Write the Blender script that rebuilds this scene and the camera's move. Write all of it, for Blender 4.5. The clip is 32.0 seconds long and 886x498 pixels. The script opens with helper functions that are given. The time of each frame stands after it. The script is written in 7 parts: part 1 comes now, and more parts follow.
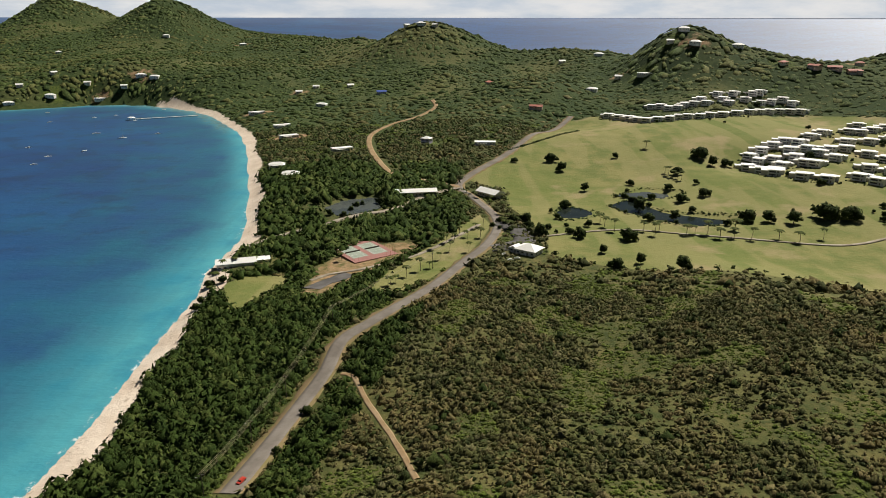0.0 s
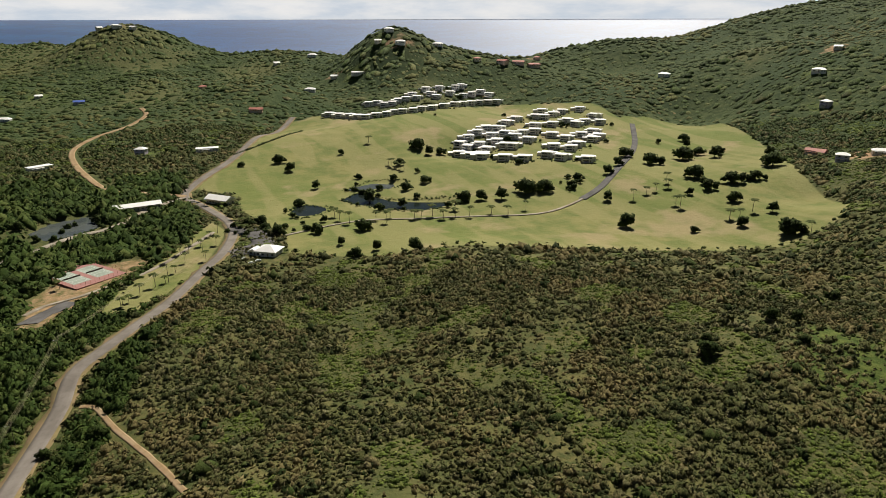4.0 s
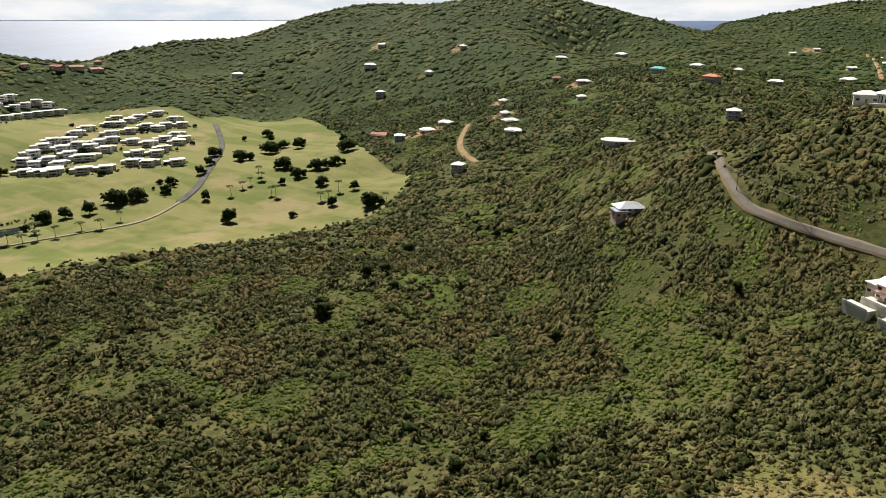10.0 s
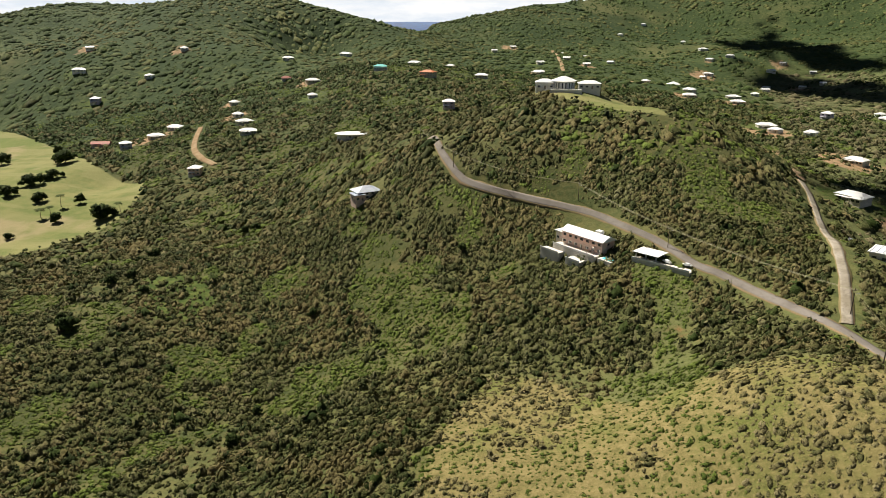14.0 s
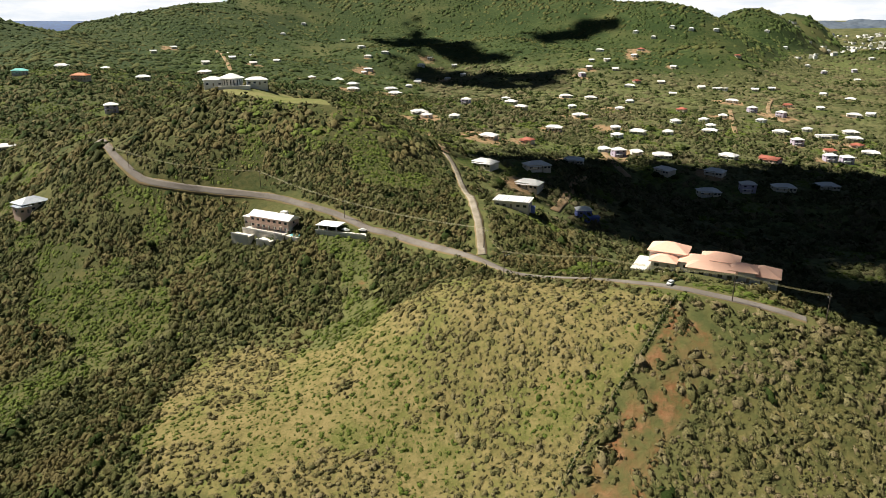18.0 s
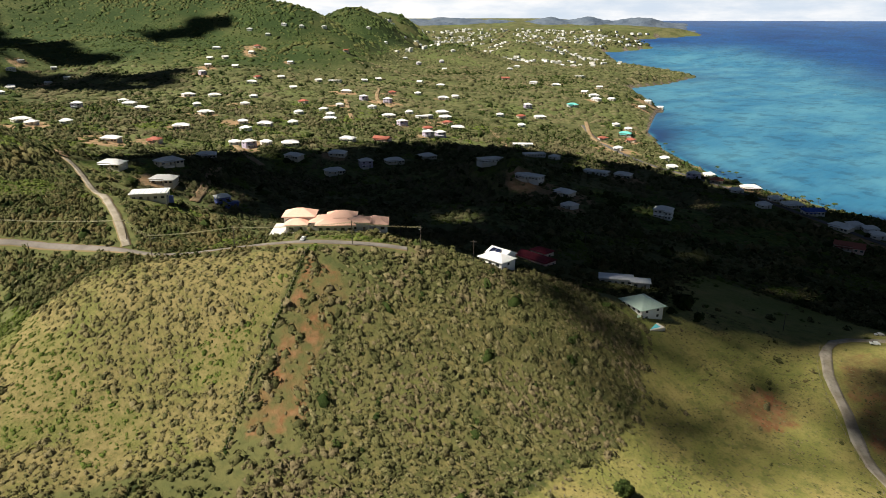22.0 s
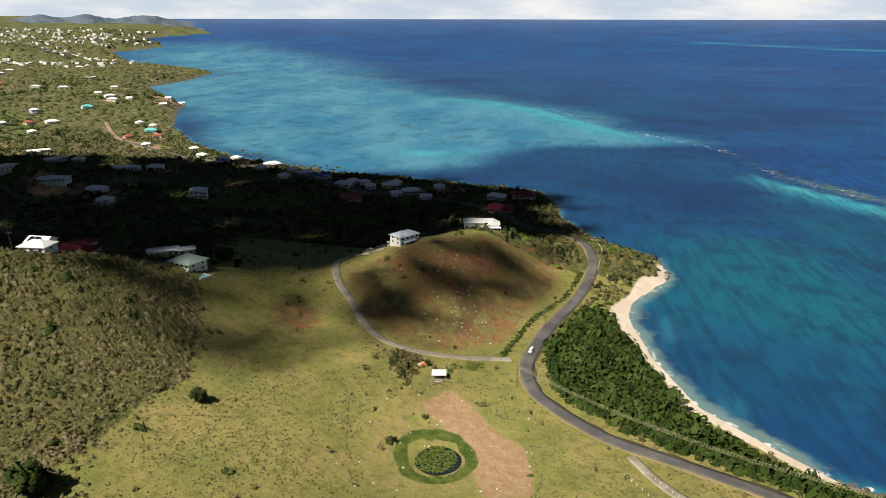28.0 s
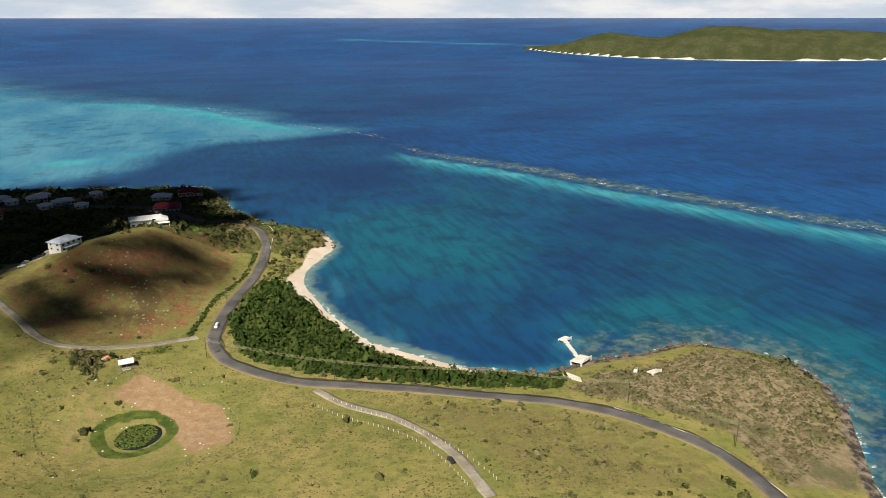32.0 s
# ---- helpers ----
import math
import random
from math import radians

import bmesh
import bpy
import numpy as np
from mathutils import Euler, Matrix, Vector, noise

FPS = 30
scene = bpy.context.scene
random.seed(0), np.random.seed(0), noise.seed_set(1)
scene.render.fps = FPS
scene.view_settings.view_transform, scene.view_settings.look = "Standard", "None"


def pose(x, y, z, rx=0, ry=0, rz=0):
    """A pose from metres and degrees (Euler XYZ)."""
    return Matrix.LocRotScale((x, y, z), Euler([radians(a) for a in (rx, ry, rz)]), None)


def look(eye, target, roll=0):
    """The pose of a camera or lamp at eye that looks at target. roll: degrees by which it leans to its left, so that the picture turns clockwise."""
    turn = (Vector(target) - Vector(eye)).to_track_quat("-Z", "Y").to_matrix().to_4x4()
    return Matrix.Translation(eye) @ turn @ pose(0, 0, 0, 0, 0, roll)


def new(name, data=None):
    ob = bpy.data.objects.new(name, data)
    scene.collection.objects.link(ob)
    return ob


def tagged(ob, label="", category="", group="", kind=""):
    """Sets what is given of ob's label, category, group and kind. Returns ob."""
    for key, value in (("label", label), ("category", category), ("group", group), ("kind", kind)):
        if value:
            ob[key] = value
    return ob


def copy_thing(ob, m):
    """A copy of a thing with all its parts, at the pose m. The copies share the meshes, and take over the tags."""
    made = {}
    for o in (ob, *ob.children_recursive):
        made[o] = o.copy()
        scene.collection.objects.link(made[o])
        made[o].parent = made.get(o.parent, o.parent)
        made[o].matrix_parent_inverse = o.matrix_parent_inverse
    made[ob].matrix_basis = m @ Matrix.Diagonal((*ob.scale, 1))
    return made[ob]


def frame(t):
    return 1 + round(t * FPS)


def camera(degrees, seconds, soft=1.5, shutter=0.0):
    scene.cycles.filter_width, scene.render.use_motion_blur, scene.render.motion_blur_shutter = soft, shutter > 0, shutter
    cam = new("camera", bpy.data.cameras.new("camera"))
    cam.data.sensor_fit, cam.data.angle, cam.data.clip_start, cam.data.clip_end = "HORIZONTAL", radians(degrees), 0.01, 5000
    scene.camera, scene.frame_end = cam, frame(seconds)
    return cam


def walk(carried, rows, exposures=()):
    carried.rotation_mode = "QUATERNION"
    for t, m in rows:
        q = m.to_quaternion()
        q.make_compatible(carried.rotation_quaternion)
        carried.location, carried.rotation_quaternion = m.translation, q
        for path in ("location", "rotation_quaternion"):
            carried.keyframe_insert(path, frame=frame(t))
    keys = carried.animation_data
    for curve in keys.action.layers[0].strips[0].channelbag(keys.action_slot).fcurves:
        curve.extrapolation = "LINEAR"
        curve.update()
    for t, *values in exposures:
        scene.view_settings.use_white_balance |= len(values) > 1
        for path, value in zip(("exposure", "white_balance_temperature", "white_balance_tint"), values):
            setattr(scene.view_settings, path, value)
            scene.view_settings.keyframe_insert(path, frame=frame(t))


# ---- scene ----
cam = camera(65.77, 32.0, 0.6)

# seconds, x, y, z of the drone, heading (clockwise from +y), dip, lean
FLIGHT = [
    (0.0, 0.00, -0.00, 170.00, 0.00, 18.67, 0.07),
    (0.5, -0.10, -1.68, 169.96, 2.75, 18.64, 0.03),
    (1.0, -0.37, -3.18, 169.86, 5.38, 18.63, -0.03),
    (1.5, -0.68, -4.68, 169.67, 8.04, 18.63, -0.03),
    (2.0, -1.14, -6.28, 169.55, 10.84, 18.60, -0.04),
    (2.5, -1.59, -7.97, 169.43, 13.90, 18.57, -0.03),
    (3.0, -1.86, -9.70, 169.48, 16.89, 18.57, -0.06),
    (3.5, -2.46, -11.38, 169.70, 19.79, 18.56, -0.09),
    (5.5, -5.28, -16.65, 169.80, 31.75, 18.53, -0.10),
    (6.0, -6.30, -17.93, 169.59, 34.73, 18.52, -0.07),
    (6.5, -7.42, -19.55, 169.55, 37.59, 18.51, -0.06),
    (7.0, -8.77, -21.26, 169.53, 40.38, 18.52, -0.01),
    (7.5, -10.49, -22.98, 169.73, 43.24, 18.54, 0.07),
    (8.0, -12.48, -25.02, 170.00, 46.14, 18.54, 0.12),
    (8.5, -14.72, -27.19, 170.05, 48.92, 18.52, 0.18),
    (9.0, -16.50, -28.97, 169.88, 51.53, 18.51, 0.21),
    (9.5, -18.78, -30.96, 169.91, 53.96, 18.48, 0.17),
    (10.0, -21.38, -33.02, 170.14, 56.48, 18.47, 0.06),
    (10.5, -24.05, -34.83, 170.34, 59.15, 18.49, 0.07),
    (11.0, -26.89, -36.53, 170.22, 61.67, 18.46, 0.04),
    (11.5, -29.82, -38.11, 169.97, 64.31, 18.42, 0.04),
    (12.0, -32.61, -39.84, 169.68, 66.88, 18.39, 0.07),
    (12.5, -35.92, -41.23, 169.53, 69.49, 18.36, 0.07),
    (13.0, -39.54, -42.72, 169.56, 72.19, 18.35, 0.08),
    (13.5, -43.10, -44.06, 169.70, 75.12, 18.36, 0.05),
    (14.0, -46.97, -45.15, 169.82, 78.19, 18.36, 0.06),
    (14.5, -50.85, -46.17, 169.89, 81.20, 18.36, 0.06),
    (16.5, -68.55, -48.55, 170.22, 93.52, 18.39, 0.04),
    (17.0, -73.01, -48.63, 170.05, 96.98, 18.37, 0.06),
    (17.5, -77.85, -48.47, 169.88, 100.75, 18.35, 0.11),
    (18.0, -82.55, -47.91, 169.79, 104.53, 18.37, 0.11),
    (18.5, -87.29, -47.03, 169.71, 108.37, 18.38, 0.17),
    (19.0, -92.05, -46.15, 169.76, 111.92, 18.42, 0.07),
    (19.5, -96.90, -44.89, 169.87, 115.52, 18.46, 0.04),
    (20.0, -101.73, -43.10, 169.56, 119.08, 18.45, 0.03),
    (20.5, -106.64, -40.71, 169.58, 122.71, 18.45, 0.12),
    (21.0, -111.57, -38.19, 169.60, 126.56, 18.47, 0.09),
    (21.5, -116.40, -35.43, 169.53, 130.49, 18.46, 0.08),
    (22.0, -121.11, -32.35, 169.53, 134.43, 18.48, 0.12),
    (22.5, -125.53, -29.04, 169.60, 138.58, 18.50, 0.12),
    (23.0, -129.77, -25.55, 169.40, 142.23, 18.49, 0.10),
    (23.5, -133.81, -21.65, 169.22, 145.33, 18.49, 0.11),
    (24.0, -137.73, -17.42, 169.29, 148.39, 18.52, 0.13),
    (24.5, -141.47, -13.10, 169.08, 151.18, 18.50, 0.11),
    (25.0, -145.02, -8.39, 169.04, 154.35, 18.50, 0.07),
    (25.5, -148.14, -3.73, 169.04, 157.38, 18.50, 0.12),
    (27.5, -158.02, 16.03, 168.86, 168.99, 18.52, 0.15),
    (28.0, -159.97, 21.18, 168.93, 172.03, 18.55, 0.12),
    (28.5, -161.47, 26.73, 168.87, 175.06, 18.56, 0.09),
    (29.0, -162.95, 32.57, 168.83, 178.20, 18.54, 0.10),
    (29.5, -163.80, 38.09, 168.62, 181.49, 18.52, 0.10),
    (30.0, -164.60, 43.69, 168.54, 184.97, 18.53, 0.06),
    (30.5, -164.97, 49.15, 168.25, 188.51, 18.52, 0.03),
    (31.0, -164.96, 54.70, 168.00, 192.05, 18.53, -0.01),
    (31.5, -164.96, 60.33, 167.93, 195.67, 18.56, 0.01),
    (32.0, -164.58, 65.90, 167.92, 199.35, 18.62, -0.02),
]


def aim(x, y, z, heading, dip, lean):
    h, d = radians(heading), radians(dip)
    way = Vector((math.sin(h) * math.cos(d), math.cos(h) * math.cos(d), -math.sin(d)))
    return look((x, y, z), Vector((x, y, z)) + way * 100, lean)


walk(cam, [(r[0], aim(*r[1:])) for r in FLIGHT], exposures=[(0, 0.30), (6, 0.46), (13, 0.72), (19, 0.78), (25, 0.65), (32, 0.49)])
# ---- light ----
SUN_FROM, SUN_UP = 39.0, 50.0  # compass bearing and height of the sun, degrees
world = bpy.data.worlds.new("sky")
world.use_nodes = True
scene.world = world
wn = world.node_tree.nodes
sky = wn.new("ShaderNodeTexSky")
sky.sky_type, sky.sun_disc = "NISHITA", False
sky.sun_elevation, sky.sun_rotation = radians(SUN_UP), radians(SUN_FROM)
sky.air_density, sky.dust_density, sky.ozone_density = 1.0, 0.3, 1.5
world.node_tree.links.new(sky.outputs[0], wn["Background"].inputs[0])
wn["Background"].inputs[1].default_value = 0.0125
sun_way = Vector((math.sin(radians(SUN_FROM)) * math.cos(radians(SUN_UP)),
                  math.cos(radians(SUN_FROM)) * math.cos(radians(SUN_UP)), math.sin(radians(SUN_UP))))
sun = new("sun", bpy.data.lights.new("sun", "SUN"))
sun.data.energy, sun.data.angle, sun.data.color = 5.0, radians(0.6), (1.0, 0.94, 0.82)
sun.matrix_world = look(sun_way * 2000, (0, 0, 0))
# ---- materials ----


class Nodes:
    """A small hand for building a material: values in, sockets out."""

    def __init__(self, name, rough=0.9, spec=0.3, metal=0.0):
        self.m = bpy.data.materials.new(name)
        self.m.use_nodes = True
        self.t = self.m.node_tree
        self.b = self.t.nodes["Principled BSDF"]
        self.b.inputs["Roughness"].default_value = rough
        self.b.inputs["Specular IOR Level"].default_value = spec
        self.b.inputs["Metallic"].default_value = metal
        self.co = self.t.nodes.new("ShaderNodeNewGeometry").outputs["Position"]

    def put(self, socket, value):
        if isinstance(value, bpy.types.NodeSocket):
            self.t.links.new(value, socket)
        elif isinstance(value, tuple) and len(value) == 3 and len(socket.default_value) == 4:
            socket.default_value = (*value, 1)
        else:
            socket.default_value = value

    def noise(self, size, detail=3.0, rough=0.55, stretch=(1, 1, 1), at=None):
        mp = self.t.nodes.new("ShaderNodeMapping")
        self.put(mp.inputs["Vector"], at or self.co)
        mp.inputs["Scale"].default_value = tuple(s / size for s in stretch)
        n = self.t.nodes.new("ShaderNodeTexNoise")
        self.put(n.inputs["Vector"], mp.outputs[0])
        n.inputs["Scale"].default_value, n.inputs["Detail"].default_value, n.inputs["Roughness"].default_value = 1, detail, rough
        return n.outputs["Fac"]

    def step(self, value, low, high, out_low=0.0, out_high=1.0):
        r = self.t.nodes.new("ShaderNodeMapRange")
        r.interpolation_type = "SMOOTHSTEP"
        for k, v in (("Value", value), ("From Min", low), ("From Max", high), ("To Min", out_low), ("To Max", out_high)):
            self.put(r.inputs[k], v)
        return r.outputs[0]

    def mix(self, fac, a, b, how="MIX"):
        n = self.t.nodes.new("ShaderNodeMix")
        n.data_type, n.blend_type = "RGBA", how
        self.put(n.inputs["Factor"], fac)
        self.put(n.inputs[6], a)
        self.put(n.inputs[7], b)
        return n.outputs[2]

    def math(self, how, a, b=0.0):
        n = self.t.nodes.new("ShaderNodeMath")
        n.operation = how
        self.put(n.inputs[0], a)
        self.put(n.inputs[1], b)
        return n.outputs[0]

    def layer(self, name, channel):
        """One channel of a layer painted on the mesh."""
        a = self.t.nodes.new("ShaderNodeAttribute")
        a.attribute_name = name
        s = self.t.nodes.new("ShaderNodeSeparateColor")
        self.put(s.inputs[0], a.outputs["Color"])
        return s.outputs[channel]

    def island(self):
        return self.t.nodes.new("ShaderNodeNewGeometry").outputs["Random Per Island"]

    def each(self):
        return self.t.nodes.new("ShaderNodeObjectInfo").outputs["Random"]

    def bump(self, height, strength, distance=0.1):
        n = self.t.nodes.new("ShaderNodeBump")
        n.inputs["Strength"].default_value, n.inputs["Distance"].default_value = strength, distance
        self.put(n.inputs["Height"], height)
        self.put(self.b.inputs["Normal"], n.outputs[0])

    def done(self, colour):
        self.put(self.b.inputs["Base Color"], colour)
        return self.m


def surface(name, a, b, size=1.0, rough=0.85, spec=0.3, metal=0.0, bump=0.0, dirt=0.25, vary=0.0):
    """Paint, stone, timber and the like: two tones in coarse and fine grain."""
    n = Nodes(name, rough, spec, metal)
    c = n.mix(n.step(n.noise(size * 6), 0.35, 0.65), a, b)
    c = n.mix(n.step(n.noise(size, 5, 0.7), 0.45, 0.75, 0, dirt), c, tuple(0.55 * v for v in a))
    if vary:
        c = n.mix(n.math("MULTIPLY", n.each(), vary), c, tuple(0.5 * v for v in b))
    if bump:
        n.bump(n.noise(size * 0.5, 4, 0.7), bump, size * 0.2)
    return n.done(c)


def leaves(name, low, mid, high, dry=None, size=0.7, gloss=0.04, loose=False, broad=38):
    """Foliage: every bush its own shade, mottled, with leaf light and shadow painted into the colour."""
    n = Nodes(name, 0.75, gloss)
    r = n.island() if loose else n.math("ADD", n.math("MULTIPLY", n.layer("tone", "Red"), 0.8), n.math("MULTIPLY", n.island(), 0.2))
    c = n.mix(n.step(r, 0.05, 0.5), low, mid)
    c = n.mix(n.step(r, 0.55, 0.95), c, high)
    if dry:
        c = n.mix(n.step(n.math("ADD", n.noise(broad, 3), n.math("MULTIPLY", r, 0.3)), 0.62, 0.82, 0, 0.85), c, dry)
    c = n.mix(n.step(n.noise(90, 2), 0.35, 0.7, 0, 0.35), c, tuple(0.6 * v for v in mid))
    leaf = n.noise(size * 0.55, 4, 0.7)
    # paints the bump's high spots brighter and its hollows darker, as lit and shaded leaves
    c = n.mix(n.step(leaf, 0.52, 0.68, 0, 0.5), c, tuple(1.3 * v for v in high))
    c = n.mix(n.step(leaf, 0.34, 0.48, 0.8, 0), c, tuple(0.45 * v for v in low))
    n.bump(leaf, 0.8, size * 0.5)
    return n.done(c)


def ground_material():
    n = Nodes("land_cover", 0.95, 0.15)
    fine, clod, patch, wide = n.noise(0.9, 5, 0.7), n.noise(4.5, 4, 0.65), n.noise(22, 4), n.noise(120, 3)
    # bare scrub floor: olive grass with dry and dark tufts
    scrub = n.mix(n.step(patch, 0.35, 0.68), (0.066, 0.074, 0.022), (0.125, 0.112, 0.04))
    scrub = n.mix(n.step(clod, 0.42, 0.68, 0, 0.8), scrub, (0.0331, 0.0504, 0.0141))
    scrub = n.mix(n.step(wide, 0.45, 0.7, 0, 0.5), scrub, (0.151, 0.146, 0.0554))
    # mown turf, striped where it has been watered
    turf = n.mix(n.step(patch, 0.3, 0.7), (0.118, 0.14, 0.04), (0.215, 0.2, 0.075))
    turf = n.mix(n.step(wide, 0.4, 0.65, 0, 0.75), turf, (0.118, 0.148, 0.036))
    mown = n.noise(26, 2, 0.4, (1.0, 0.14, 1.0))
    turf = n.mix(n.step(mown, 0.46, 0.54, 0, 0.55), turf, (0.235, 0.215, 0.09))
    turf = n.mix(n.step(n.noise(75, 4, 0.6), 0.54, 0.66, 0, 0.8), turf, (0.28, 0.225, 0.12))
    turf = n.mix(n.step(clod, 0.55, 0.75, 0, 0.3), turf, (0.24, 0.202, 0.0792))
    turf = n.mix(n.step(fine, 0.5, 0.72, 0, 0.35), turf, (0.09, 0.11, 0.03))
    # grazed pasture
    past = n.mix(n.step(patch, 0.3, 0.7), (0.185, 0.19, 0.05), (0.285, 0.235, 0.082))
    past = n.mix(n.step(clod, 0.46, 0.66, 0, 0.6), past, (0.10, 0.115, 0.03))
    past = n.mix(n.step(fine, 0.48, 0.7, 0, 0.6), past, (0.105, 0.095, 0.038))
    past = n.mix(n.step(wide, 0.50, 0.66, 0, 0.7), past, (0.135, 0.16, 0.038))
    past = n.mix(n.step(n.noise(2.2, 4, 0.7), 0.58, 0.72, 0, 0.6), past, (0.31, 0.25, 0.115))
    # golden dry grass
    gold = n.mix(n.step(clod, 0.35, 0.65), (0.15, 0.128, 0.046), (0.22, 0.178, 0.074))
    gold = n.mix(n.step(patch, 0.46, 0.66, 0, 0.8), gold, (0.105, 0.125, 0.028))
    gold = n.mix(n.step(n.noise(2.4, 4, 0.7), 0.5, 0.68, 0, 0.6), gold, (0.075, 0.08, 0.022))
    gold = n.mix(n.step(fine, 0.5, 0.7, 0, 0.5), gold, (0.29, 0.22, 0.10))
    # red and brown earth
    earth = n.mix(n.step(clod, 0.35, 0.65), (0.202, 0.0828, 0.036), (0.277, 0.148, 0.0756))
    earth = n.mix(n.step(patch, 0.45, 0.6, 0, 0.75), earth, (0.109, 0.0972, 0.036))
    earth = n.mix(n.step(fine, 0.6, 0.75, 0, 0.6), earth, (0.314, 0.223, 0.144))
    bare = n.mix(n.step(clod, 0.35, 0.7), (0.27, 0.169, 0.09), (0.344, 0.238, 0.14))
    sand = n.mix(n.step(patch, 0.3, 0.7), (0.54, 0.44, 0.35), (0.64, 0.55, 0.46))
    sand = n.mix(n.step(clod, 0.58, 0.7, 0, 0.5), sand, (0.225, 0.158, 0.108))
    lush = n.mix(n.step(clod, 0.35, 0.65), (0.0412, 0.0684, 0.0115), (0.0973, 0.119, 0.0252))
    rock = n.mix(n.step(clod, 0.4, 0.62), (0.0412, 0.036, 0.0324), (0.225, 0.18, 0.137))
    # far slopes: closed green woods with paler grassy openings
    hill = n.mix(n.step(n.noise(140, 4), 0.36, 0.64), (0.034, 0.055, 0.015), (0.066, 0.085, 0.026))
    hill = n.mix(n.step(n.noise(9, 4, 0.7), 0.42, 0.6, 0.75, 0), hill, (0.022, 0.042, 0.011))
    hill = n.mix(n.step(n.noise(260, 3), 0.52, 0.66, 0, 0.7), hill, (0.12, 0.12, 0.044))
    plain = n.mix(n.step(n.noise(46, 4), 0.38, 0.62), (0.085, 0.092, 0.034), (0.15, 0.142, 0.062))
    plain = n.mix(n.step(n.noise(170, 3), 0.5, 0.62, 0, 0.8), plain, (0.13, 0.15, 0.05))
    plain = n.mix(n.step(n.noise(6, 4, 0.7), 0.40, 0.56, 0.6, 0), plain, (0.035, 0.048, 0.016))
    c = n.mix(n.step(n.layer("edge", "Blue"), 0.0, 1.0), scrub, hill)
    c = n.mix(n.layer("low", "Red"), c, plain)
    # wind-dried headland: brown straw, grey-green mats and bare spots
    straw = n.mix(n.step(clod, 0.35, 0.65), (0.185, 0.142, 0.08), (0.275, 0.215, 0.13))
    straw = n.mix(n.step(patch, 0.48, 0.62, 0, 0.75), straw, (0.095, 0.098, 0.042))
    straw = n.mix(n.step(fine, 0.5, 0.68, 0, 0.6), straw, (0.075, 0.062, 0.036))
    c = n.mix(n.layer("low", "Green"), c, straw)
    ragged = n.math("MULTIPLY", n.math("SUBTRACT", n.noise(7, 4, 0.7), 0.5), 0.9)
    for layer, channel, tone in (("cover", "Red", turf), ("cover", "Green", past), ("cover", "Blue", gold),
                                 ("more", "Green", earth), ("more", "Blue", bare), ("more", "Red", lush),
                                 ("edge", "Green", rock), ("edge", "Red", sand)):
        w = n.math("ADD", n.layer(layer, channel), ragged if layer != "cover" or channel != "Red" else 0.0)
        w = n.math("MULTIPLY", n.step(w, 0.35, 0.65), n.step(n.layer(layer, channel), 0.02, 0.12))
        c = n.mix(w, c, tone)
    n.bump(n.math("ADD", clod, n.math("MULTIPLY", fine, 0.3)), 0.8, 1.0)
    return n.done(c)


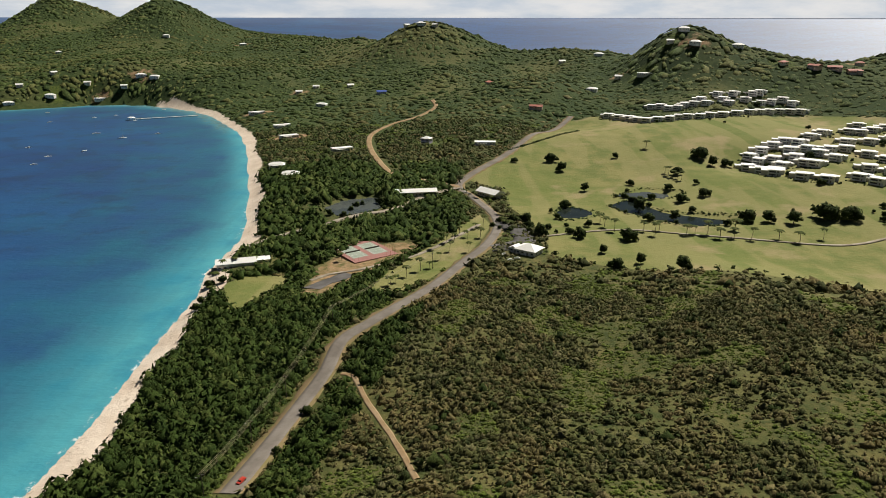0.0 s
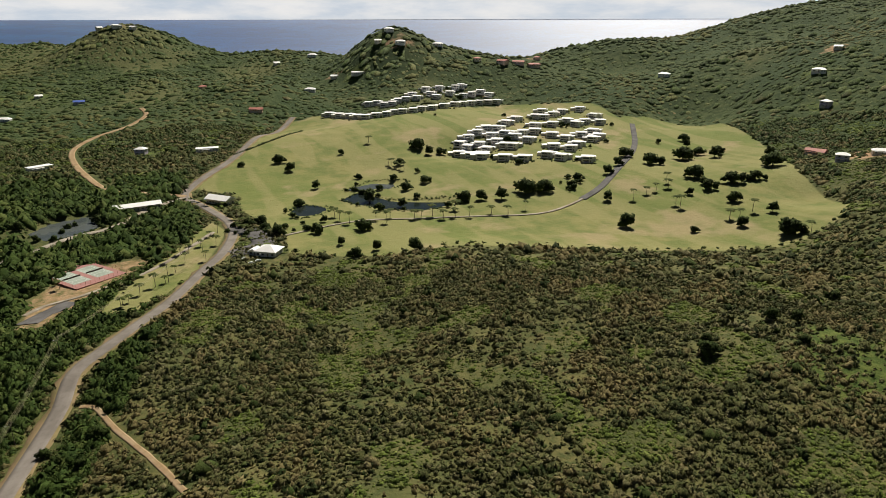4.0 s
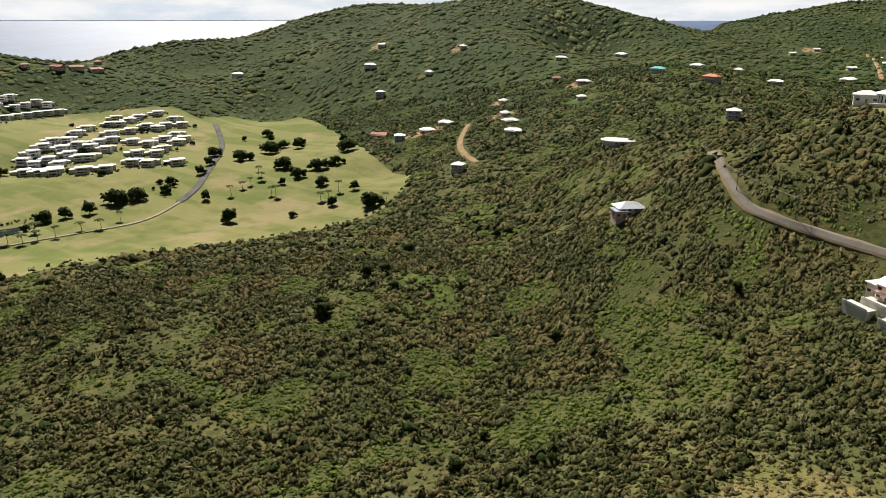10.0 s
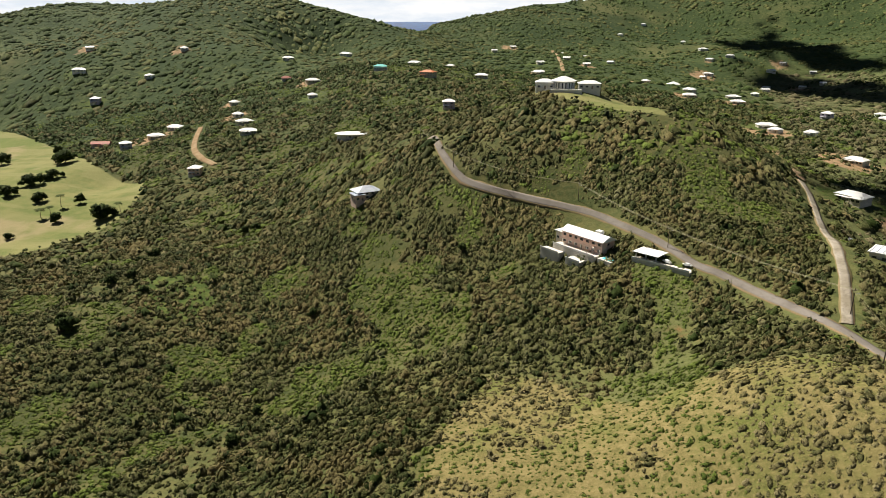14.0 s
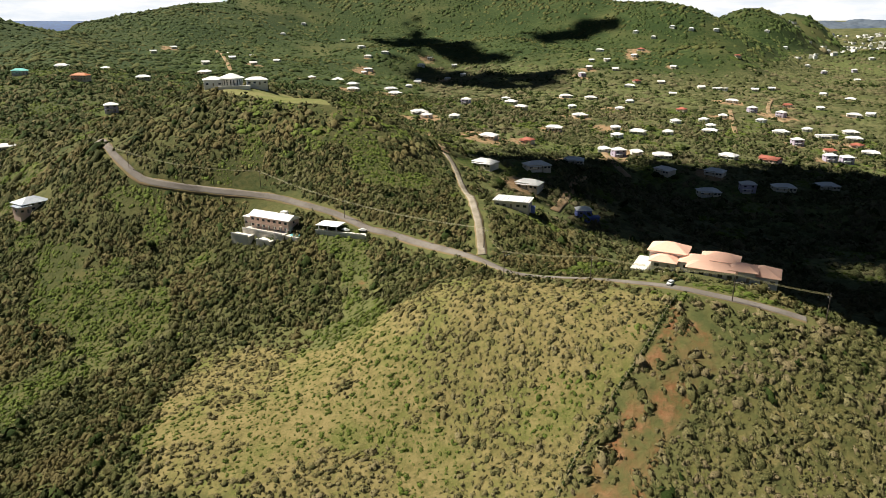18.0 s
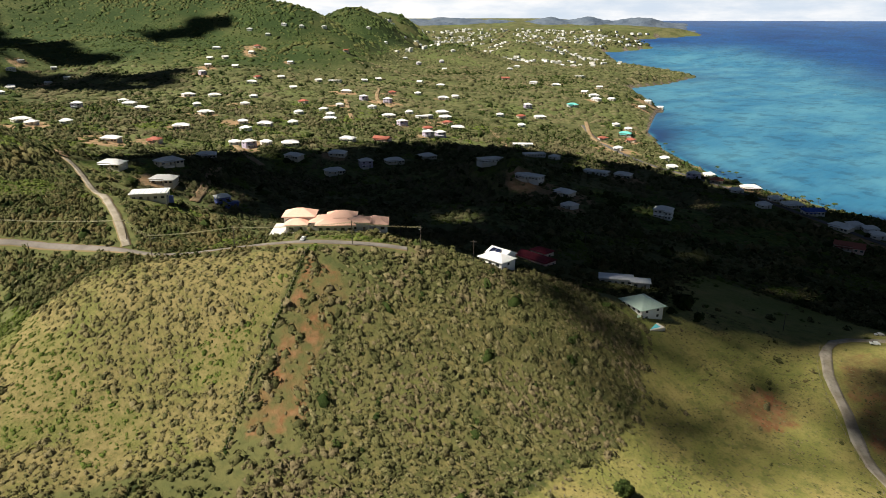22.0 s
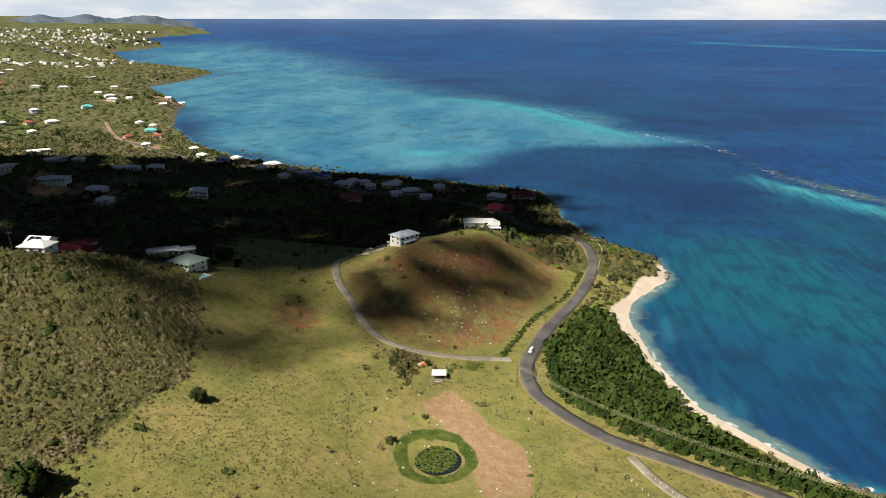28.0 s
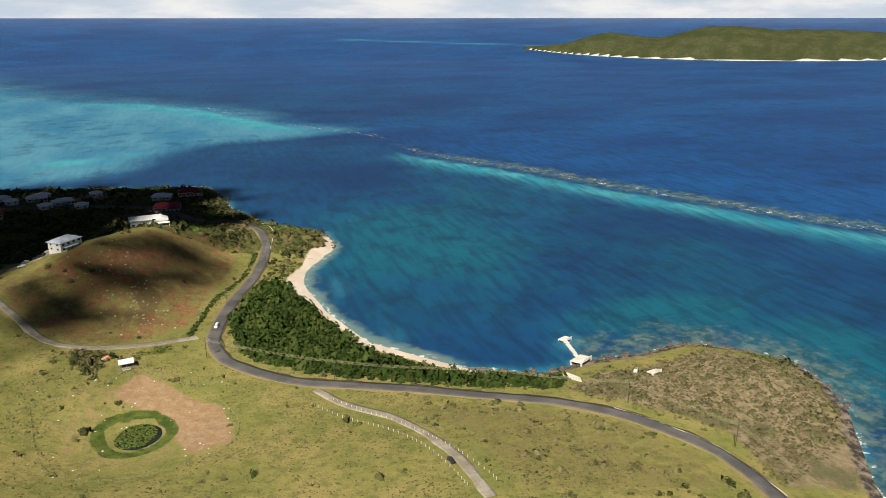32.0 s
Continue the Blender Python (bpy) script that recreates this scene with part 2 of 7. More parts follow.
def water_material():
    n = Nodes("sea_water", 0.5, 0.0)
    b = n.b
    shoal, reef, lagoon = n.layer("shoal", "Red"), n.layer("shoal", "Green"), n.layer("shoal", "Blue")
    pale, teal, sandy = n.layer("shallow", "Red"), n.layer("shallow", "Green"), n.layer("shallow", "Blue")
    drift = n.noise(260, 4, 0.6, (1, 1.6, 1))
    weed = n.noise(60, 5, 0.65)
    c = n.mix(n.step(drift, 0.32, 0.68), (0.001, 0.043, 0.175), (0.002, 0.074, 0.25))
    c = n.mix(n.step(lagoon, 0.0, 1.0), c, n.mix(n.step(drift, 0.36, 0.64), (0.001, 0.032, 0.118), (0.0018, 0.062, 0.165)))
    c = n.mix(n.step(n.math("ADD", teal, n.math("MULTIPLY", n.math("SUBTRACT", weed, 0.5), 0.9)), 0.2, 0.85), c, (0.002, 0.105, 0.165))
    veil = n.mix(n.step(n.noise(170, 5, 0.65, (1.6, 0.7, 1)), 0.36, 0.64), (0.024, 0.165, 0.29), (0.075, 0.26, 0.36))
    c = n.mix(n.step(pale, 0.1, 0.9, 0, 0.92), c, veil)
    light = n.mix(n.step(weed, 0.38, 0.66), (0.06, 0.33, 0.39), (0.014, 0.22, 0.32))
    c = n.mix(n.step(n.math("ADD", shoal, n.math("MULTIPLY", n.math("SUBTRACT", weed, 0.5), 0.6)), 0.18, 0.85), c, light)
    rows = n.noise(16, 3, 0.55, (2.6, 0.42, 1))
    c = n.mix(n.math("MULTIPLY", n.step(rows, 0.42, 0.62, 0, 0.42), n.math("SUBTRACT", 1.0, n.math("MAXIMUM", n.layer("foam", "Green"), n.math("MULTIPLY", pale, 0.75)))), c, (0.0008, 0.02, 0.06))
    c = n.mix(n.step(n.math("MULTIPLY", n.noise(38, 4, 0.7), n.math("SUBTRACT", 1.0, shoal)), 0.50, 0.60, 0, 0.35), c, (0.0015, 0.022, 0.055))
    c = n.mix(n.step(n.math("ADD", sandy, n.math("MULTIPLY", n.math("SUBTRACT", n.noise(14, 4, 0.7), 0.5), 0.9)), 0.35, 0.75, 0, 0.8), c, (0.16, 0.24, 0.22))
    brown = n.mix(n.step(n.noise(7, 4, 0.7), 0.4, 0.6), (0.02, 0.075, 0.09), (0.13, 0.185, 0.165))
    c = n.mix(n.step(n.math("ADD", reef, n.math("MULTIPLY", n.math("SUBTRACT", n.noise(15, 4, 0.75), 0.5), 1.3)), 0.42, 0.82, 0, 0.85), c, brown)
    foam = n.math("MULTIPLY", n.layer("foam", "Red"), n.step(n.noise(6, 4, 0.75, (1, 1, 1)), 0.50, 0.62))
    c = n.mix(n.step(foam, 0.25, 0.55, 0, 0.85), c, (0.75, 0.76, 0.74))
    n.bump(n.math("ADD", n.noise(3.5, 4, 0.6, (1, 1.8, 1)), n.math("MULTIPLY", n.noise(26, 3, 0.55, (1, 2.6, 1)), 2.2)), 0.22, 0.9)
    gloss = n.t.nodes.new("ShaderNodeBsdfGlossy")
    gloss.inputs["Roughness"].default_value = 0.38
    n.t.links.new(n.b.inputs["Normal"].links[0].from_socket, gloss.inputs["Normal"])
    both = n.t.nodes.new("ShaderNodeMixShader")
    edge_on = n.t.nodes.new("ShaderNodeFresnel")
    edge_on.inputs["IOR"].default_value = 1.33
    n.put(both.inputs[0], n.math("ADD", n.math("MULTIPLY", edge_on.outputs[0], 0.2), 0.006))
    n.t.links.new(n.b.outputs[0], both.inputs[1])
    n.t.links.new(gloss.outputs[0], both.inputs[2])
    n.t.links.new(both.outputs[0], n.t.nodes["Material Output"].inputs[0])
    return n.done(c)


GROUND = ground_material()
SEA = water_material()
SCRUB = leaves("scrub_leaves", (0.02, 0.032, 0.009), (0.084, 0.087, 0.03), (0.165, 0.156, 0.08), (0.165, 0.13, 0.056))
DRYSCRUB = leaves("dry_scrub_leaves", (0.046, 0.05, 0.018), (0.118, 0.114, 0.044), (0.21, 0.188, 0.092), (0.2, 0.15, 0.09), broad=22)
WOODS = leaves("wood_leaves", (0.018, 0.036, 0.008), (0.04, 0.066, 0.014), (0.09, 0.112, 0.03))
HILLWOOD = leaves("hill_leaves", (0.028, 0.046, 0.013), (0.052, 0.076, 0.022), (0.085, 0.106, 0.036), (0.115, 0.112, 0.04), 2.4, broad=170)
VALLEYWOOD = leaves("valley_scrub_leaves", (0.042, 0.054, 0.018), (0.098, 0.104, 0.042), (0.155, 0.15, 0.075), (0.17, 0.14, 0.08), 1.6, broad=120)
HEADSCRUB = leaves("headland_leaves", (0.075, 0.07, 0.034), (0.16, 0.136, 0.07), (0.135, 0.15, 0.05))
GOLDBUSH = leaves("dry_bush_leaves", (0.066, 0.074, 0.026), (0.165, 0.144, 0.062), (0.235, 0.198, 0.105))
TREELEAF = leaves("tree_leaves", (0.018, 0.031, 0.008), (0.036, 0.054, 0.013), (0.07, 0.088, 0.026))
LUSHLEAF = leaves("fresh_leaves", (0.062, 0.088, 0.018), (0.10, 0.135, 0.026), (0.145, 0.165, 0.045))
PALMLEAF = leaves("palm_leaves", (0.0367, 0.0525, 0.014), (0.0625, 0.0805, 0.021), (0.103, 0.105, 0.035), None, 0.3, loose=True)
BARK = surface("bark", (0.16, 0.125, 0.09), (0.24, 0.20, 0.155), 0.4, 0.95, bump=0.5)
ASPHALT = surface("asphalt", (0.156, 0.136, 0.117), (0.207, 0.183, 0.16), 2.0, 0.95, 0.2, dirt=0.35)
GREYROAD = surface("grey_asphalt", (0.0819, 0.078, 0.0764), (0.125, 0.117, 0.113), 2.0, 0.93, 0.2, dirt=0.35)
EARTHWAY = surface("dirt_track", (0.257, 0.172, 0.0936), (0.328, 0.242, 0.148), 1.6, 0.98, 0.1, dirt=0.4)
PALEWAY = surface("rutted_track", (0.234, 0.199, 0.148), (0.343, 0.304, 0.25), 1.3, 0.98, 0.1, dirt=0.55)
VERGE = surface("earth_verge", (0.234, 0.168, 0.0936), (0.187, 0.156, 0.0702), 1.2, 0.98, 0.1, dirt=0.5)
WHITEROOF = surface("white_roof", (0.86, 0.85, 0.83), (0.80, 0.79, 0.77), 1.5, 0.6, 0.3, dirt=0.12, vary=0.12)
WHITEWALL = surface("white_wall", (0.86, 0.84, 0.81), (0.78, 0.76, 0.73), 1.2, 0.8, 0.2, dirt=0.2, vary=0.3)
CREAMWALL = surface("cream_wall", (0.78, 0.70, 0.58), (0.70, 0.63, 0.52), 1.2, 0.8, 0.2, vary=0.35)
PINKWALL = surface("pink_wall", (0.76, 0.56, 0.48), (0.68, 0.50, 0.43), 1.2, 0.8, 0.2)
LILACWALL = surface("lilac_wall", (0.50, 0.44, 0.56), (0.44, 0.39, 0.50), 1.2, 0.8, 0.2)
REDROOF = surface("red_roof", (0.42, 0.13, 0.085), (0.34, 0.11, 0.075), 1.2, 0.7, vary=0.35)
DARKRED = surface("dark_red_roof", (0.24, 0.025, 0.035), (0.18, 0.022, 0.03), 1.2, 0.7)
ORANGEROOF = surface("orange_roof", (0.56, 0.20, 0.08), (0.48, 0.17, 0.07), 1.2, 0.7)
CORALROOF = surface("coral_roof", (0.80, 0.50, 0.38), (0.74, 0.45, 0.34), 1.2, 0.7, dirt=0.12)
TURQROOF = surface("turquoise_roof", (0.16, 0.55, 0.50), (0.13, 0.47, 0.44), 1.2, 0.5)
BLUEROOF = surface("blue_roof", (0.05, 0.11, 0.42), (0.045, 0.09, 0.34), 1.2, 0.5)
GREENROOF = surface("pale_green_roof", (0.48, 0.60, 0.50), (0.42, 0.54, 0.46), 1.2, 0.5)
GREYROOF = surface("weathered_tin_roof", (0.33, 0.38, 0.47), (0.52, 0.55, 0.60), 0.9, 0.45, 0.5, dirt=0.5)
BLUEWALL = surface("blue_wall", (0.12, 0.16, 0.48), (0.10, 0.13, 0.40), 1.2, 0.8)
GLASS = surface("dark_window_glass", (0.03, 0.035, 0.04), (0.05, 0.055, 0.06), 1.0, 0.12, 0.6, dirt=0.1)
FRAME = surface("window_frame_paint", (0.60, 0.58, 0.54), (0.52, 0.50, 0.47), 0.4, 0.6)
TIMBER = surface("weathered_timber", (0.22, 0.185, 0.145), (0.30, 0.26, 0.21), 0.3, 0.92, bump=0.3)
POLEWOOD = surface("dark_pole_timber", (0.07, 0.055, 0.045), (0.11, 0.09, 0.07), 0.3, 0.92)
CONCRETE = surface("bleached_concrete", (0.70, 0.66, 0.59), (0.60, 0.56, 0.50), 0.8, 0.92, bump=0.4, dirt=0.35)
STONE = surface("pale_field_stone", (0.42, 0.36, 0.28), (0.55, 0.49, 0.40), 0.4, 0.95, bump=0.6, vary=0.5)
SHOREROCK = surface("dark_shore_rock", (0.07, 0.06, 0.052), (0.14, 0.12, 0.10), 0.8, 0.9, bump=0.8, vary=0.4)
WIRE = surface("cable", (0.30, 0.27, 0.14), (0.24, 0.22, 0.12), 0.4, 0.6)
METAL = surface("dull_metal", (0.35, 0.35, 0.34), (0.28, 0.28, 0.28), 0.4, 0.5, 0.5, 0.6)
WHITEPAINT = surface("white_gloss_paint", (0.80, 0.80, 0.79), (0.74, 0.74, 0.73), 0.5, 0.3, 0.5, dirt=0.05)
REDPAINT = surface("red_car_paint", (0.45, 0.05, 0.03), (0.38, 0.04, 0.03), 0.5, 0.3, 0.5)
DARKPAINT = surface("dark_car_paint", (0.03, 0.03, 0.035), (0.05, 0.05, 0.055), 0.5, 0.3, 0.5, vary=0.5)
SILVERPAINT = surface("silver_car_paint", (0.45, 0.46, 0.47), (0.38, 0.39, 0.40), 0.5, 0.3, 0.5, vary=0.5)
RUBBER = surface("tyre_rubber", (0.02, 0.02, 0.02), (0.03, 0.03, 0.03), 0.2, 0.9)
COURTRED = surface("red_court_paint", (0.31, 0.15, 0.13), (0.27, 0.13, 0.115), 1.0, 0.85, dirt=0.15)
COURTGREEN = surface("green_court_paint", (0.26, 0.30, 0.25), (0.23, 0.27, 0.22), 1.0, 0.85, dirt=0.15)
LINEPAINT = surface("line_paint", (0.62, 0.62, 0.58), (0.55, 0.55, 0.52), 0.6, 0.85)
POOLWATER = surface("pool_water", (0.10, 0.48, 0.58), (0.13, 0.55, 0.64), 1.0, 0.1, 0.5, dirt=0.0)
PONDWATER = surface("pond_water", (0.012, 0.018, 0.016), (0.022, 0.028, 0.022), 3.0, 0.12, 0.25, dirt=0.1)
GREYPOND = surface("silty_pond_water", (0.055, 0.066, 0.066), (0.085, 0.095, 0.09), 4.0, 0.15, 0.2, dirt=0.1)
SOLAR = surface("solar_cells", (0.015, 0.02, 0.045), (0.02, 0.025, 0.06), 0.5, 0.15, 0.6)
CLOUDWHITE = surface("cloud", (0.85, 0.85, 0.86), (0.8, 0.8, 0.82), 40, 1.0, 0.0, dirt=0.0)
# swells of the land: centre x, y, spread, height
KNOLLS = [
    (0, 0, 32, -3.2), (-120, -30, 32, -4.1), (-100, 60, 47, -8.3), (-160, 40, 32, -2.9),
    (60, 40, 51, -4.5), (9, -147, 32, 0.7), (-49, -165, 32, -3.6), (89, -91, 32, -3.1),
    (134, 13, 32, 4.3), (127, -54, 49, 6.2), (67, -150, 32, 5.5), (-44, 199, 32, -5.7),
    (-115, -199, 33, -11.6), (-209, -154, 34, 2.7), (106, 138, 35, -2.4), (109, -152, 32, 14.4),
    (151, -106, 32, 15.9), (-260, -132, 32, 5.2), (172, 78, 61, -18.9), (179, -63, 32, -8.5),
    (146, -136, 32, 9.6), (-28, -258, 32, -7.8), (99, -208, 42, 31.2), (-111, 257, 65, -24.1),
]
SPURS = [
    (56, -237, 32, 13.7), (-300, -117, 32, -3.6), (213, 12, 32, -4.5), (-225, -221, 110, -20.9),
    (-43, 285, 32, -2.5), (32, -274, 32, 14.8), (197, -140, 32, 8.7), (156, -209, 32, 14.3),
    (-69, -309, 32, -3.0), (73, 281, 32, -5.9), (-368, -90, 32, -5.4), (246, 105, 32, -9.4),
    (-4, -323, 32, 7.4), (-133, -320, 33, -5.4), (240, -167, 34, 22.3), (120, 293, 32, 4.4),
    (292, -3, 32, -10.1), (-396, -116, 36, -9.9), (309, -45, 32, -6.4), (-93, -373, 32, 21.2),
    (308, -104, 61, 22.9), (338, 7, 32, 12.9), (200, 312, 65, 11.0), (-163, -396, 32, -21.3),
]
SLOPES = [
    (-75, -413, 32, -6.0), (346, 83, 32, 6.9), (-113, 420, 32, -6.4), (-135, -418, 32, 25.0),
    (381, 47, 32, 11.8), (387, -125, 32, 10.6), (177, 400, 186, -36.7), (177, 400, 32, 6.6),
    (409, -82, 32, 9.1), (420, 98, 34, 3.0), (393, 187, 49, -18.7), (-83, 489, 78, -18.0),
    (20, -491, 80, -7.3), (439, -75, 32, -17.5), (451, -45, 82, 68.0), (389, -249, 36, 15.3),
    (436, -175, 32, 2.2), (328, -392, 55, -15.1), (496, 122, 32, 15.6), (460, 244, 32, -5.2),
    (413, 335, 93, -25.6), (288, -492, 32, -31.6), (421, -370, 32, -10.9), (-68, -608, 97, -15.5),
]
HOLLOWS = [
    (295, -516, 32, 40.5), (349, 480, 63, -5.5), (14, 642, 65, -9.6), (548, 230, 46, -12.7),
    (175, -610, 32, -9.4), (542, -344, 49, -7.1), (-34, 717, 32, -7.0), (651, 96, 36, 12.6),
    (535, 407, 32, -13.6), (168, 695, 117, -20.8), (331, 733, 32, -12.6), (646, 622, 235, -63.1),
    (343, -851, 235, -20.5), (864, 225, 95, 20.7), (-105, 977, 245, -25.5), (823, -428, 34, -9.5),
    (154, 997, 51, -12.1), (273, 1041, 109, -19.4), (723, 779, 55, -22.7), (523, 974, 79, -21.8),
    (1054, -320, 186, -14.0), (972, 540, 58, 11.5), (866, 712, 58, 16.1), (173, 1233, 63, 24.2),
]
RIDGES = [
    (296, 1242, 65, -13.0), (824, -949, 130, 9.4), (567, 1151, 66, 18.3), (1197, 463, 67, -58.4),
    (1197, 463, 871, 97.4), (426, 1269, 68, 75.3), (525, 1231, 68, 11.0), (-356, 1343, 69, -19.5),
    (0, 1400, 70, 22.4), (1193, -653, 99, 8.0), (757, 1157, 71, 16.3), (849, 1088, 71, 37.1),
    (185, 1400, 71, -2.3), (563, -1338, 148, 10.8), (-388, 1449, 74, 19.4), (1426, 214, 75, -28.3),
    (1384, 431, 151, 33.0), (318, 1459, 75, 30.0), (1039, 1049, 76, 22.1), (931, -1162, 76, -12.4),
    (1383, 591, 78, 17.0), (1451, -400, 156, -47.9), (219, 1580, 80, 20.0), (1314, 848, 258, 120.1),
]
HIGH_RIDGES = [
    (1314, 848, 81, -16.2), (1193, 1023, 81, 13.3), (1300, -919, 115, 39.2), (-718, 1541, 168, 38.2),
    (1264, -1037, 84, 38.2), (1399, -841, 84, 27.8), (-59, 1699, 85, 76.3), (62, 1697, 85, 33.8),
    (1595, 410, 85, 11.7), (1604, -663, 179, 34.5), (1695, -361, 90, 18.9), (576, 1717, 458, 35.2),
    (710, 1666, 128, -20.5), (1423, -1122, 93, -10.8), (-215, 1888, 95, 42.3), (1820, 284, 95, 9.1),
    (940, 1620, 190, -33.6), (797, -1779, 316, 25.1), (1882, 596, 102, -26.0), (430, 1972, 142, -18.8),
    (1640, -1206, 146, 114.2), (-458, 2049, 104, 23.1), (1879, 811, 147, -13.9), (2035, 199, 210, 107.9),
]
FAR_SLOPES = [
    (296, 2135, 152, -14.8), (1796, -1156, 109, 30.7), (1499, -1592, 111, -6.1), (903, -2011, 111, -16.7),
    (1976, -1042, 160, 115.5), (2045, -897, 114, 24.8), (2230, 32, 115, 17.0), (84, 2292, 230, -30.5),
    (2168, 569, 115, -24.0), (-868, 2238, 119, 117.2), (1576, -1729, 119, 91.3), (2195, -789, 119, 48.2),
    (2252, -604, 167, 96.3), (2330, -132, 168, 107.0), (2305, -370, 120, 50.6), (-1325, 2120, 247, 64.5),
    (-1041, 2273, 124, -62.4), (1547, -1887, 124, -13.1), (1677, -1769, 124, -63.4), (1375, -2022, 174, 9.7),
    (-290, 2549, 128, -27.7), (-290, 2549, 179, -32.1), (-1184, 2315, 129, 118.9), (1943, -1632, 129, 142.6),
]
FAR_RIDGES = [
    (-618, 2767, 198, -37.0), (-618, 2767, 706, 139.3), (-618, 2767, 141, -33.9), (1730, -2329, 147, 87.9),
    (2460, -1546, 148, -27.3), (1882, -2258, 149, -7.2), (2037, -2116, 149, -130.2), (1676, -2421, 149, -40.3),
    (2127, -2027, 149, 206.7), (-939, 2960, 154, -25.1), (-939, 2960, 216, -32.4), (2701, -1391, 216, -32.5),
    (2793, -1194, 216, -27.9), (2994, -1048, 323, -35.9), (2994, -1048, 226, -26.4), (2994, -1048, 807, 180.6),
    (3069, -799, 323, -36.1), (3138, -483, 323, -38.0), (-1405, 3069, 235, -23.9), (1977, -2821, 244, 8.1),
    (2662, -2189, 175, -17.4), (1689, -3457, 620, 33.7), (2484, -2927, 194, 7.6), (2752, -3225, 299, 14.8),
]
LAND_BASE = 5.0
HUB = (-70.0, 0.0)
BAY_SHORE = [(-391, -85), (-340, 0), (-262, 95), (-195, 165), (-156, 213), (-154, 260), (-156, 313), (-157, 403),
             (-165, 450), (-162, 518), (-171, 573), (-192, 663), (-229, 796), (-265, 924), (-316, 1068), (-410, 1240),
             (-475, 1325), (-543, 1377), (-618, 1422), (-721, 1421), (-805, 1365), (-860, 1335), (-1150, 1420),
             (-1700, 1900), (-2100, 2800), (-1300, 3200), (-500, 2700), (300, 2250), (1000, 2050), (1500, 1900),
             (2000, 1800), (2500, 1400), (2700, 700), (3300, 300), (3500, -1500), (3900, -2300)]
REEF_SHORE = [(4300, -2600), (3600, -3300), (2900, -3950), (2150, -3740), (1640, -3690), (1815, -3420), (1900, -3210), (1610, -3160), (1640, -3010),
              (1705, -2850), (1421, -2540), (1118, -2330), (914, -2175), (858, -1886), (863, -1665), (708, -1488), (555, -1300), (545, -1250),
              (507, -1172), (438, -1039), (332, -901), (211, -796), (75, -737), (-55, -708), (-165, -676), (-180, -621), (-182, -581), (-211, -514), (-252, -476), (-251, -435),
              (-222, -390), (-217, -364), (-224, -315), (-238, -268), (-259, -243), (-280, -220), (-312, -205),
              (-340, -208), (-373, -206), (-400, -209), (-421, -194), (-439, -173), (-436, -150), (-425, -127)]


def swell(px, py):
    """Height of the bare hills, before the shore cuts them."""
    z = np.full(len(px), LAND_BASE)
    for x, y, s, h in KNOLLS + SPURS + SLOPES + HOLLOWS + RIDGES + HIGH_RIDGES + FAR_SLOPES + FAR_RIDGES:
        z += h * np.exp(-((px - x) ** 2 + (py - y) ** 2) / (2 * s * s))
    return np.maximum(z, 2.5)


def segment_distance(px, py, line, closed=False):
    pts = list(line) + ([line[0]] if closed else [])
    best = np.full(len(px), 1e9)
    for (ax, ay), (bx, by) in zip(pts[:-1], pts[1:]):
        dx, dy = bx - ax, by - ay
        u = np.clip(((px - ax) * dx + (py - ay) * dy) / (dx * dx + dy * dy + 1e-9), 0, 1)
        best = np.minimum(best, (px - ax - u * dx) ** 2 + (py - ay - u * dy) ** 2)
    return np.sqrt(best)


def inside(px, py, ring):
    odd = np.zeros(len(px), bool)
    for (ax, ay), (bx, by) in zip(ring, list(ring[1:]) + [ring[0]]):
        cross = (ay > py) != (by > py)
        odd ^= cross & (px < (bx - ax) * (py - ay) / (by - ay if by != ay else 1e-9) + ax)
    return odd


def signed(px, py, ring):
    """Distance to a closed outline, positive within it."""
    return segment_distance(px, py, ring, True) * np.where(inside(px, py, ring), 1, -1)


def shore_distance(px, py):
    return signed(px, py, BAY_SHORE + REEF_SHORE)


def far_rise(px, py):
    """The far sea and land are lifted towards the eye's level, so that the horizon lies where it would over a wide sea."""
    r = np.hypot(px - HUB[0], py - HUB[1])
    return 168.0 * np.clip((r - 2900) / 1820, 0, 1) ** 1.25


def value_noise(x, y, size, seed):
    """Smooth noise from a lattice of random numbers, 0 to 1."""
    g = np.random.default_rng(seed).random((256, 256))
    u, v = x / size + 1000.5, y / size + 1000.5
    i, j = np.floor(u).astype(int), np.floor(v).astype(int)
    fu, fv = u - i, v - j
    fu, fv = fu * fu * (3 - 2 * fu), fv * fv * (3 - 2 * fv)
    w = lambda a, b: g[a % 256, b % 256]
    return (w(i, j) * (1 - fu) + w(i + 1, j) * fu) * (1 - fv) + (w(i, j + 1) * (1 - fu) + w(i + 1, j + 1) * fu) * fv


def gullies(px, py, h):
    """Spurs and gullies that run down the high far slopes."""
    r = np.hypot(px - HUB[0], py - HUB[1])
    deep = 22.0 * np.clip((h - 28) / 60, 0, 1) * np.clip((r - 700) / 500, 0, 1)
    crease = lambda size, seed: 1 - np.abs(2 * value_noise(px + 0.35 * py, py - 0.2 * px, size, seed) - 1)
    return deep * (crease(250, 61) + 0.2 * crease(110, 62) - 0.72)


BASINS = []  # outlines of ponds and their water levels, dug into the land


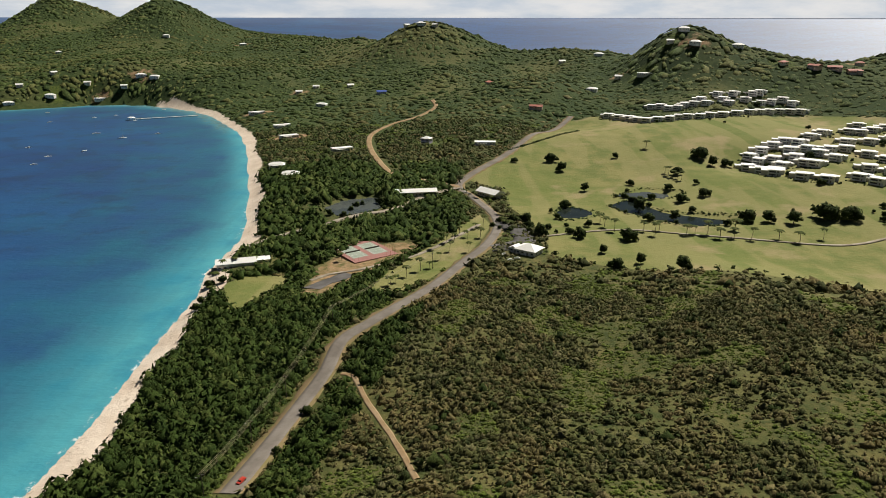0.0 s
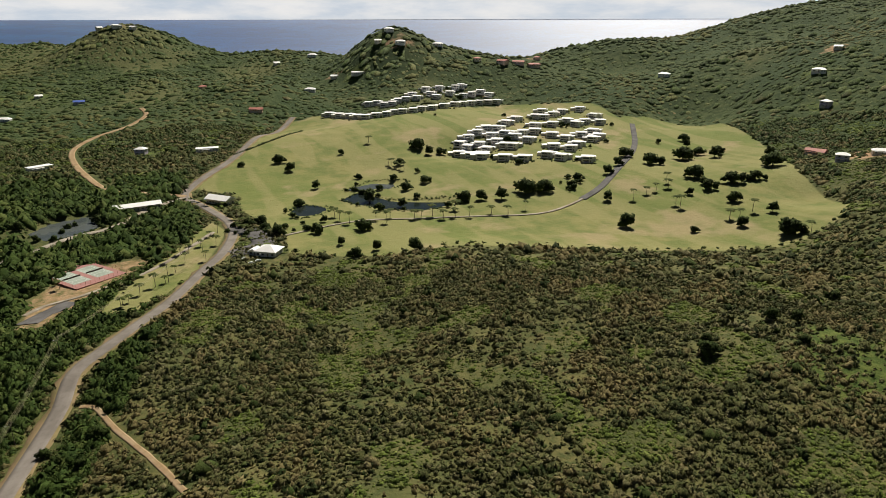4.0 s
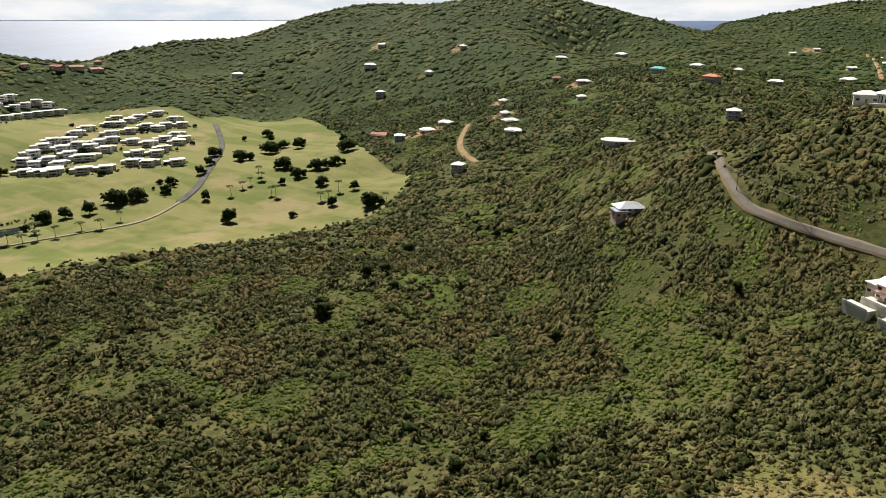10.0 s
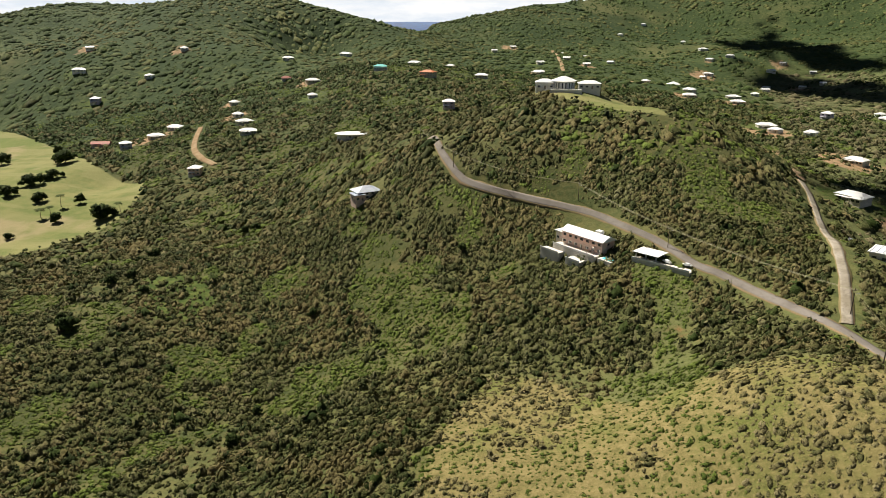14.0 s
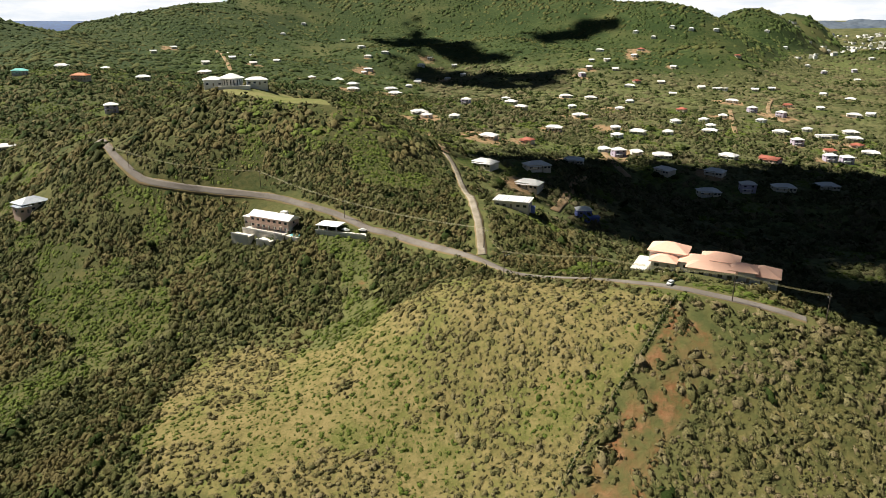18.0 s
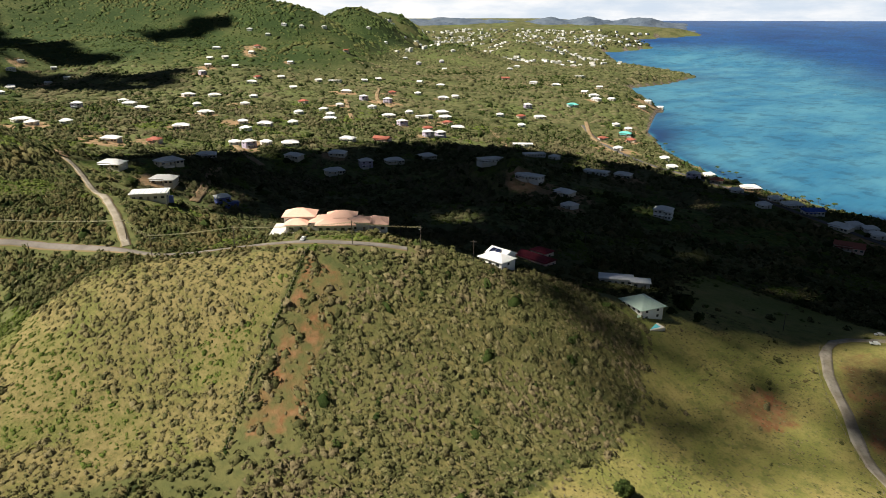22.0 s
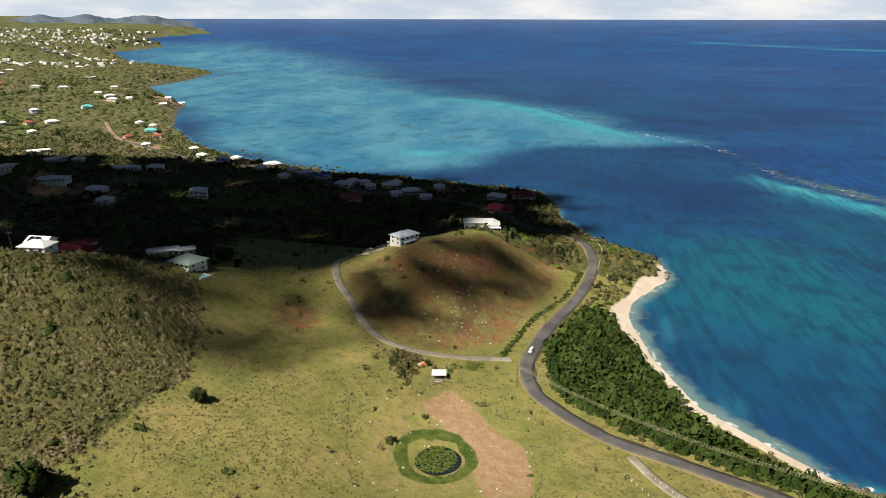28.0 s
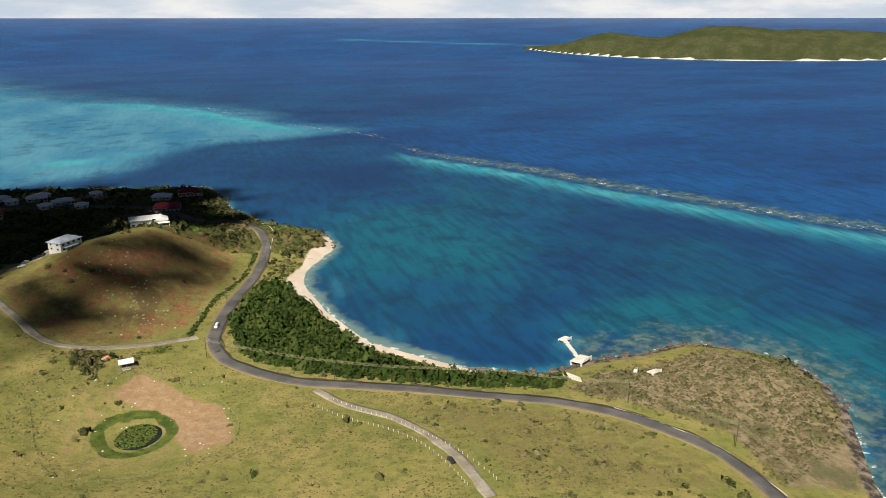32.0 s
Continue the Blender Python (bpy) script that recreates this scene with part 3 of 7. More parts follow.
def land_height(px, py):
    d = shore_distance(px, py)
    h = swell(px, py)
    h = h + gullies(px, py, h)
    for ring, level in BASINS:
        near = np.hypot(px - ring[0][0], py - ring[0][1]) < 160
        if near.any():
            w = np.clip(0.5 + (signed(px[near], py[near], ring) - 2.0) / 8.0, 0, 1)
            h[near] = h[near] * (1 - w) + (level - 1.0) * w
    up = h * (1 - np.exp(-np.maximum(d, 0) / 38.0)) + 0.02 * np.minimum(np.maximum(d, 0), 12)
    down = np.maximum(-7.0, 0.10 * np.minimum(d, 0))
    return np.where(d > 0, up, down) + far_rise(px, py), d
# ---- plan of the land cover and the ways, metres ----
GOLF = [(24, 706), (80, 802), (186, 1044), (243, 1048), (294, 946), (387, 970), (519, 986), (575, 955), (622, 879), (614, 809), (667, 807), (732, 727), (671, 602), (609, 509), (567, 449), (523, 365), (488, 345), (443, 331), (405, 333), (350, 359), (274, 374), (207, 390), (148, 410), (113, 434), (75, 461), (81, 508), (61, 611), (61, 674)]
COAST_ROAD = [(-344, -86), (-346, -97), (-344, -116), (-333, -134), (-319, -154), (-301, -172), (-275, -189), (-248, -206), (-218, -220), (-193, -231), (-168, -253), (-162, -264), (-159, -283), (-164, -309), (-177, -352), (-188, -384), (-198, -416), (-201, -440), (-195, -477), (-175, -509), (-159, -504), (-118, -585), (-67, -621), (11, -635), (109, -677), (225, -747), (286, -773), (413, -865), (501, -952)]
BAY_ROAD = [(-76, 203), (-74, 219), (-69, 246), (-63, 273), (-57, 296), (-53, 323), (-41, 339), (-27, 359), (-8, 392), (14, 448), (32, 487), (44, 532), (44, 581), (30, 642), (16, 680), (28, 718), (77, 803), (137, 947), (196, 1060)]
BEACH_LANE = [(-149, 496), (-128, 519), (-104, 539), (-75, 567), (-42, 590), (-13, 647), (16, 680)]
CURLING_ROAD = [(16, 680), (-27, 714), (-58, 729), (-84, 811), (-101, 951), (-80, 1036), (-39, 1091), (-13, 1158), (-19, 1214)]
HILL_TRACK = [(-49, 293), (-42, 288), (-33, 263), (-21, 233), (-14, 213), (-9, 197)]
RIDGE_ROAD = [(419, 62), (367, 44), (346, 33), (332, 22), (325, 5), (321, -14), (316, -34), (307, -51), (291, -66), (272, -82), (252, -96), (238, -108), (189, -133), (156, -137), (145, -147), (139, -160), (125, -172), (117, -180), (105, -192), (95, -205), (87, -215)]
SIDE_ROAD = [(192, -137), (219, -144), (241, -148), (313, -163), (358, -170), (385, -171)]
KNOLL_TRACK = [(-151, -288), (-133, -283), (-111, -279), (-94, -281), (-80, -290), (-64, -313), (-51, -331), (-43, -352), (-47, -369), (-68, -373)]
PASTURE_TRACK = [(-202, -219), (-214, -198), (-226, -185), (-235, -166), (-240, -144), (-242, -127), (-243, -109)]
GOLF_PATH = [(81, 508), (145, 527), (206, 508), (291, 485), (355, 507), (408, 542), (525, 654), (610, 769)]
VILLA_LANE = [(693, 403), (605, 360), (565, 329), (545, 303)]
GOLDEN = [(145, -3), (189, -15), (188, -37), (162, -66), (167, -90), (163, -113), (148, -132), (108, -179), (81, -145), (55, -112), (102, -4)]
STRIP = [(108, -179), (76, -182), (71, -170), (58, -149), (43, -135), (55, -112), (81, -145)]
FENCE_LINE = [(107, -179), (91, -160), (82, -146), (76, -136), (69, -126), (56, -112)]
SCRUB_SPUR = [(80, -186), (64, -211), (50, -230), (28, -267), (12, -283), (-8, -253), (-16, -212), (-12, -173), (-5, -139), (22, -120), (56, -137)]
KNOLL_FIELD = [(-45, -352), (-76, -368), (-124, -415), (-174, -449), (-190, -444), (-185, -414), (-167, -368), (-152, -306), (-133, -289), (-105, -281), (-87, -286), (-71, -304), (-51, -331)]
PASTURE_POND = [(-125 + 10.5 * math.cos(k * 0.2618) * (1 + 0.05 * math.sin(3 * k * 0.2618)), -208 + 11 * math.sin(k * 0.2618)) for k in range(24)]
RED_SCAR = [(-120, -298), (-129, -303), (-132, -339), (-124, -352), (-135, -372), (-136, -392), (-112, -376), (-101, -353), (-114, -343), (-121, -323)]
BARE_BANK = [(-126, -252), (-137, -242), (-148, -227), (-158, -219), (-164, -201), (-163, -185), (-146, -184), (-142, -197), (-132, -219), (-122, -230), (-115, -235), (-119, -245)]
YARD_GROUND = [(-88, -222), (-102, -239), (-115, -252), (-128, -251), (-153, -222), (-166, -195), (-156, -177), (-127, -172), (-100, -183)]
TRACK_BUSHES = [(-88, -276), (-106, -279), (-113, -267), (-106, -248), (-99, -256)]
SHED_BUSHES = [(-121, -268), (-123, -273), (-143, -282), (-133, -269)]
DRY_FIELD = [(-224, -204), (-259, -189), (-305, -167), (-329, -142), (-337, -117), (-334, -88), (-254, -106), (-252, -125), (-248, -153), (-235, -182)]
THICKET = [(-167, -291), (-173, -333), (-191, -370), (-214, -365), (-226, -280), (-247, -242), (-263, -221), (-284, -212), (-319, -196), (-312, -184), (-277, -198), (-240, -217), (-200, -239), (-175, -257)]
HEADLAND = [(-312, -181), (-336, -191), (-361, -186), (-401, -192), (-427, -162), (-413, -116), (-383, -83), (-356, -92), (-360, -125), (-337, -152)]
POINT_SCRUB = [(-207, -465), (-242, -452), (-244, -427), (-216, -386), (-191, -370), (-204, -417)]
BEACH_LAWN = [(-144, 417), (-135, 431), (-109, 437), (-103, 423), (-108, 385), (-124, 359)]
COURT_YARD = [(-91, 388), (-90, 457), (-63, 507), (-11, 509), (-19, 489), (-54, 425), (-76, 379)]
ROAD_LAWN = [(-33, 449), (7, 528), (33, 581), (40, 541), (23, 481), (-9, 411), (-29, 383), (-49, 386)]
COURT = [(-85, 494), (-59, 457), (-36, 484), (-62, 511)]
SWAMP = [(-110, 588), (-97, 620), (-67, 635), (-50, 622), (-57, 587), (-89, 566)]
LONG_POND = [(152, 606), (175, 560), (208, 537), (251, 542), (243, 568), (199, 584), (176, 625)]
SMALL_POND = [(99, 584), (115, 605), (138, 584), (124, 567), (101, 560)]
UPPER_POND = [(165, 642), (200, 667), (233, 643), (210, 627), (189, 633)]
GLADE = [(266, 196), (273, 177), (271, 153), (251, 136), (230, 143), (228, 164)]
HILLTOP_LAWN = [(451, -2), (458, -16), (460, -56), (460, -71), (384, -92), (390, -65), (419, -32)]
VALLEY_FIELD = [(236, -547), (188, -632), (92, -557), (58, -611), (23, -587), (73, -514), (117, -479), (180, -509)]
SCAR_HILL = [(221, -74), (220, -95), (198, -102), (196, -89), (208, -76)]
# where the houses stand
WIDE_WHITE = [(349, -221), (383, -200), (378, -237), (218, -512), (408, -406), (-34, -642), (483, -317), (-122, -628), (397, -471), (35, -643), (-10, -658), (461, -397), (445, -438), (398, -516), (88, -680), (578, -267), (506, -421), (-159, 702), (247, -655), (507, -497), (633, 311), (146, -730), (712, -224), (-188, 765), (634, -362), (682, 341), (625, -462), (669, 448), (705, 444), (645, -571), (728, -437), (552, -720), (906, 101), (849, 323), (652, -679), (930, 201), (844, -402), (623, -765), (877, -399), (936, -238), (1012, -186), (657, -792), (958, -179), (1005, -244), (572, -931), (1014, 32), (921, -547), (1005, 426)]
WIDE_WHITE_B = [(951, -518), (864, 695), (1077, 355), (749, -885), (1089, -171), (254, 1195), (884, -777), (-212, 1215), (779, 913), (427, 1211), (497, 1204), (419, 1252), (623, -1169), (1071, -698), (650, -1202), (315, 1440), (1001, -1124), (821, -1308), (1515, -285), (-601, 1467), (-846, 1353), (-632, 1472), (-786, 1397), (894, -1320), (-52, 1670), (1400, -800), (1564, -420), (1620, -302), (1634, -346), (1758, -305), (-570, 2035), (1256, -1695), (-783, 2027), (1168, -1862), (1708, -2555)]
SMALL_WHITE = [(186, -475), (-53, -621), (-22, -628), (-60, -665), (18, -659), (102, -652), (9, -646), (30, -660), (-13, -670), (525, -404), (546, -379), (145, -695), (107, -693), (354, -680), (603, -424), (688, -228), (689, -261), (210, -775), (645, -444), (630, -504), (256, -777), (724, 370), (771, 292), (294, -830), (786, 407), (679, -596), (704, -561), (366, -837), (719, -613), (539, -845), (807, -537), (840, -479), (673, -738), (752, -666), (726, -708), (1009, 164), (1045, 30), (610, -877), (936, -412), (1061, -127), (877, -591), (887, 595), (448, -998), (477, -1009), (1079, -289), (982, 592), (797, -869), (1170, -180)]
SMALL_WHITE_B = [(752, -919), (947, 735), (972, -725), (1180, 41), (310, 1244), (392, 1235), (1173, -324), (1230, -37), (1040, -826), (1286, 0), (554, -1220), (-183, 1384), (1093, -775), (-282, 1369), (607, -1198), (-253, 1397), (690, -1228), (1326, -81), (1035, -937), (578, -1285), (242, 1444), (1203, -738), (1231, -693), (1051, -986), (572, -1323), (715, -1320), (1450, -389), (1033, -1091), (1216, -877), (1521, 167), (1541, -33), (1475, -271), (-658, 1446), (1316, -776), (1441, -453), (1333, -749), (1449, -491), (1307, -836), (-734, 1449), (-850, 1407), (1546, 21), (-19, 1663), (-812, 1470), (1586, 133), (-86, 1696), (1549, -498), (1603, -451), (1285, -1415)]
SMALL_WHITE_C = [(1910, -115), (1581, -1042), (1561, -1137), (1635, -1020), (1590, -1100), (1544, -1199), (1979, -284), (1217, -1616), (1465, -1429), (-998, 1848), (2100, -184), (1208, -1860), (1478, -1643), (1193, -1934), (1737, -1581), (1815, -1571), (1883, -1873), (1646, -2551), (2254, -2358)]
TALL_WHITE = [(133, -528)]
DARK_RED_ROOFED = [(-128, -578), (-147, -636)]
LONG_RED_ROOFED = [(15, -595), (497, -539), (651, 508), (147, 1100), (583, 1110), (612, 1105), (637, 1095), (1002, -1346)]
LONG_WHITE = [(303, -511), (260, -516), (269, -638), (374, -667), (-125, 842), (52, 849), (430, -714), (-218, 969), (636, -735), (-247, 1056), (-316, 1174), (343, 1200), (1031, -859), (-700, 1427), (902, -1517), (1584, -2279)]
TWO_STOREY = [(401, -439), (641, 93), (523, -383), (207, -731), (627, 458), (513, -627), (508, -644), (-21, 871), (590, -651), (822, -314), (804, 627), (760, -768), (795, -746), (639, -983), (1176, -653), (1394, -1418), (1416, -1532)]
PINK = [(524, 311)]
BLUE_ROOFED = [(66, -669), (-114, 1293)]
RED_ROOFED = [(574, -307), (183, -734), (554, -665), (587, -735), (882, 376), (421, -885), (394, -916), (797, -630), (588, -903), (825, -833), (545, 1135), (84, 1286), (670, 1140), (1106, -731), (1205, -1018), (1339, -869)]
ORANGE_ROOFED = [(831, 158)]
TURQUOISE_ROOFED = [(866, 232), (424, -949), (611, -1075)]
# where the condominium units stand
KNOLL_CONDOS = [(342, 757), (358, 766), (374, 774), (391, 784), (329, 730), (334, 708), (334, 679), (347, 743), (361, 740), (340, 692), (404, 777), (429, 801), (454, 822), (403, 753), (406, 736), (380, 732), (379, 708), (385, 699), (425, 748), (443, 751), (414, 715), (350, 655), (367, 641), (460, 780), (503, 828), (527, 844), (550, 857), (580, 856), (492, 833), (531, 882), (488, 782), (521, 797), (523, 778), (544, 788), (456, 730), (465, 711), (496, 724), (522, 736), (497, 700), (399, 644), (408, 629), (442, 664), (427, 677), (430, 611), (461, 679), (514, 712), (563, 780), (576, 813), (384, 755), (359, 715)]
UPPER_CONDOS = [(247, 1036), (258, 1017), (269, 999), (275, 978), (283, 962), (299, 964), (315, 960), (330, 967), (318, 1059), (330, 1055), (337, 1037), (362, 1043), (375, 1043), (392, 1038), (421, 1073), (421, 1051), (444, 1070), (453, 1047), (472, 1066), (472, 1034), (489, 1037), (506, 1041), (515, 1028), (483, 1067), (341, 964), (356, 958), (371, 963), (388, 962), (410, 970), (433, 981), (451, 989), (468, 995), (485, 999), (500, 999), (515, 997), (423, 1033), (391, 1059), (349, 1033)]
GOLF_TREES = [(196, 774), (122, 771), (141, 665), (244, 624), (251, 665), (285, 755), (292, 734), (309, 740), (342, 757), (315, 544), (324, 544), (333, 539), (363, 534), (381, 556), (374, 494), (106, 504), (119, 537), (142, 500), (175, 591), (252, 545), (267, 541), (218, 611), (285, 535), (488, 576), (496, 570), (570, 594), (574, 574), (595, 590), (578, 569), (484, 505), (475, 483), (469, 469), (446, 468), (501, 473), (508, 468), (527, 470), (534, 465), (578, 497), (469, 394), (465, 433), (428, 386), (436, 349), (589, 636), (609, 664), (573, 668), (537, 583), (618, 538), (484, 617)]
GOLF_TREES_B = [(450, 583), (70, 535), (76, 512), (70, 555), (129, 737), (190, 681), (197, 561), (244, 703), (347, 430), (388, 397), (115, 466), (116, 430), (154, 413), (81, 768), (134, 438), (507, 604), (420, 559), (519, 471)]
GOLF_PALMS = [(234, 711), (236, 705), (238, 696), (240, 689), (243, 684), (238, 800), (132, 537), (137, 523), (131, 549), (160, 523), (166, 512), (191, 513), (198, 514), (208, 514), (213, 502), (224, 502), (236, 499), (257, 499), (269, 491), (291, 499), (233, 523), (174, 527), (397, 486), (415, 491), (427, 492), (451, 507), (443, 494), (420, 456), (418, 448), (432, 404), (440, 401), (459, 406), (445, 345), (450, 340), (53, 550), (54, 530), (59, 554), (53, 582)]
ROADSIDE_PALMS = [(-73, 466), (-88, 493), (-30, 407), (-24, 419), (-15, 432), (-9, 438), (-2, 458), (5, 478), (9, 505), (13, 519), (19, 475), (18, 511), (3, 499), (-6, 487), (-17, 489), (-22, 476), (-28, 456), (26, 533), (29, 509), (33, 541), (28, 581), (18, 602), (14, 623), (23, 655), (31, 646), (46, 626), (-147, 433), (-150, 424), (-152, 445), (-147, 404), (-147, 454), (-100, 446), (-33, 401), (-17, 517), (-10, 502), (-2, 514), (49, 540), (58, 580), (7, 544), (-11, 553)]
VILLAGE_PALMS = [(494, -1036), (448, -936), (514, -1149), (438, -1037), (339, -913), (307, -875), (279, -833), (222, -820), (210, -811), (207, -821), (193, -808), (96, -732), (80, -703), (85, -746), (66, -708), (63, -717), (17, -680), (-29, -643), (-53, -659), (-64, -671), (96, -372), (92, -373)]
FINE_HOMES = [(309, -45), (300, -56), (322, -36), (346, 83), (461, -26), (475, -30), (142, -207), (137, -215), (155, -220), (128, -205), (72, -250), (34, -296),
              (20, -297), (68, -354), (117, -344), (-77, -372), (-113, -450), (-141, 452), (-125, 462), (63, 455), (-30, 640), (-10, 655), (40, 660), (240, -167), (305, -215)]
# boats and the pier in the bay
YACHTS = [(-534, 1056, 20), (-475, 1014, 29)]
LAUNCHES = [(-569, 935, 10), (-497, 821, 27), (-507, 871, 44), (-480, 910, 61), (-439, 1056, 18), (-670, 1175, 35), (-621, 1231, 52), (-533, 1196, 69), (-741, 1298, 26), (-540, 1341, 43), (-596, 1260, 60)]
PIER = [(-445, 1254), (-543, 1202)]
# ---- ground and sea ----


def quads(name, co, faces, smooth=True):
    me = bpy.data.meshes.new(name)
    me.vertices.add(len(co))
    me.vertices.foreach_set("co", np.asarray(co, np.float32).ravel())
    k = faces.shape[1]
    me.loops.add(faces.size)
    me.loops.foreach_set("vertex_index", faces.ravel().astype(np.int32))
    me.polygons.add(len(faces))
    me.polygons.foreach_set("loop_start", np.arange(0, faces.size, k, dtype=np.int32))
    me.update(calc_edges=True)
    me.polygons.foreach_set("use_smooth", np.full(len(faces), smooth))
    return me


def sheet(name, rings, spokes, heights):
    """A round sheet about the hub: rings of given radii, each with the same number of spokes."""
    a = np.linspace(0, 2 * np.pi, spokes, endpoint=False)
    rr, aa = np.meshgrid(rings, a, indexing="ij")
    px, py = HUB[0] + (rr * np.sin(aa)).ravel(), HUB[1] + (rr * np.cos(aa)).ravel()
    co = np.stack([px, py, heights(px, py)], 1)
    i, j = np.meshgrid(np.arange(len(rings) - 1), np.arange(spokes), indexing="ij")
    k = (j + 1) % spokes
    faces = np.stack([(i + 1) * spokes + j, (i + 1) * spokes + k, i * spokes + k, i * spokes + j], -1).reshape(-1, 4)
    return new(name, quads(name, co, faces)), px, py


def paint(me, name, r, g=None, b=None):
    at = me.attributes.new(name, "FLOAT_COLOR", "POINT")
    zero = np.zeros(len(r))
    at.data.foreach_set("color", np.stack([r, zero if g is None else g, zero if b is None else b, zero + 1], 1).astype(np.float32).ravel())


def soft(d, wide):
    """1 well within an outline, 0 well outside, half at its edge."""
    return np.clip(0.5 + d / (2 * wide), 0, 1)


def within(px, py, ring, wide=4.0):
    return soft(signed(px, py, ring), wide)


def covers(px, py):
    """How much of each ground cover lies at each place."""
    c = {}
    d = shore_distance(px, py)
    c["shore"] = d
    c["turf"] = within(px, py, GOLF, 5)
    pasture = soft(-(px + 8) - 0.25 * (py + 150), 18) * soft(-60 - py + 0.0 * px, 30) * (py > -420) * (px > -420)
    pasture = pasture * (1 - within(px, py, SCRUB_SPUR, 6))
    c["pasture"] = pasture * (1 - within(px, py, HEADLAND, 6))
    c["dry"] = soft(signed(px, py, HEADLAND) + 7, 5) * (segment_distance(px, py, COAST_ROAD) > 4.2)
    c["gold"] = np.maximum.reduce([within(px, py, GOLDEN, 5), 0.53 * within(px, py, DRY_FIELD, 8), 0.48 * within(px, py, SCRUB_SPUR, 8)])
    lush = np.zeros(len(px))
    for ring in (BEACH_LAWN, ROAD_LAWN, HILLTOP_LAWN):
        lush = np.maximum(lush, within(px, py, ring, 3))
    c["lawn"] = lush
    c["lush"] = np.maximum(within(px, py, GLADE, 6), within(px, py, VALLEY_FIELD, 8))
    pond_far = np.hypot(px + 125, (py + 208) * 0.93) + 2.2 * (value_noise(px, py, 7, 51) - 0.5)
    c["lush"] = np.maximum(c["lush"], soft(16.5 - pond_far, 1.5) * soft(pond_far - 11.5, 1.0))
    c["plain"] = soft(-0.22 * px - py - 60, 90) * soft(px - 120 - 0.05 * py, 60) * soft(75 - swell(px, py), 18)
    c["hill"] = soft(np.hypot(px - HUB[0], py - HUB[1]) - 820, 260)
    c["earth"] = np.maximum.reduce([within(px, py, STRIP, 4) * 0.5, within(px, py, RED_SCAR, 5), within(px, py, KNOLL_FIELD, 6) * 0.52,
                                    within(px, py, SCAR_HILL, 6) * 0.4, soft(16 - np.hypot(px + 40, py + 290), 8) * 0.6])
    c["bare"] = np.maximum.reduce([within(px, py, BARE_BANK, 4), within(px, py, YARD_GROUND, 6) * 0.40, within(px, py, COURT_YARD, 4) * 0.52])
    for hx, hy in KNOLL_CONDOS + UPPER_CONDOS:
        c["bare"] = np.maximum(c["bare"], 0.46 * soft(12 - np.hypot(px - hx, py - hy), 4))
    for i, (hx, hy) in enumerate(SMALL_WHITE + WIDE_WHITE + RED_ROOFED + TWO_STOREY + WIDE_WHITE_B + SMALL_WHITE_B + LONG_WHITE):
        k = "bare" if i % 3 == 0 else "lush"
        c[k] = np.maximum(c[k], 0.62 * soft(15 + 4 * (i % 4) - np.hypot((px - hx) * (0.7 + 0.2 * (i % 3)), py - hy - 6), 6))
    sandy = np.zeros(len(px))
    for line in (BAY_SHORE[4:18], [(-251, -430), (-222, -390), (-217, -364), (-224, -315), (-238, -268), (-259, -243)]):
        sandy = np.maximum(sandy, soft(34 - segment_distance(px, py, line), 18))
    width = np.where(py > 0, 14.0, 8.0) + 3 * np.sin(px * 0.11 + py * 0.07)
    c["sand"] = sandy * soft(width - d, 2.0) * (d > -40)
    c["rock"] = (1 - np.minimum(1, sandy * 1.6)) * soft(5.0 - d, 3.0) * (d > -12) * (py < 120)
    return c


for basin in (SWAMP, LONG_POND, SMALL_POND, UPPER_POND, PASTURE_POND):
    rim_x, rim_y = (np.array([float(p[k]) for p in basin]) for k in (0, 1))
    BASINS.append((basin, float(np.percentile(land_height(rim_x, rim_y)[0], 20)) + 0.2))


ground, gx, gy = sheet("ground", np.concatenate([np.linspace(2, 100, 14), np.geomspace(104, 800, 170), np.geomspace(806, 4850, 104)]), 680,
                       lambda x, y: land_height(x, y)[0])
gc = covers(gx, gy)
paint(ground.data, "cover", np.maximum(gc["turf"], gc["lawn"]), gc["pasture"], gc["gold"])
paint(ground.data, "more", gc["lush"], gc["earth"], gc["bare"])
paint(ground.data, "low", gc["plain"], gc["dry"])
paint(ground.data, "edge", gc["sand"], gc["rock"], gc["hill"])
ground.data.materials.append(GROUND)
tagged(ground, "scrub hills, golf turf, pasture and sandy beach", "ground", kind="structure")

REEF = [(420, -1900), (150, -1640), (-74, -1504), (-183, -1366), (-272, -1175), (-339, -1042), (-404, -960), (-440, -780), (-524, -646),
        (-576, -537), (-620, -459), (-658, -392), (-698, -331), (-790, -180), (-900, 100)]
sea, sx, sy = sheet("water", np.concatenate([np.geomspace(60, 900, 110), np.geomspace(912, 4880, 80)]), 420, far_rise)
sd = -shore_distance(sx, sy)
to_reef = segment_distance(sx, sy, REEF)
lagoon_ring = REEF + [(-420, 100), (-390, -85)] + REEF_SHORE[::-1][:30] + [(1200, -2500)]
in_lagoon = inside(sx, sy, lagoon_ring)
lagoon = soft(np.where(in_lagoon, 1, -1) * to_reef, 30 + 0.05 * np.hypot(sx, sy)) * np.where(in_lagoon | (to_reef < 200), 1, 0)
far_side = soft(-sy - 1000, 300)
lagoon = np.maximum(lagoon, far_side * np.exp(-to_reef / 600))
west = soft(sy - 40, 60) * (sx < 0)
bright = np.exp(-np.maximum(sd, 0) / np.where(west > 0.5, 30.0 + 32.0 * soft(520 - sy, 160), 9.0)) * np.where(west > 0.5, 0.95, 0.6)
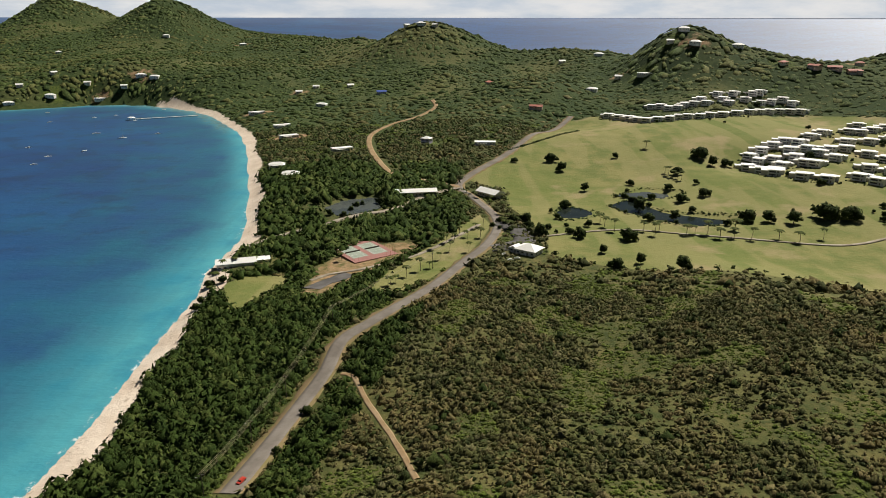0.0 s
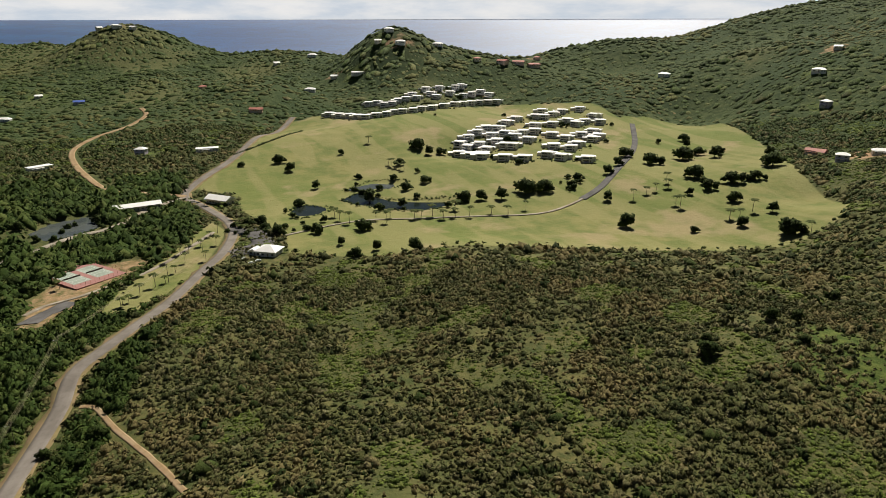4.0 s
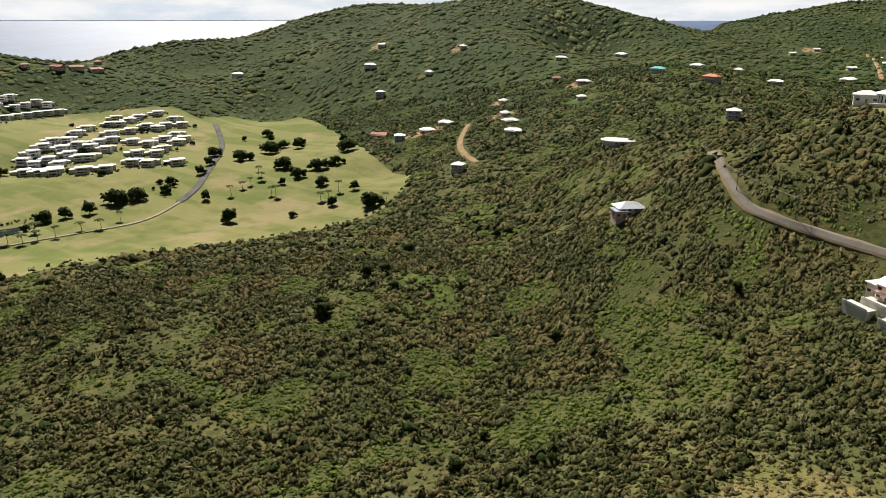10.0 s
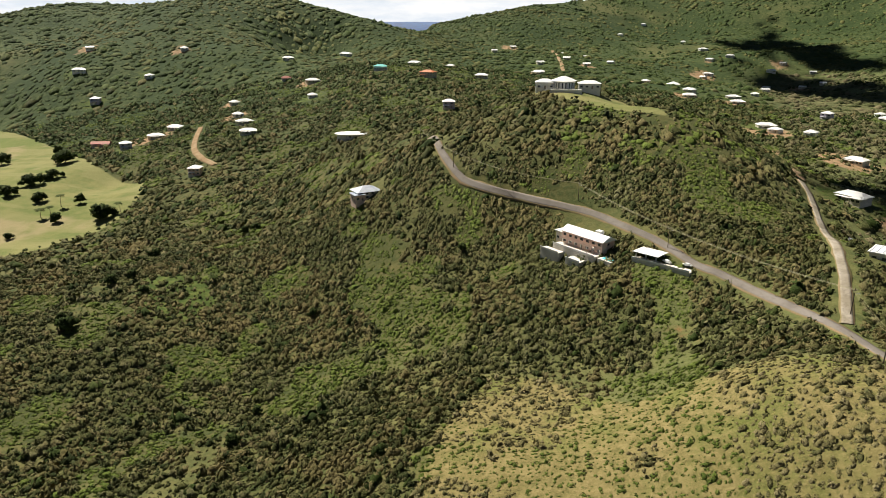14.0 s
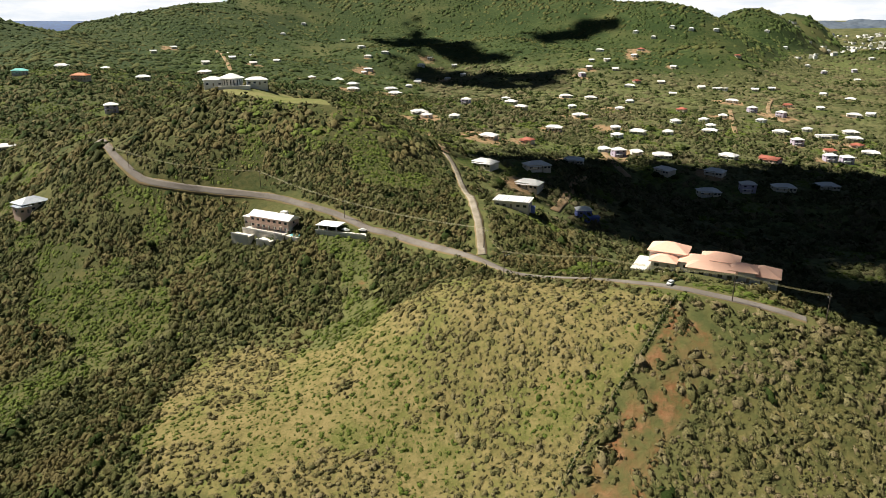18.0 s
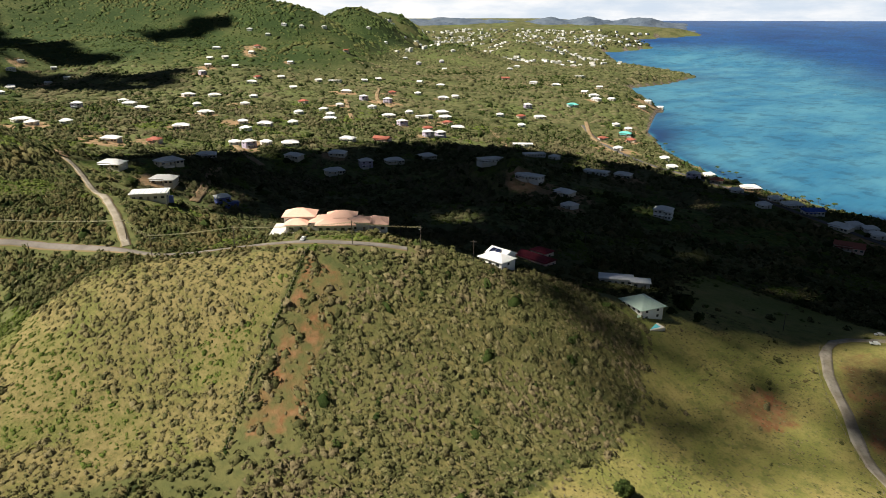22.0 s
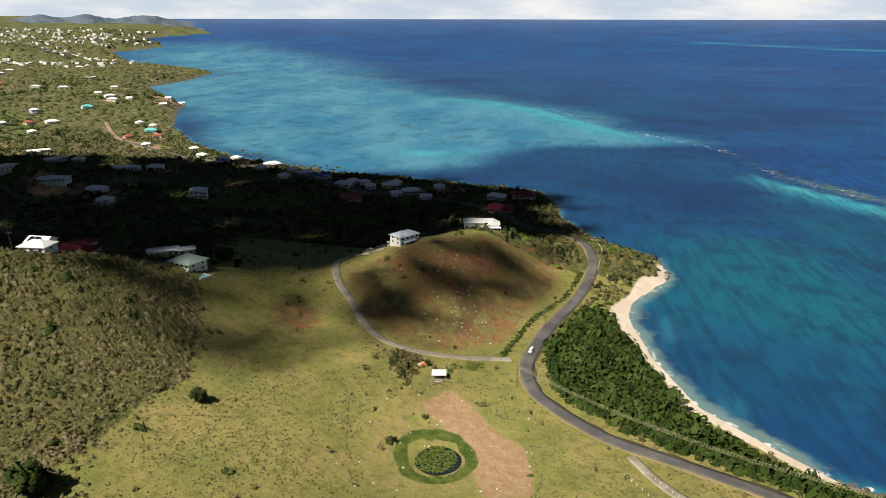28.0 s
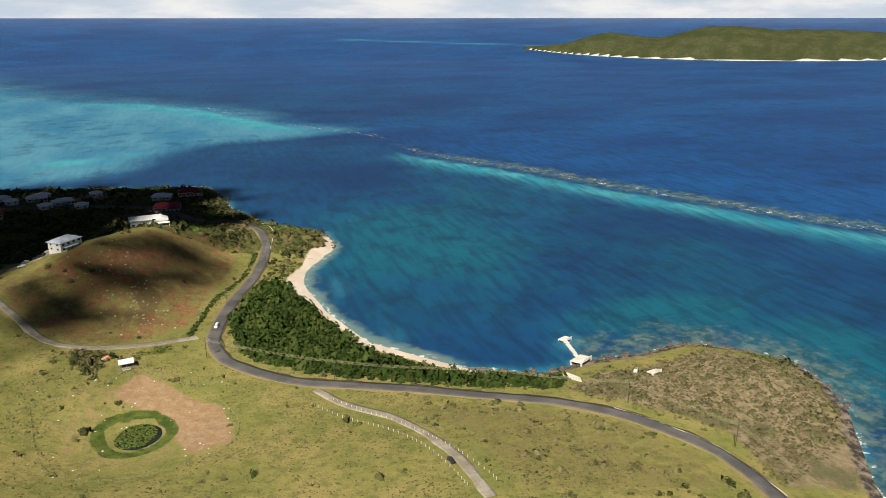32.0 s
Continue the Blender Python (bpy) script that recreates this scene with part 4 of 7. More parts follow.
blob = lambda x, y, a, b: np.exp(-(((sx - x) / a) ** 2 + ((sy - y) / b) ** 2))
# turquoise shoals inside the reef, broken where the channel passes
inner = np.where(in_lagoon, 1, 0)
north_bar = np.where(to_reef < 34, np.exp(-((to_reef - 34) / 14.0) ** 2), np.exp(-(to_reef - 34) / 60.0)) * soft(-1010 - sy, 90) * soft(sy + 1560, 90) * inner
south_bar = np.where(to_reef < 34, np.exp(-((to_reef - 34) / 11.0) ** 2), np.exp(-(to_reef - 34) / 34.0)) * soft(sy + 790, 70) * inner
bright = np.maximum.reduce([bright, 0.95 * north_bar, 0.95 * south_bar, 0.85 * blob(-8, -868, 52, 30), 0.5 * blob(-70, -900, 60, 34),
                            0.45 * blob(-238, -352, 16, 30), 0.4 * blob(-254, -270, 14, 30), 0.55 * blob(-345, -228, 22, 14), 0.34 * blob(260, -1830, 190, 40), 0.35 * blob(210, -1480, 150, 30),
                            0.6 * np.exp(-(segment_distance(sx, sy, [(-900, -3640), (-1337, -3360), (-1663, -3138), (-1900, -2900)]) / 45.0) ** 2)])
# the pale shallow sea beyond the channel, and the teal hollow off the beach
PALE_SEA = [(60, -760), (-54, -803), (-182, -934), (-330, -1000), (-385, -1008), (-288, -1190), (-191, -1385), (-82, -1499), (27, -1595), (272, -1897), (727, -2879),
            (1300, -3300), (1700, -3100), (1400, -2500), (900, -2150), (860, -1650), (540, -1250), (300, -880), (180, -770)]
pale = soft(signed(sx, sy, PALE_SEA) + 60 * (value_noise(sx, sy, 120, 71) - 0.5), 45 + 0.13 * np.maximum(0, -sy - 950))
teal = np.maximum.reduce([0.85 * blob(-320, -430, 120, 150), 0.55 * blob(-440, -560, 120, 190), 0.5 * blob(-470, -300, 110, 160)]) * lagoon
teal = np.maximum.reduce([teal, 0.95 * blob(-415, -245, 75, 40), 0.95 * blob(-470, -165, 55, 70), 0.6 * blob(-270, -330, 60, 90)])
teal = np.maximum(teal, west * np.exp(-np.maximum(sd, 0) / 240.0) * 0.7)
crest = np.exp(-((to_reef + 4) / 34.0) ** 2) * (0.42 + 0.36 * soft(sy + 800, 80))
rocky = np.exp(-np.maximum(sd, 0) / 12.0) * soft(-60 - sy, 30) * soft(sy + 640, 60)
skirt = np.exp(-(np.maximum(sd, 0) / 46.0) ** 2) * soft(-330 - sx, 14) * soft(sy + 275, 14) * 0.72
paint(sea.data, "shoal", bright, np.maximum.reduce([crest, 0.5 * rocky, skirt]), np.maximum(lagoon, 0.6 * west))
paint(sea.data, "shallow", pale, teal, np.exp(-np.maximum(sd, 0) / 10.0) * soft(30 - segment_distance(sx, sy, [(-251, -430), (-222, -390), (-217, -364), (-224, -315), (-238, -268), (-259, -243)]), 12))
surf = np.exp(-(np.maximum(sd, 0) / 3.5) ** 2) * (np.abs(sx) < 470) * (np.abs(sy) < 720)
paint(sea.data, "foam", np.maximum(surf * 0.75, np.exp(-((to_reef - 6) / 5.0) ** 2) * 0.55), 0.8 * west)
sea.data.materials.append(SEA)
tagged(sea, "blue sea with turquoise shoals and a reef", "water", kind="structure")


def height(x, y):
    return float(land_height(np.array([float(x)]), np.array([float(y)]))[0][0])


def part(name, bm, material, parent=None, label=""):
    me = bpy.data.meshes.new(name)
    bm.to_mesh(me)
    bm.free()
    me.materials.append(material)
    ob = new(name, me)
    ob.parent = parent
    if label:
        ob["label"] = label
    return ob


# ---- roads ----


def smooth_line(line, pace=6.0):
    """A line through the given places, rounded at its bends."""
    p = np.array([line[0]] + list(line) + [line[-1]], float)
    out = []
    for a, b, c, d in zip(p[:-3], p[1:-2], p[2:-1], p[3:]):
        for u in np.linspace(0, 1, max(2, int(np.hypot(*(c - b)) / pace)), endpoint=False):
            out.append(0.5 * (2 * b + (c - a) * u + (2 * a - 5 * b + 4 * c - d) * u * u + (3 * b - a - 3 * c + d) * u ** 3))
    return np.array(out + [p[-1]])


def ribbon(name, line, wide, material, lift, label, parent=None, rough=0.0):
    q = smooth_line(line)
    along = np.gradient(q, axis=0)
    side = np.stack([along[:, 1], -along[:, 0]], 1) / np.maximum(1e-6, np.hypot(along[:, 0], along[:, 1]))[:, None]
    rng = np.random.default_rng(len(q))
    cols = []
    for s in (-1, -0.5, 0, 0.5, 1):
        w = wide / 2 * s * (1 + rough * rng.uniform(-1, 1, len(q)))
        e = q + side * w[:, None]
        cols.append(e)
    mid = land_height(q[:, 0], q[:, 1])[0]
    co, n = [], len(q)
    for e in cols:
        z = np.maximum(land_height(e[:, 0], e[:, 1])[0], mid - 1.3) + lift + 0.0006 * np.hypot(e[:, 0], e[:, 1])
        co.append(np.stack([e[:, 0], e[:, 1], z], 1))
    for e, s in ((cols[0], -1), (cols[-1], 1)):
        z = land_height(e[:, 0], e[:, 1])[0] - 0.6
        co.append(np.stack([e[:, 0], e[:, 1], z], 1))
    order = [5, 0, 1, 2, 3, 4, 6]
    i = np.arange(n - 1)
    faces = np.concatenate([np.stack([a * n + i, b * n + i, b * n + i + 1, a * n + i + 1], 1)[:, ::-1] for a, b in zip(order[:-1], order[1:])])
    ob = new(name, quads(name, np.concatenate(co), faces))
    ob.data.materials.append(material)
    ob.parent = parent
    return tagged(ob, label, "road", kind="structure") if label else ob


LINK = [(-346, -60), (-325, -5), (-270, 60), (-200, 120), (-140, 165), (-95, 188)]
COAST = LINK[::-1] + COAST_ROAD
WAYS = [BAY_ROAD, COAST, BEACH_LANE, CURLING_ROAD, HILL_TRACK, RIDGE_ROAD, SIDE_ROAD, KNOLL_TRACK, PASTURE_TRACK, VILLA_LANE]
for line, wide in ((BAY_ROAD, 11.5), (COAST, 8.6), (RIDGE_ROAD, 5.0), (SIDE_ROAD, 4.6)):
    ribbon("road_verge", line, wide, VERGE, 0.06, "bare earth shoulder along the asphalt road", rough=0.22)
ribbon("road", BAY_ROAD, 7.6, ASPHALT, 0.2, "sun-bleached asphalt road along the bay")
ribbon("road", COAST, 6.8, GREYROAD, 0.2, "grey asphalt road along the shore")
ribbon("road", RIDGE_ROAD, 3.7, ASPHALT, 0.2, "narrow asphalt road on the ridge")
ribbon("road", SIDE_ROAD, 3.5, PALEWAY, 0.25, "broken pale road down the far slope", rough=0.1)
ribbon("road", CURLING_ROAD, 7.0, EARTHWAY, 0.3, "curling dirt road through the scrub")
ribbon("road", BEACH_LANE, 5.0, PALEWAY, 0.25, "pale lane to the beach")
ribbon("road", [(-88, 424), (-78, 436), (-60, 442), (-33, 459), (-11, 482), (13, 517), (30, 545)], 3.4, PALEWAY, 0.25, "pale sandy lane past the tennis courts", rough=0.2)
ribbon("road", [(-84, 404), (-76, 418), (-62, 432)], 13.0, GREYROAD, 0.2, "worn grey parking patch below the courts", rough=0.25)
ribbon("road", HILL_TRACK, 2.4, EARTHWAY, 0.12, "narrow dirt track up the hill", rough=0.2)
ribbon("road", KNOLL_TRACK, 4.2, PALEWAY, 0.2, "rutted pale track up the knoll", rough=0.25)
ribbon("road", PASTURE_TRACK, 4.6, PALEWAY, 0.2, "stony track between pasture fences", rough=0.2)
ribbon("road", VILLA_LANE, 6.0, EARTHWAY, 0.4, "dirt lane up to the villas", rough=0.15)
for lane in ([(539, -376), (482, -359), (451, -356)], [(939, -898), (791, -772), (721, -745)], [(533, -768), (470, -719), (431, -685)], [(809, -719), (641, -605)],
             [(312, -224), (348, -252), (388, -282)], [(1615, 44), (1340, 19), (1063, -4)], [(390, -172), (470, -185), (573, -202)], [(517, -982), (432, -878), (371, -850)]):
    ribbon("road", lane, 6.0, EARTHWAY, 0.45, "pale dirt lane between the valley houses", rough=0.15)
ribbon("road", [(38, 478), (60, 491), (62, 515), (52, 540), (46, 548)], 17.0, GREYROAD, 0.3, "grey asphalt car park beside the pavilion")
ribbon("road", GOLF_PATH[:5], 2.6, PALEWAY, 0.3, "pale cart path across the turf", rough=0.15)
ribbon("road", GOLF_PATH[4:], 7.0, GREYROAD, 0.3, "grey asphalt road up to the condominiums")


def filled(name, ring, z, material, label, category, deep=0.6):
    bm = bmesh.new()
    f = bm.faces.new([bm.verts.new((x, y, z)) for x, y in ring])
    bmesh.ops.recalc_face_normals(bm, faces=[f])
    if f.normal.z < 0:
        f.normal_flip()
    low = bmesh.ops.extrude_face_region(bm, geom=[f])
    bmesh.ops.translate(bm, vec=(0, 0, deep), verts=[v for v in low["geom"] if isinstance(v, bmesh.types.BMVert)])
    bmesh.ops.recalc_face_normals(bm, faces=bm.faces)
    ob = part(name, bm, material)
    return tagged(ob, label, category, kind="structure")


def pond(ring, material, label):
    line = smooth_line(list(ring) + [ring[0]], 4.0)[:-1]
    level = [z for r, z in BASINS if r is ring][0]
    filled("pond", [tuple(p) for p in line], level - 1.4, material, label, "pond", 1.1)


pond(SWAMP, GREYPOND, "still grey pond among mangroves")
pond(LONG_POND, PONDWATER, "dark pond on the golf course")
pond(SMALL_POND, PONDWATER, "small dark pond on the golf course")
pond(UPPER_POND, GREYPOND, "pale shallow pond ringed by reeds")
# ---- scrub and woods ----
T = (1 + 5 ** 0.5) / 2
ICO = np.array([(-1, T, 0), (1, T, 0), (-1, -T, 0), (1, -T, 0), (0, -1, T), (0, 1, T), (0, -1, -T), (0, 1, -T), (T, 0, -1), (T, 0, 1), (-T, 0, -1), (-T, 0, 1)])
ICO /= np.linalg.norm(ICO[0])
ICO_F = np.array([(0, 11, 5), (0, 5, 1), (0, 1, 7), (0, 7, 10), (0, 10, 11), (1, 5, 9), (5, 11, 4), (11, 10, 2), (10, 7, 6), (7, 1, 8), (3, 9, 4),
                  (3, 4, 2), (3, 2, 6), (3, 6, 8), (3, 8, 9), (4, 9, 5), (2, 4, 11), (6, 2, 10), (8, 6, 7), (9, 8, 1)])
ICO_F = ICO_F[ICO[ICO_F].mean(1)[:, 2] > -0.6]


def leaf_sprays(n, count, rng, leaf, low=-0.1):
    """Loose three-cornered leaf sprays that stand out of n unit domes."""
    a, u = rng.uniform(0, 2 * np.pi, (n, count)), rng.uniform(low, 1, (n, count))
    k = np.sqrt(np.maximum(0, 1 - u * u)) * rng.uniform(0.8, 1.08, (n, count))
    at = np.stack([k * np.cos(a), k * np.sin(a), u], -1)
    face = at * [1.1, 1.1, 0.6] + [0, 0, 0.3] + rng.normal(0, 0.3, at.shape)
    face /= np.linalg.norm(face, axis=-1, keepdims=True)
    side = np.cross(face, rng.normal(0, 1, at.shape))
    side /= np.linalg.norm(side, axis=-1, keepdims=True) + 1e-9
    up = np.cross(face, side)
    size = leaf * rng.uniform(0.65, 1.35, (n, count, 1))
    tips = [at + size * (side * math.cos(b) + up * math.sin(b)) * rng.uniform(0.7, 1.3, (n, count, 1)) for b in (0.0, 2.09, 4.19)]
    return np.stack(tips, 2).reshape(n, count * 3, 3)


def clumps(n, rng, rings=1, sprays=9, leaf=0.42, low=0.0):
    """n leafy clumps of unit size: a dark core under a ragged shell of leaf sprays. Points and faces of each."""
    turn = rng.uniform(0, 6.28, (n, 1))
    rows = [np.zeros((n, 1, 3)) + [0, 0, 0.95]]
    for i in range(rings):
        u, k = ((0.62, 0.7), (low, 0.95))[i] if rings == 2 else (low, 0.95)
        a = turn + 2 * np.pi * (np.arange(5) + 0.5 * i) / 5 + rng.uniform(-0.35, 0.35, (n, 5))
        rows.append(np.stack([k * np.cos(a), k * np.sin(a), np.full((n, 5), u)], -1))
    v = np.concatenate(rows, 1)
    v *= rng.uniform(0.7, 1.15, v.shape[:2] + (1,))
    f = [(0, 1 + i, 1 + (i + 1) % 5) for i in range(5)]
    if rings == 2:
        for i in range(5):
            j = (i + 1) % 5
            f += [(1 + i, 6 + i, 1 + j), (6 + i, 6 + j, 1 + j)]
    base = v.shape[1]
    if sprays:
        v = np.concatenate([v, leaf_sprays(n, sprays, rng, leaf, low - 0.05)], 1)
        f += [(base + 3 * i, base + 3 * i + 1, base + 3 * i + 2) for i in range(sprays)]
    return v, np.array(f)


def round_shading(me, v):
    """Lets the sprays of a clump take the light as one rounded bush."""
    out = v * [1, 1, 0.9] + [0, 0, 0.12]
    out = out / np.linalg.norm(out, axis=-1, keepdims=True)
    at = me.attributes.new("custom_normal", "FLOAT_VECTOR", "POINT")
    at.data.foreach_set("vector", out.astype(np.float32).ravel())


def lumps(name, x, y, z, r, tall, material, seed, label="", category="bush", rings=1, sprays=9, leaf=0.38, slope=None):
    """Many leafy bushes in one mesh."""
    rng = np.random.default_rng(seed)
    n = len(x)
    v, f = clumps(n, rng, rings, sprays, leaf)
    ell = rng.uniform(0.7, 1.42, (n, 1))
    co = np.stack([x[:, None] + v[..., 0] * r[:, None] * ell, y[:, None] + v[..., 1] * r[:, None] / ell, z[:, None] + v[..., 2] * (r * tall)[:, None] - 0.06 * r[:, None]], -1)
    if slope is not None:
        co[..., 2] += slope[0][:, None] * (co[..., 0] - x[:, None]) + slope[1][:, None] * (co[..., 1] - y[:, None])
    k = v.shape[1]
    ob = new(name, quads(name, co.reshape(-1, 3), (f[None] + k * np.arange(n)[:, None, None]).reshape(-1, 3)))
    round_shading(ob.data, v)
    paint(ob.data, "tone", np.repeat(rng.random(n), k))
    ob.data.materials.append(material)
    return tagged(ob, label, category, kind="stuff") if label else ob


HOMES = (SMALL_WHITE + SMALL_WHITE_B + SMALL_WHITE_C + WIDE_WHITE + WIDE_WHITE_B + LONG_WHITE + RED_ROOFED + LONG_RED_ROOFED + TWO_STOREY + TALL_WHITE
         + TURQUOISE_ROOFED + BLUE_ROOFED + DARK_RED_ROOFED + ORANGE_ROOFED + PINK)


def spread(seed, pace, inner, outer):
    """Jittered places on land in a ring about the hub, with what grows there."""
    rng = np.random.default_rng(seed)
    k = int(2 * outer / pace)
    u, v = np.meshgrid(np.arange(k), np.arange(k))
    x = HUB[0] - outer + (u.ravel() + rng.uniform(0, 1, k * k)) * pace
    y = HUB[1] - outer + (v.ravel() + rng.uniform(0, 1, k * k)) * pace
    r = np.hypot(x - HUB[0], y - HUB[1])
    az = np.degrees(np.arctan2(x - HUB[0], y - HUB[1])) % 360
    keep = (r >= inner) & (r < outer) & ((az < 252) | (az > 318)) & ((r < 2700) | ((az > 116) & (az < 158)))
    x, y, r = x[keep], y[keep], r[keep]
    c = covers(x, y)
    keep = (c["shore"] > 3) & (c["turf"] < 0.45) & (c["lawn"] < 0.5) & (c["sand"] < 0.4)
    for line, gap in ((BAY_ROAD, 6.5), (COAST, 6.0), (RIDGE_ROAD, 4.5), (SIDE_ROAD, 5), (CURLING_ROAD, 6.5), (BEACH_LANE, 5), (HILL_TRACK, 3), (KNOLL_TRACK, 4), (PASTURE_TRACK, 4), (VILLA_LANE, 6)):
        keep &= segment_distance(x, y, line) > gap
    for ring in (SWAMP, COURT_YARD, LONG_POND):
        keep &= ~inside(x, y, ring)
    x, y, r = x[keep], y[keep], r[keep]
    c = {k2: v2[keep] for k2, v2 in c.items()}
    near_home = np.full(len(x), 1e9)
    for hx, hy in HOMES + KNOLL_CONDOS + UPPER_CONDOS + FINE_HOMES:
        near_home = np.minimum(near_home, np.hypot(x - hx, y - hy))
    return rng, x, y, r, c, near_home


def plant(seed, pace, inner, outer, size, tag):
    rng, x, y, r, c, near_home = spread(seed, pace, inner, outer)
    n = len(x)
    patch = value_noise(x, y, 34, 5) * 0.6 + value_noise(x, y, 11, 6) * 0.4
    wood = np.maximum(within(x, y, THICKET, 3), 0)
    west = soft(x * -1 + 0.25 * (y - 300) - 25, 10) * soft(y - 150, 20) * soft(760 - y, 60) * (c["lawn"] < 0.3)
    west *= soft(segment_distance(x, y, BAY_ROAD) - 9, 3) * (x < 20)
    wood = np.maximum(wood, west)
    dell = soft(28 - segment_distance(x, y, [(235, 175), (200, 120), (168, 45), (150, 5), (160, -40), (215, -60)]), 10) * 0.75
    valley = soft(-230 - y + 0.15 * x, 60) * soft(x - 60, 60)
    d = 0.42 + 0.8 * soft(patch - 0.37, 0.10)
    d = np.where(valley > 0.5, 0.25 + 0.8 * soft(patch - 0.5, 0.1), d)
    d = d * (1 - 0.988 * c["pasture"]) * (1 + 0.6 * c["gold"]) * (1 - 0.85 * np.minimum(1, c["earth"] * 1.4)) * (1 - c["bare"]) * (1 - 0.75 * c["lush"])
    herb = np.maximum(within(x, y, TRACK_BUSHES, 2), within(x, y, SHED_BUSHES, 2)) > 0.5
    d = np.maximum.reduce([d, wood * 0.75, dell, herb * 0.8, within(x, y, HEADLAND, 4) * 0.5 * (c["shore"] > 7) * (value_noise(x, y, 9, 77) > 0.45), within(x, y, DRY_FIELD, 4) * 0.35 * (value_noise(x, y, 7, 78) > 0.6), within(x, y, POINT_SCRUB, 4) * 0.55])
    d = np.where(within(x, y, SCRUB_SPUR, 6) > 0.5, np.maximum(d, 0.97), d)
    d = np.where(near_home < 9.5, 0, d)
    d = np.where((signed(x, y, SWAMP) > -17) & (y < 600), 0, d)
    k = rng.random(n) < d
    x, y, r, wood, gold, near_home, low, arid = x[k], y[k], r[k], wood[k], c["gold"][k], near_home[k], c["plain"][k], c["dry"][k]
    n = len(x)
    z = land_height(x, y)[0]
    tilt = ((land_height(x + 2, y)[0] - z) / 2, (land_height(x, y + 2)[0] - z) / 2)
    s = size * np.clip(np.exp(rng.normal(-0.12, 0.5, n)), 0.32, 2.3) * (1 + 0.6 * wood) * (1 - 0.38 * gold)
    s = np.where(near_home < 16, s * 0.7, s)
    tall = rng.uniform(0.55, 1.05, n) * (1 + 0.25 * wood) * (1 - 0.3 * gold) * (1.28 if inner < 300 else 1.05 if inner < 1000 else 0.6)
    spur = (signed(x, y, SCRUB_SPUR) > -25) & (x - y > 120) & (x < 140)
    green = (value_noise(x, y, 24, 15) * 0.7 + value_noise(x, y, 9, 16) * 0.3 > 0.66) & (inner < 1000) & (wood < 0.5) & ~spur & (arid < 0.5)
    lone = (rng.random(n) < 0.018) & (inner < 1000) & (wood < 0.5) & (gold < 0.5) & ~green & (arid < 0.5)
    s, tall = np.where(green, s * 0.85, np.where(lone, s * 1.5, s)), np.where(green, tall * 0.6, tall)
    spur, plain = spur & ~lone, ~spur & ~green & ~lone
    s, tall = np.where(spur, s * 0.98, s), np.where(spur, tall * 0.85, tall)
    upland = rng.random(n) < np.maximum(soft(r - 850, 330), low * soft(r - 380, 60))
    s, tall = np.where(arid > 0.5, s * 0.75, s), np.where(arid > 0.5, tall * 0.6, tall)
    plain &= arid < 0.5
    kinds = (("headland_scrub", (arid >= 0.5) & (wood < 0.5) & (gold < 0.5), HEADSCRUB, "low brown and olive scrub on the headland"),
             ("dry_scrub", spur & (wood < 0.5) & (gold < 0.5), DRYSCRUB, "brown and olive dry scrub on the spur"),
             ("green_scrub", green, LUSHLEAF, "patch of fresh green low bushes"),
             ("dark_bush", lone, TREELEAF, "dark green bush standing out of the scrub"),
             ("scrub", plain & (wood < 0.5) & (gold < 0.5) & ~upland, SCRUB, "olive green scrub bushes on the hillside"),
             ("valley_scrub", plain & (wood < 0.5) & (gold < 0.5) & upland & (low > 0.5), VALLEYWOOD, "pale olive scrub on the valley floor"),
             ("hill_woods", plain & (wood < 0.5) & (gold < 0.5) & upland & (low <= 0.5), HILLWOOD, "dull green woods and scrub on the far slopes"),
             ("thicket", wood >= 0.5, WOODS, "dense green shore thicket and low trees"),
             ("dry_bush", (gold >= 0.5) & (wood < 0.5) & ~green, GOLDBUSH, "dry golden bushes and grass tufts"))
    for name, m, mat, label in kinds:
        if m.sum():
            rings, sprays = (1, 9) if inner < 300 else (1, 5) if inner < 1000 else (1, 0)
            if name == "thicket":
                sprays = 22 if inner < 300 else 9
            lumps(name, x[m], y[m], z[m], s[m], tall[m], mat, seed + 7, label, rings=rings, sprays=sprays, leaf=0.27 if name == "thicket" else 0.38, slope=(tilt[0][m], tilt[1][m]))


plant(11, 1.8, 125, 430, 1.22, "near")
plant(12, 3.5, 430, 1050, 2.4, "mid")
plant(13, 9.0, 1050, 2650, 5.6, "far")
plant(14, 21.0, 2650, 3900, 11.0, "farthest")


def tufts():
    """Grass tufts and low herbs over the grazed pasture."""
    rng = np.random.default_rng(31)
    n = 46000
    x, y = rng.uniform(-300, 30, n), rng.uniform(-345, -70, n)
    c = covers(x, y)
    thick = value_noise(x, y, 13, 21) * 0.6 + value_noise(x, y, 41, 22) * 0.4
    keep = (c["pasture"] > 0.5) & (c["bare"] < 0.3) & (c["lush"] < 0.3) & (c["shore"] > 8) & (rng.random(n) < 0.25 + 1.3 * np.clip(thick - 0.45, 0, 1) * 3)
    for line in (COAST, PASTURE_TRACK, KNOLL_TRACK):
        keep &= segment_distance(x, y, line) > 4.5
    x, y = x[keep], y[keep]
    z = land_height(x, y)[0]
    lumps("grass_tufts", x, y, z, rng.uniform(0.25, 0.75, len(x)), rng.uniform(0.25, 0.6, len(x)), GOLDBUSH, 32, "tufts of dry and green pasture grass", "grass", 1, 2)


tufts()
# ---- houses ----


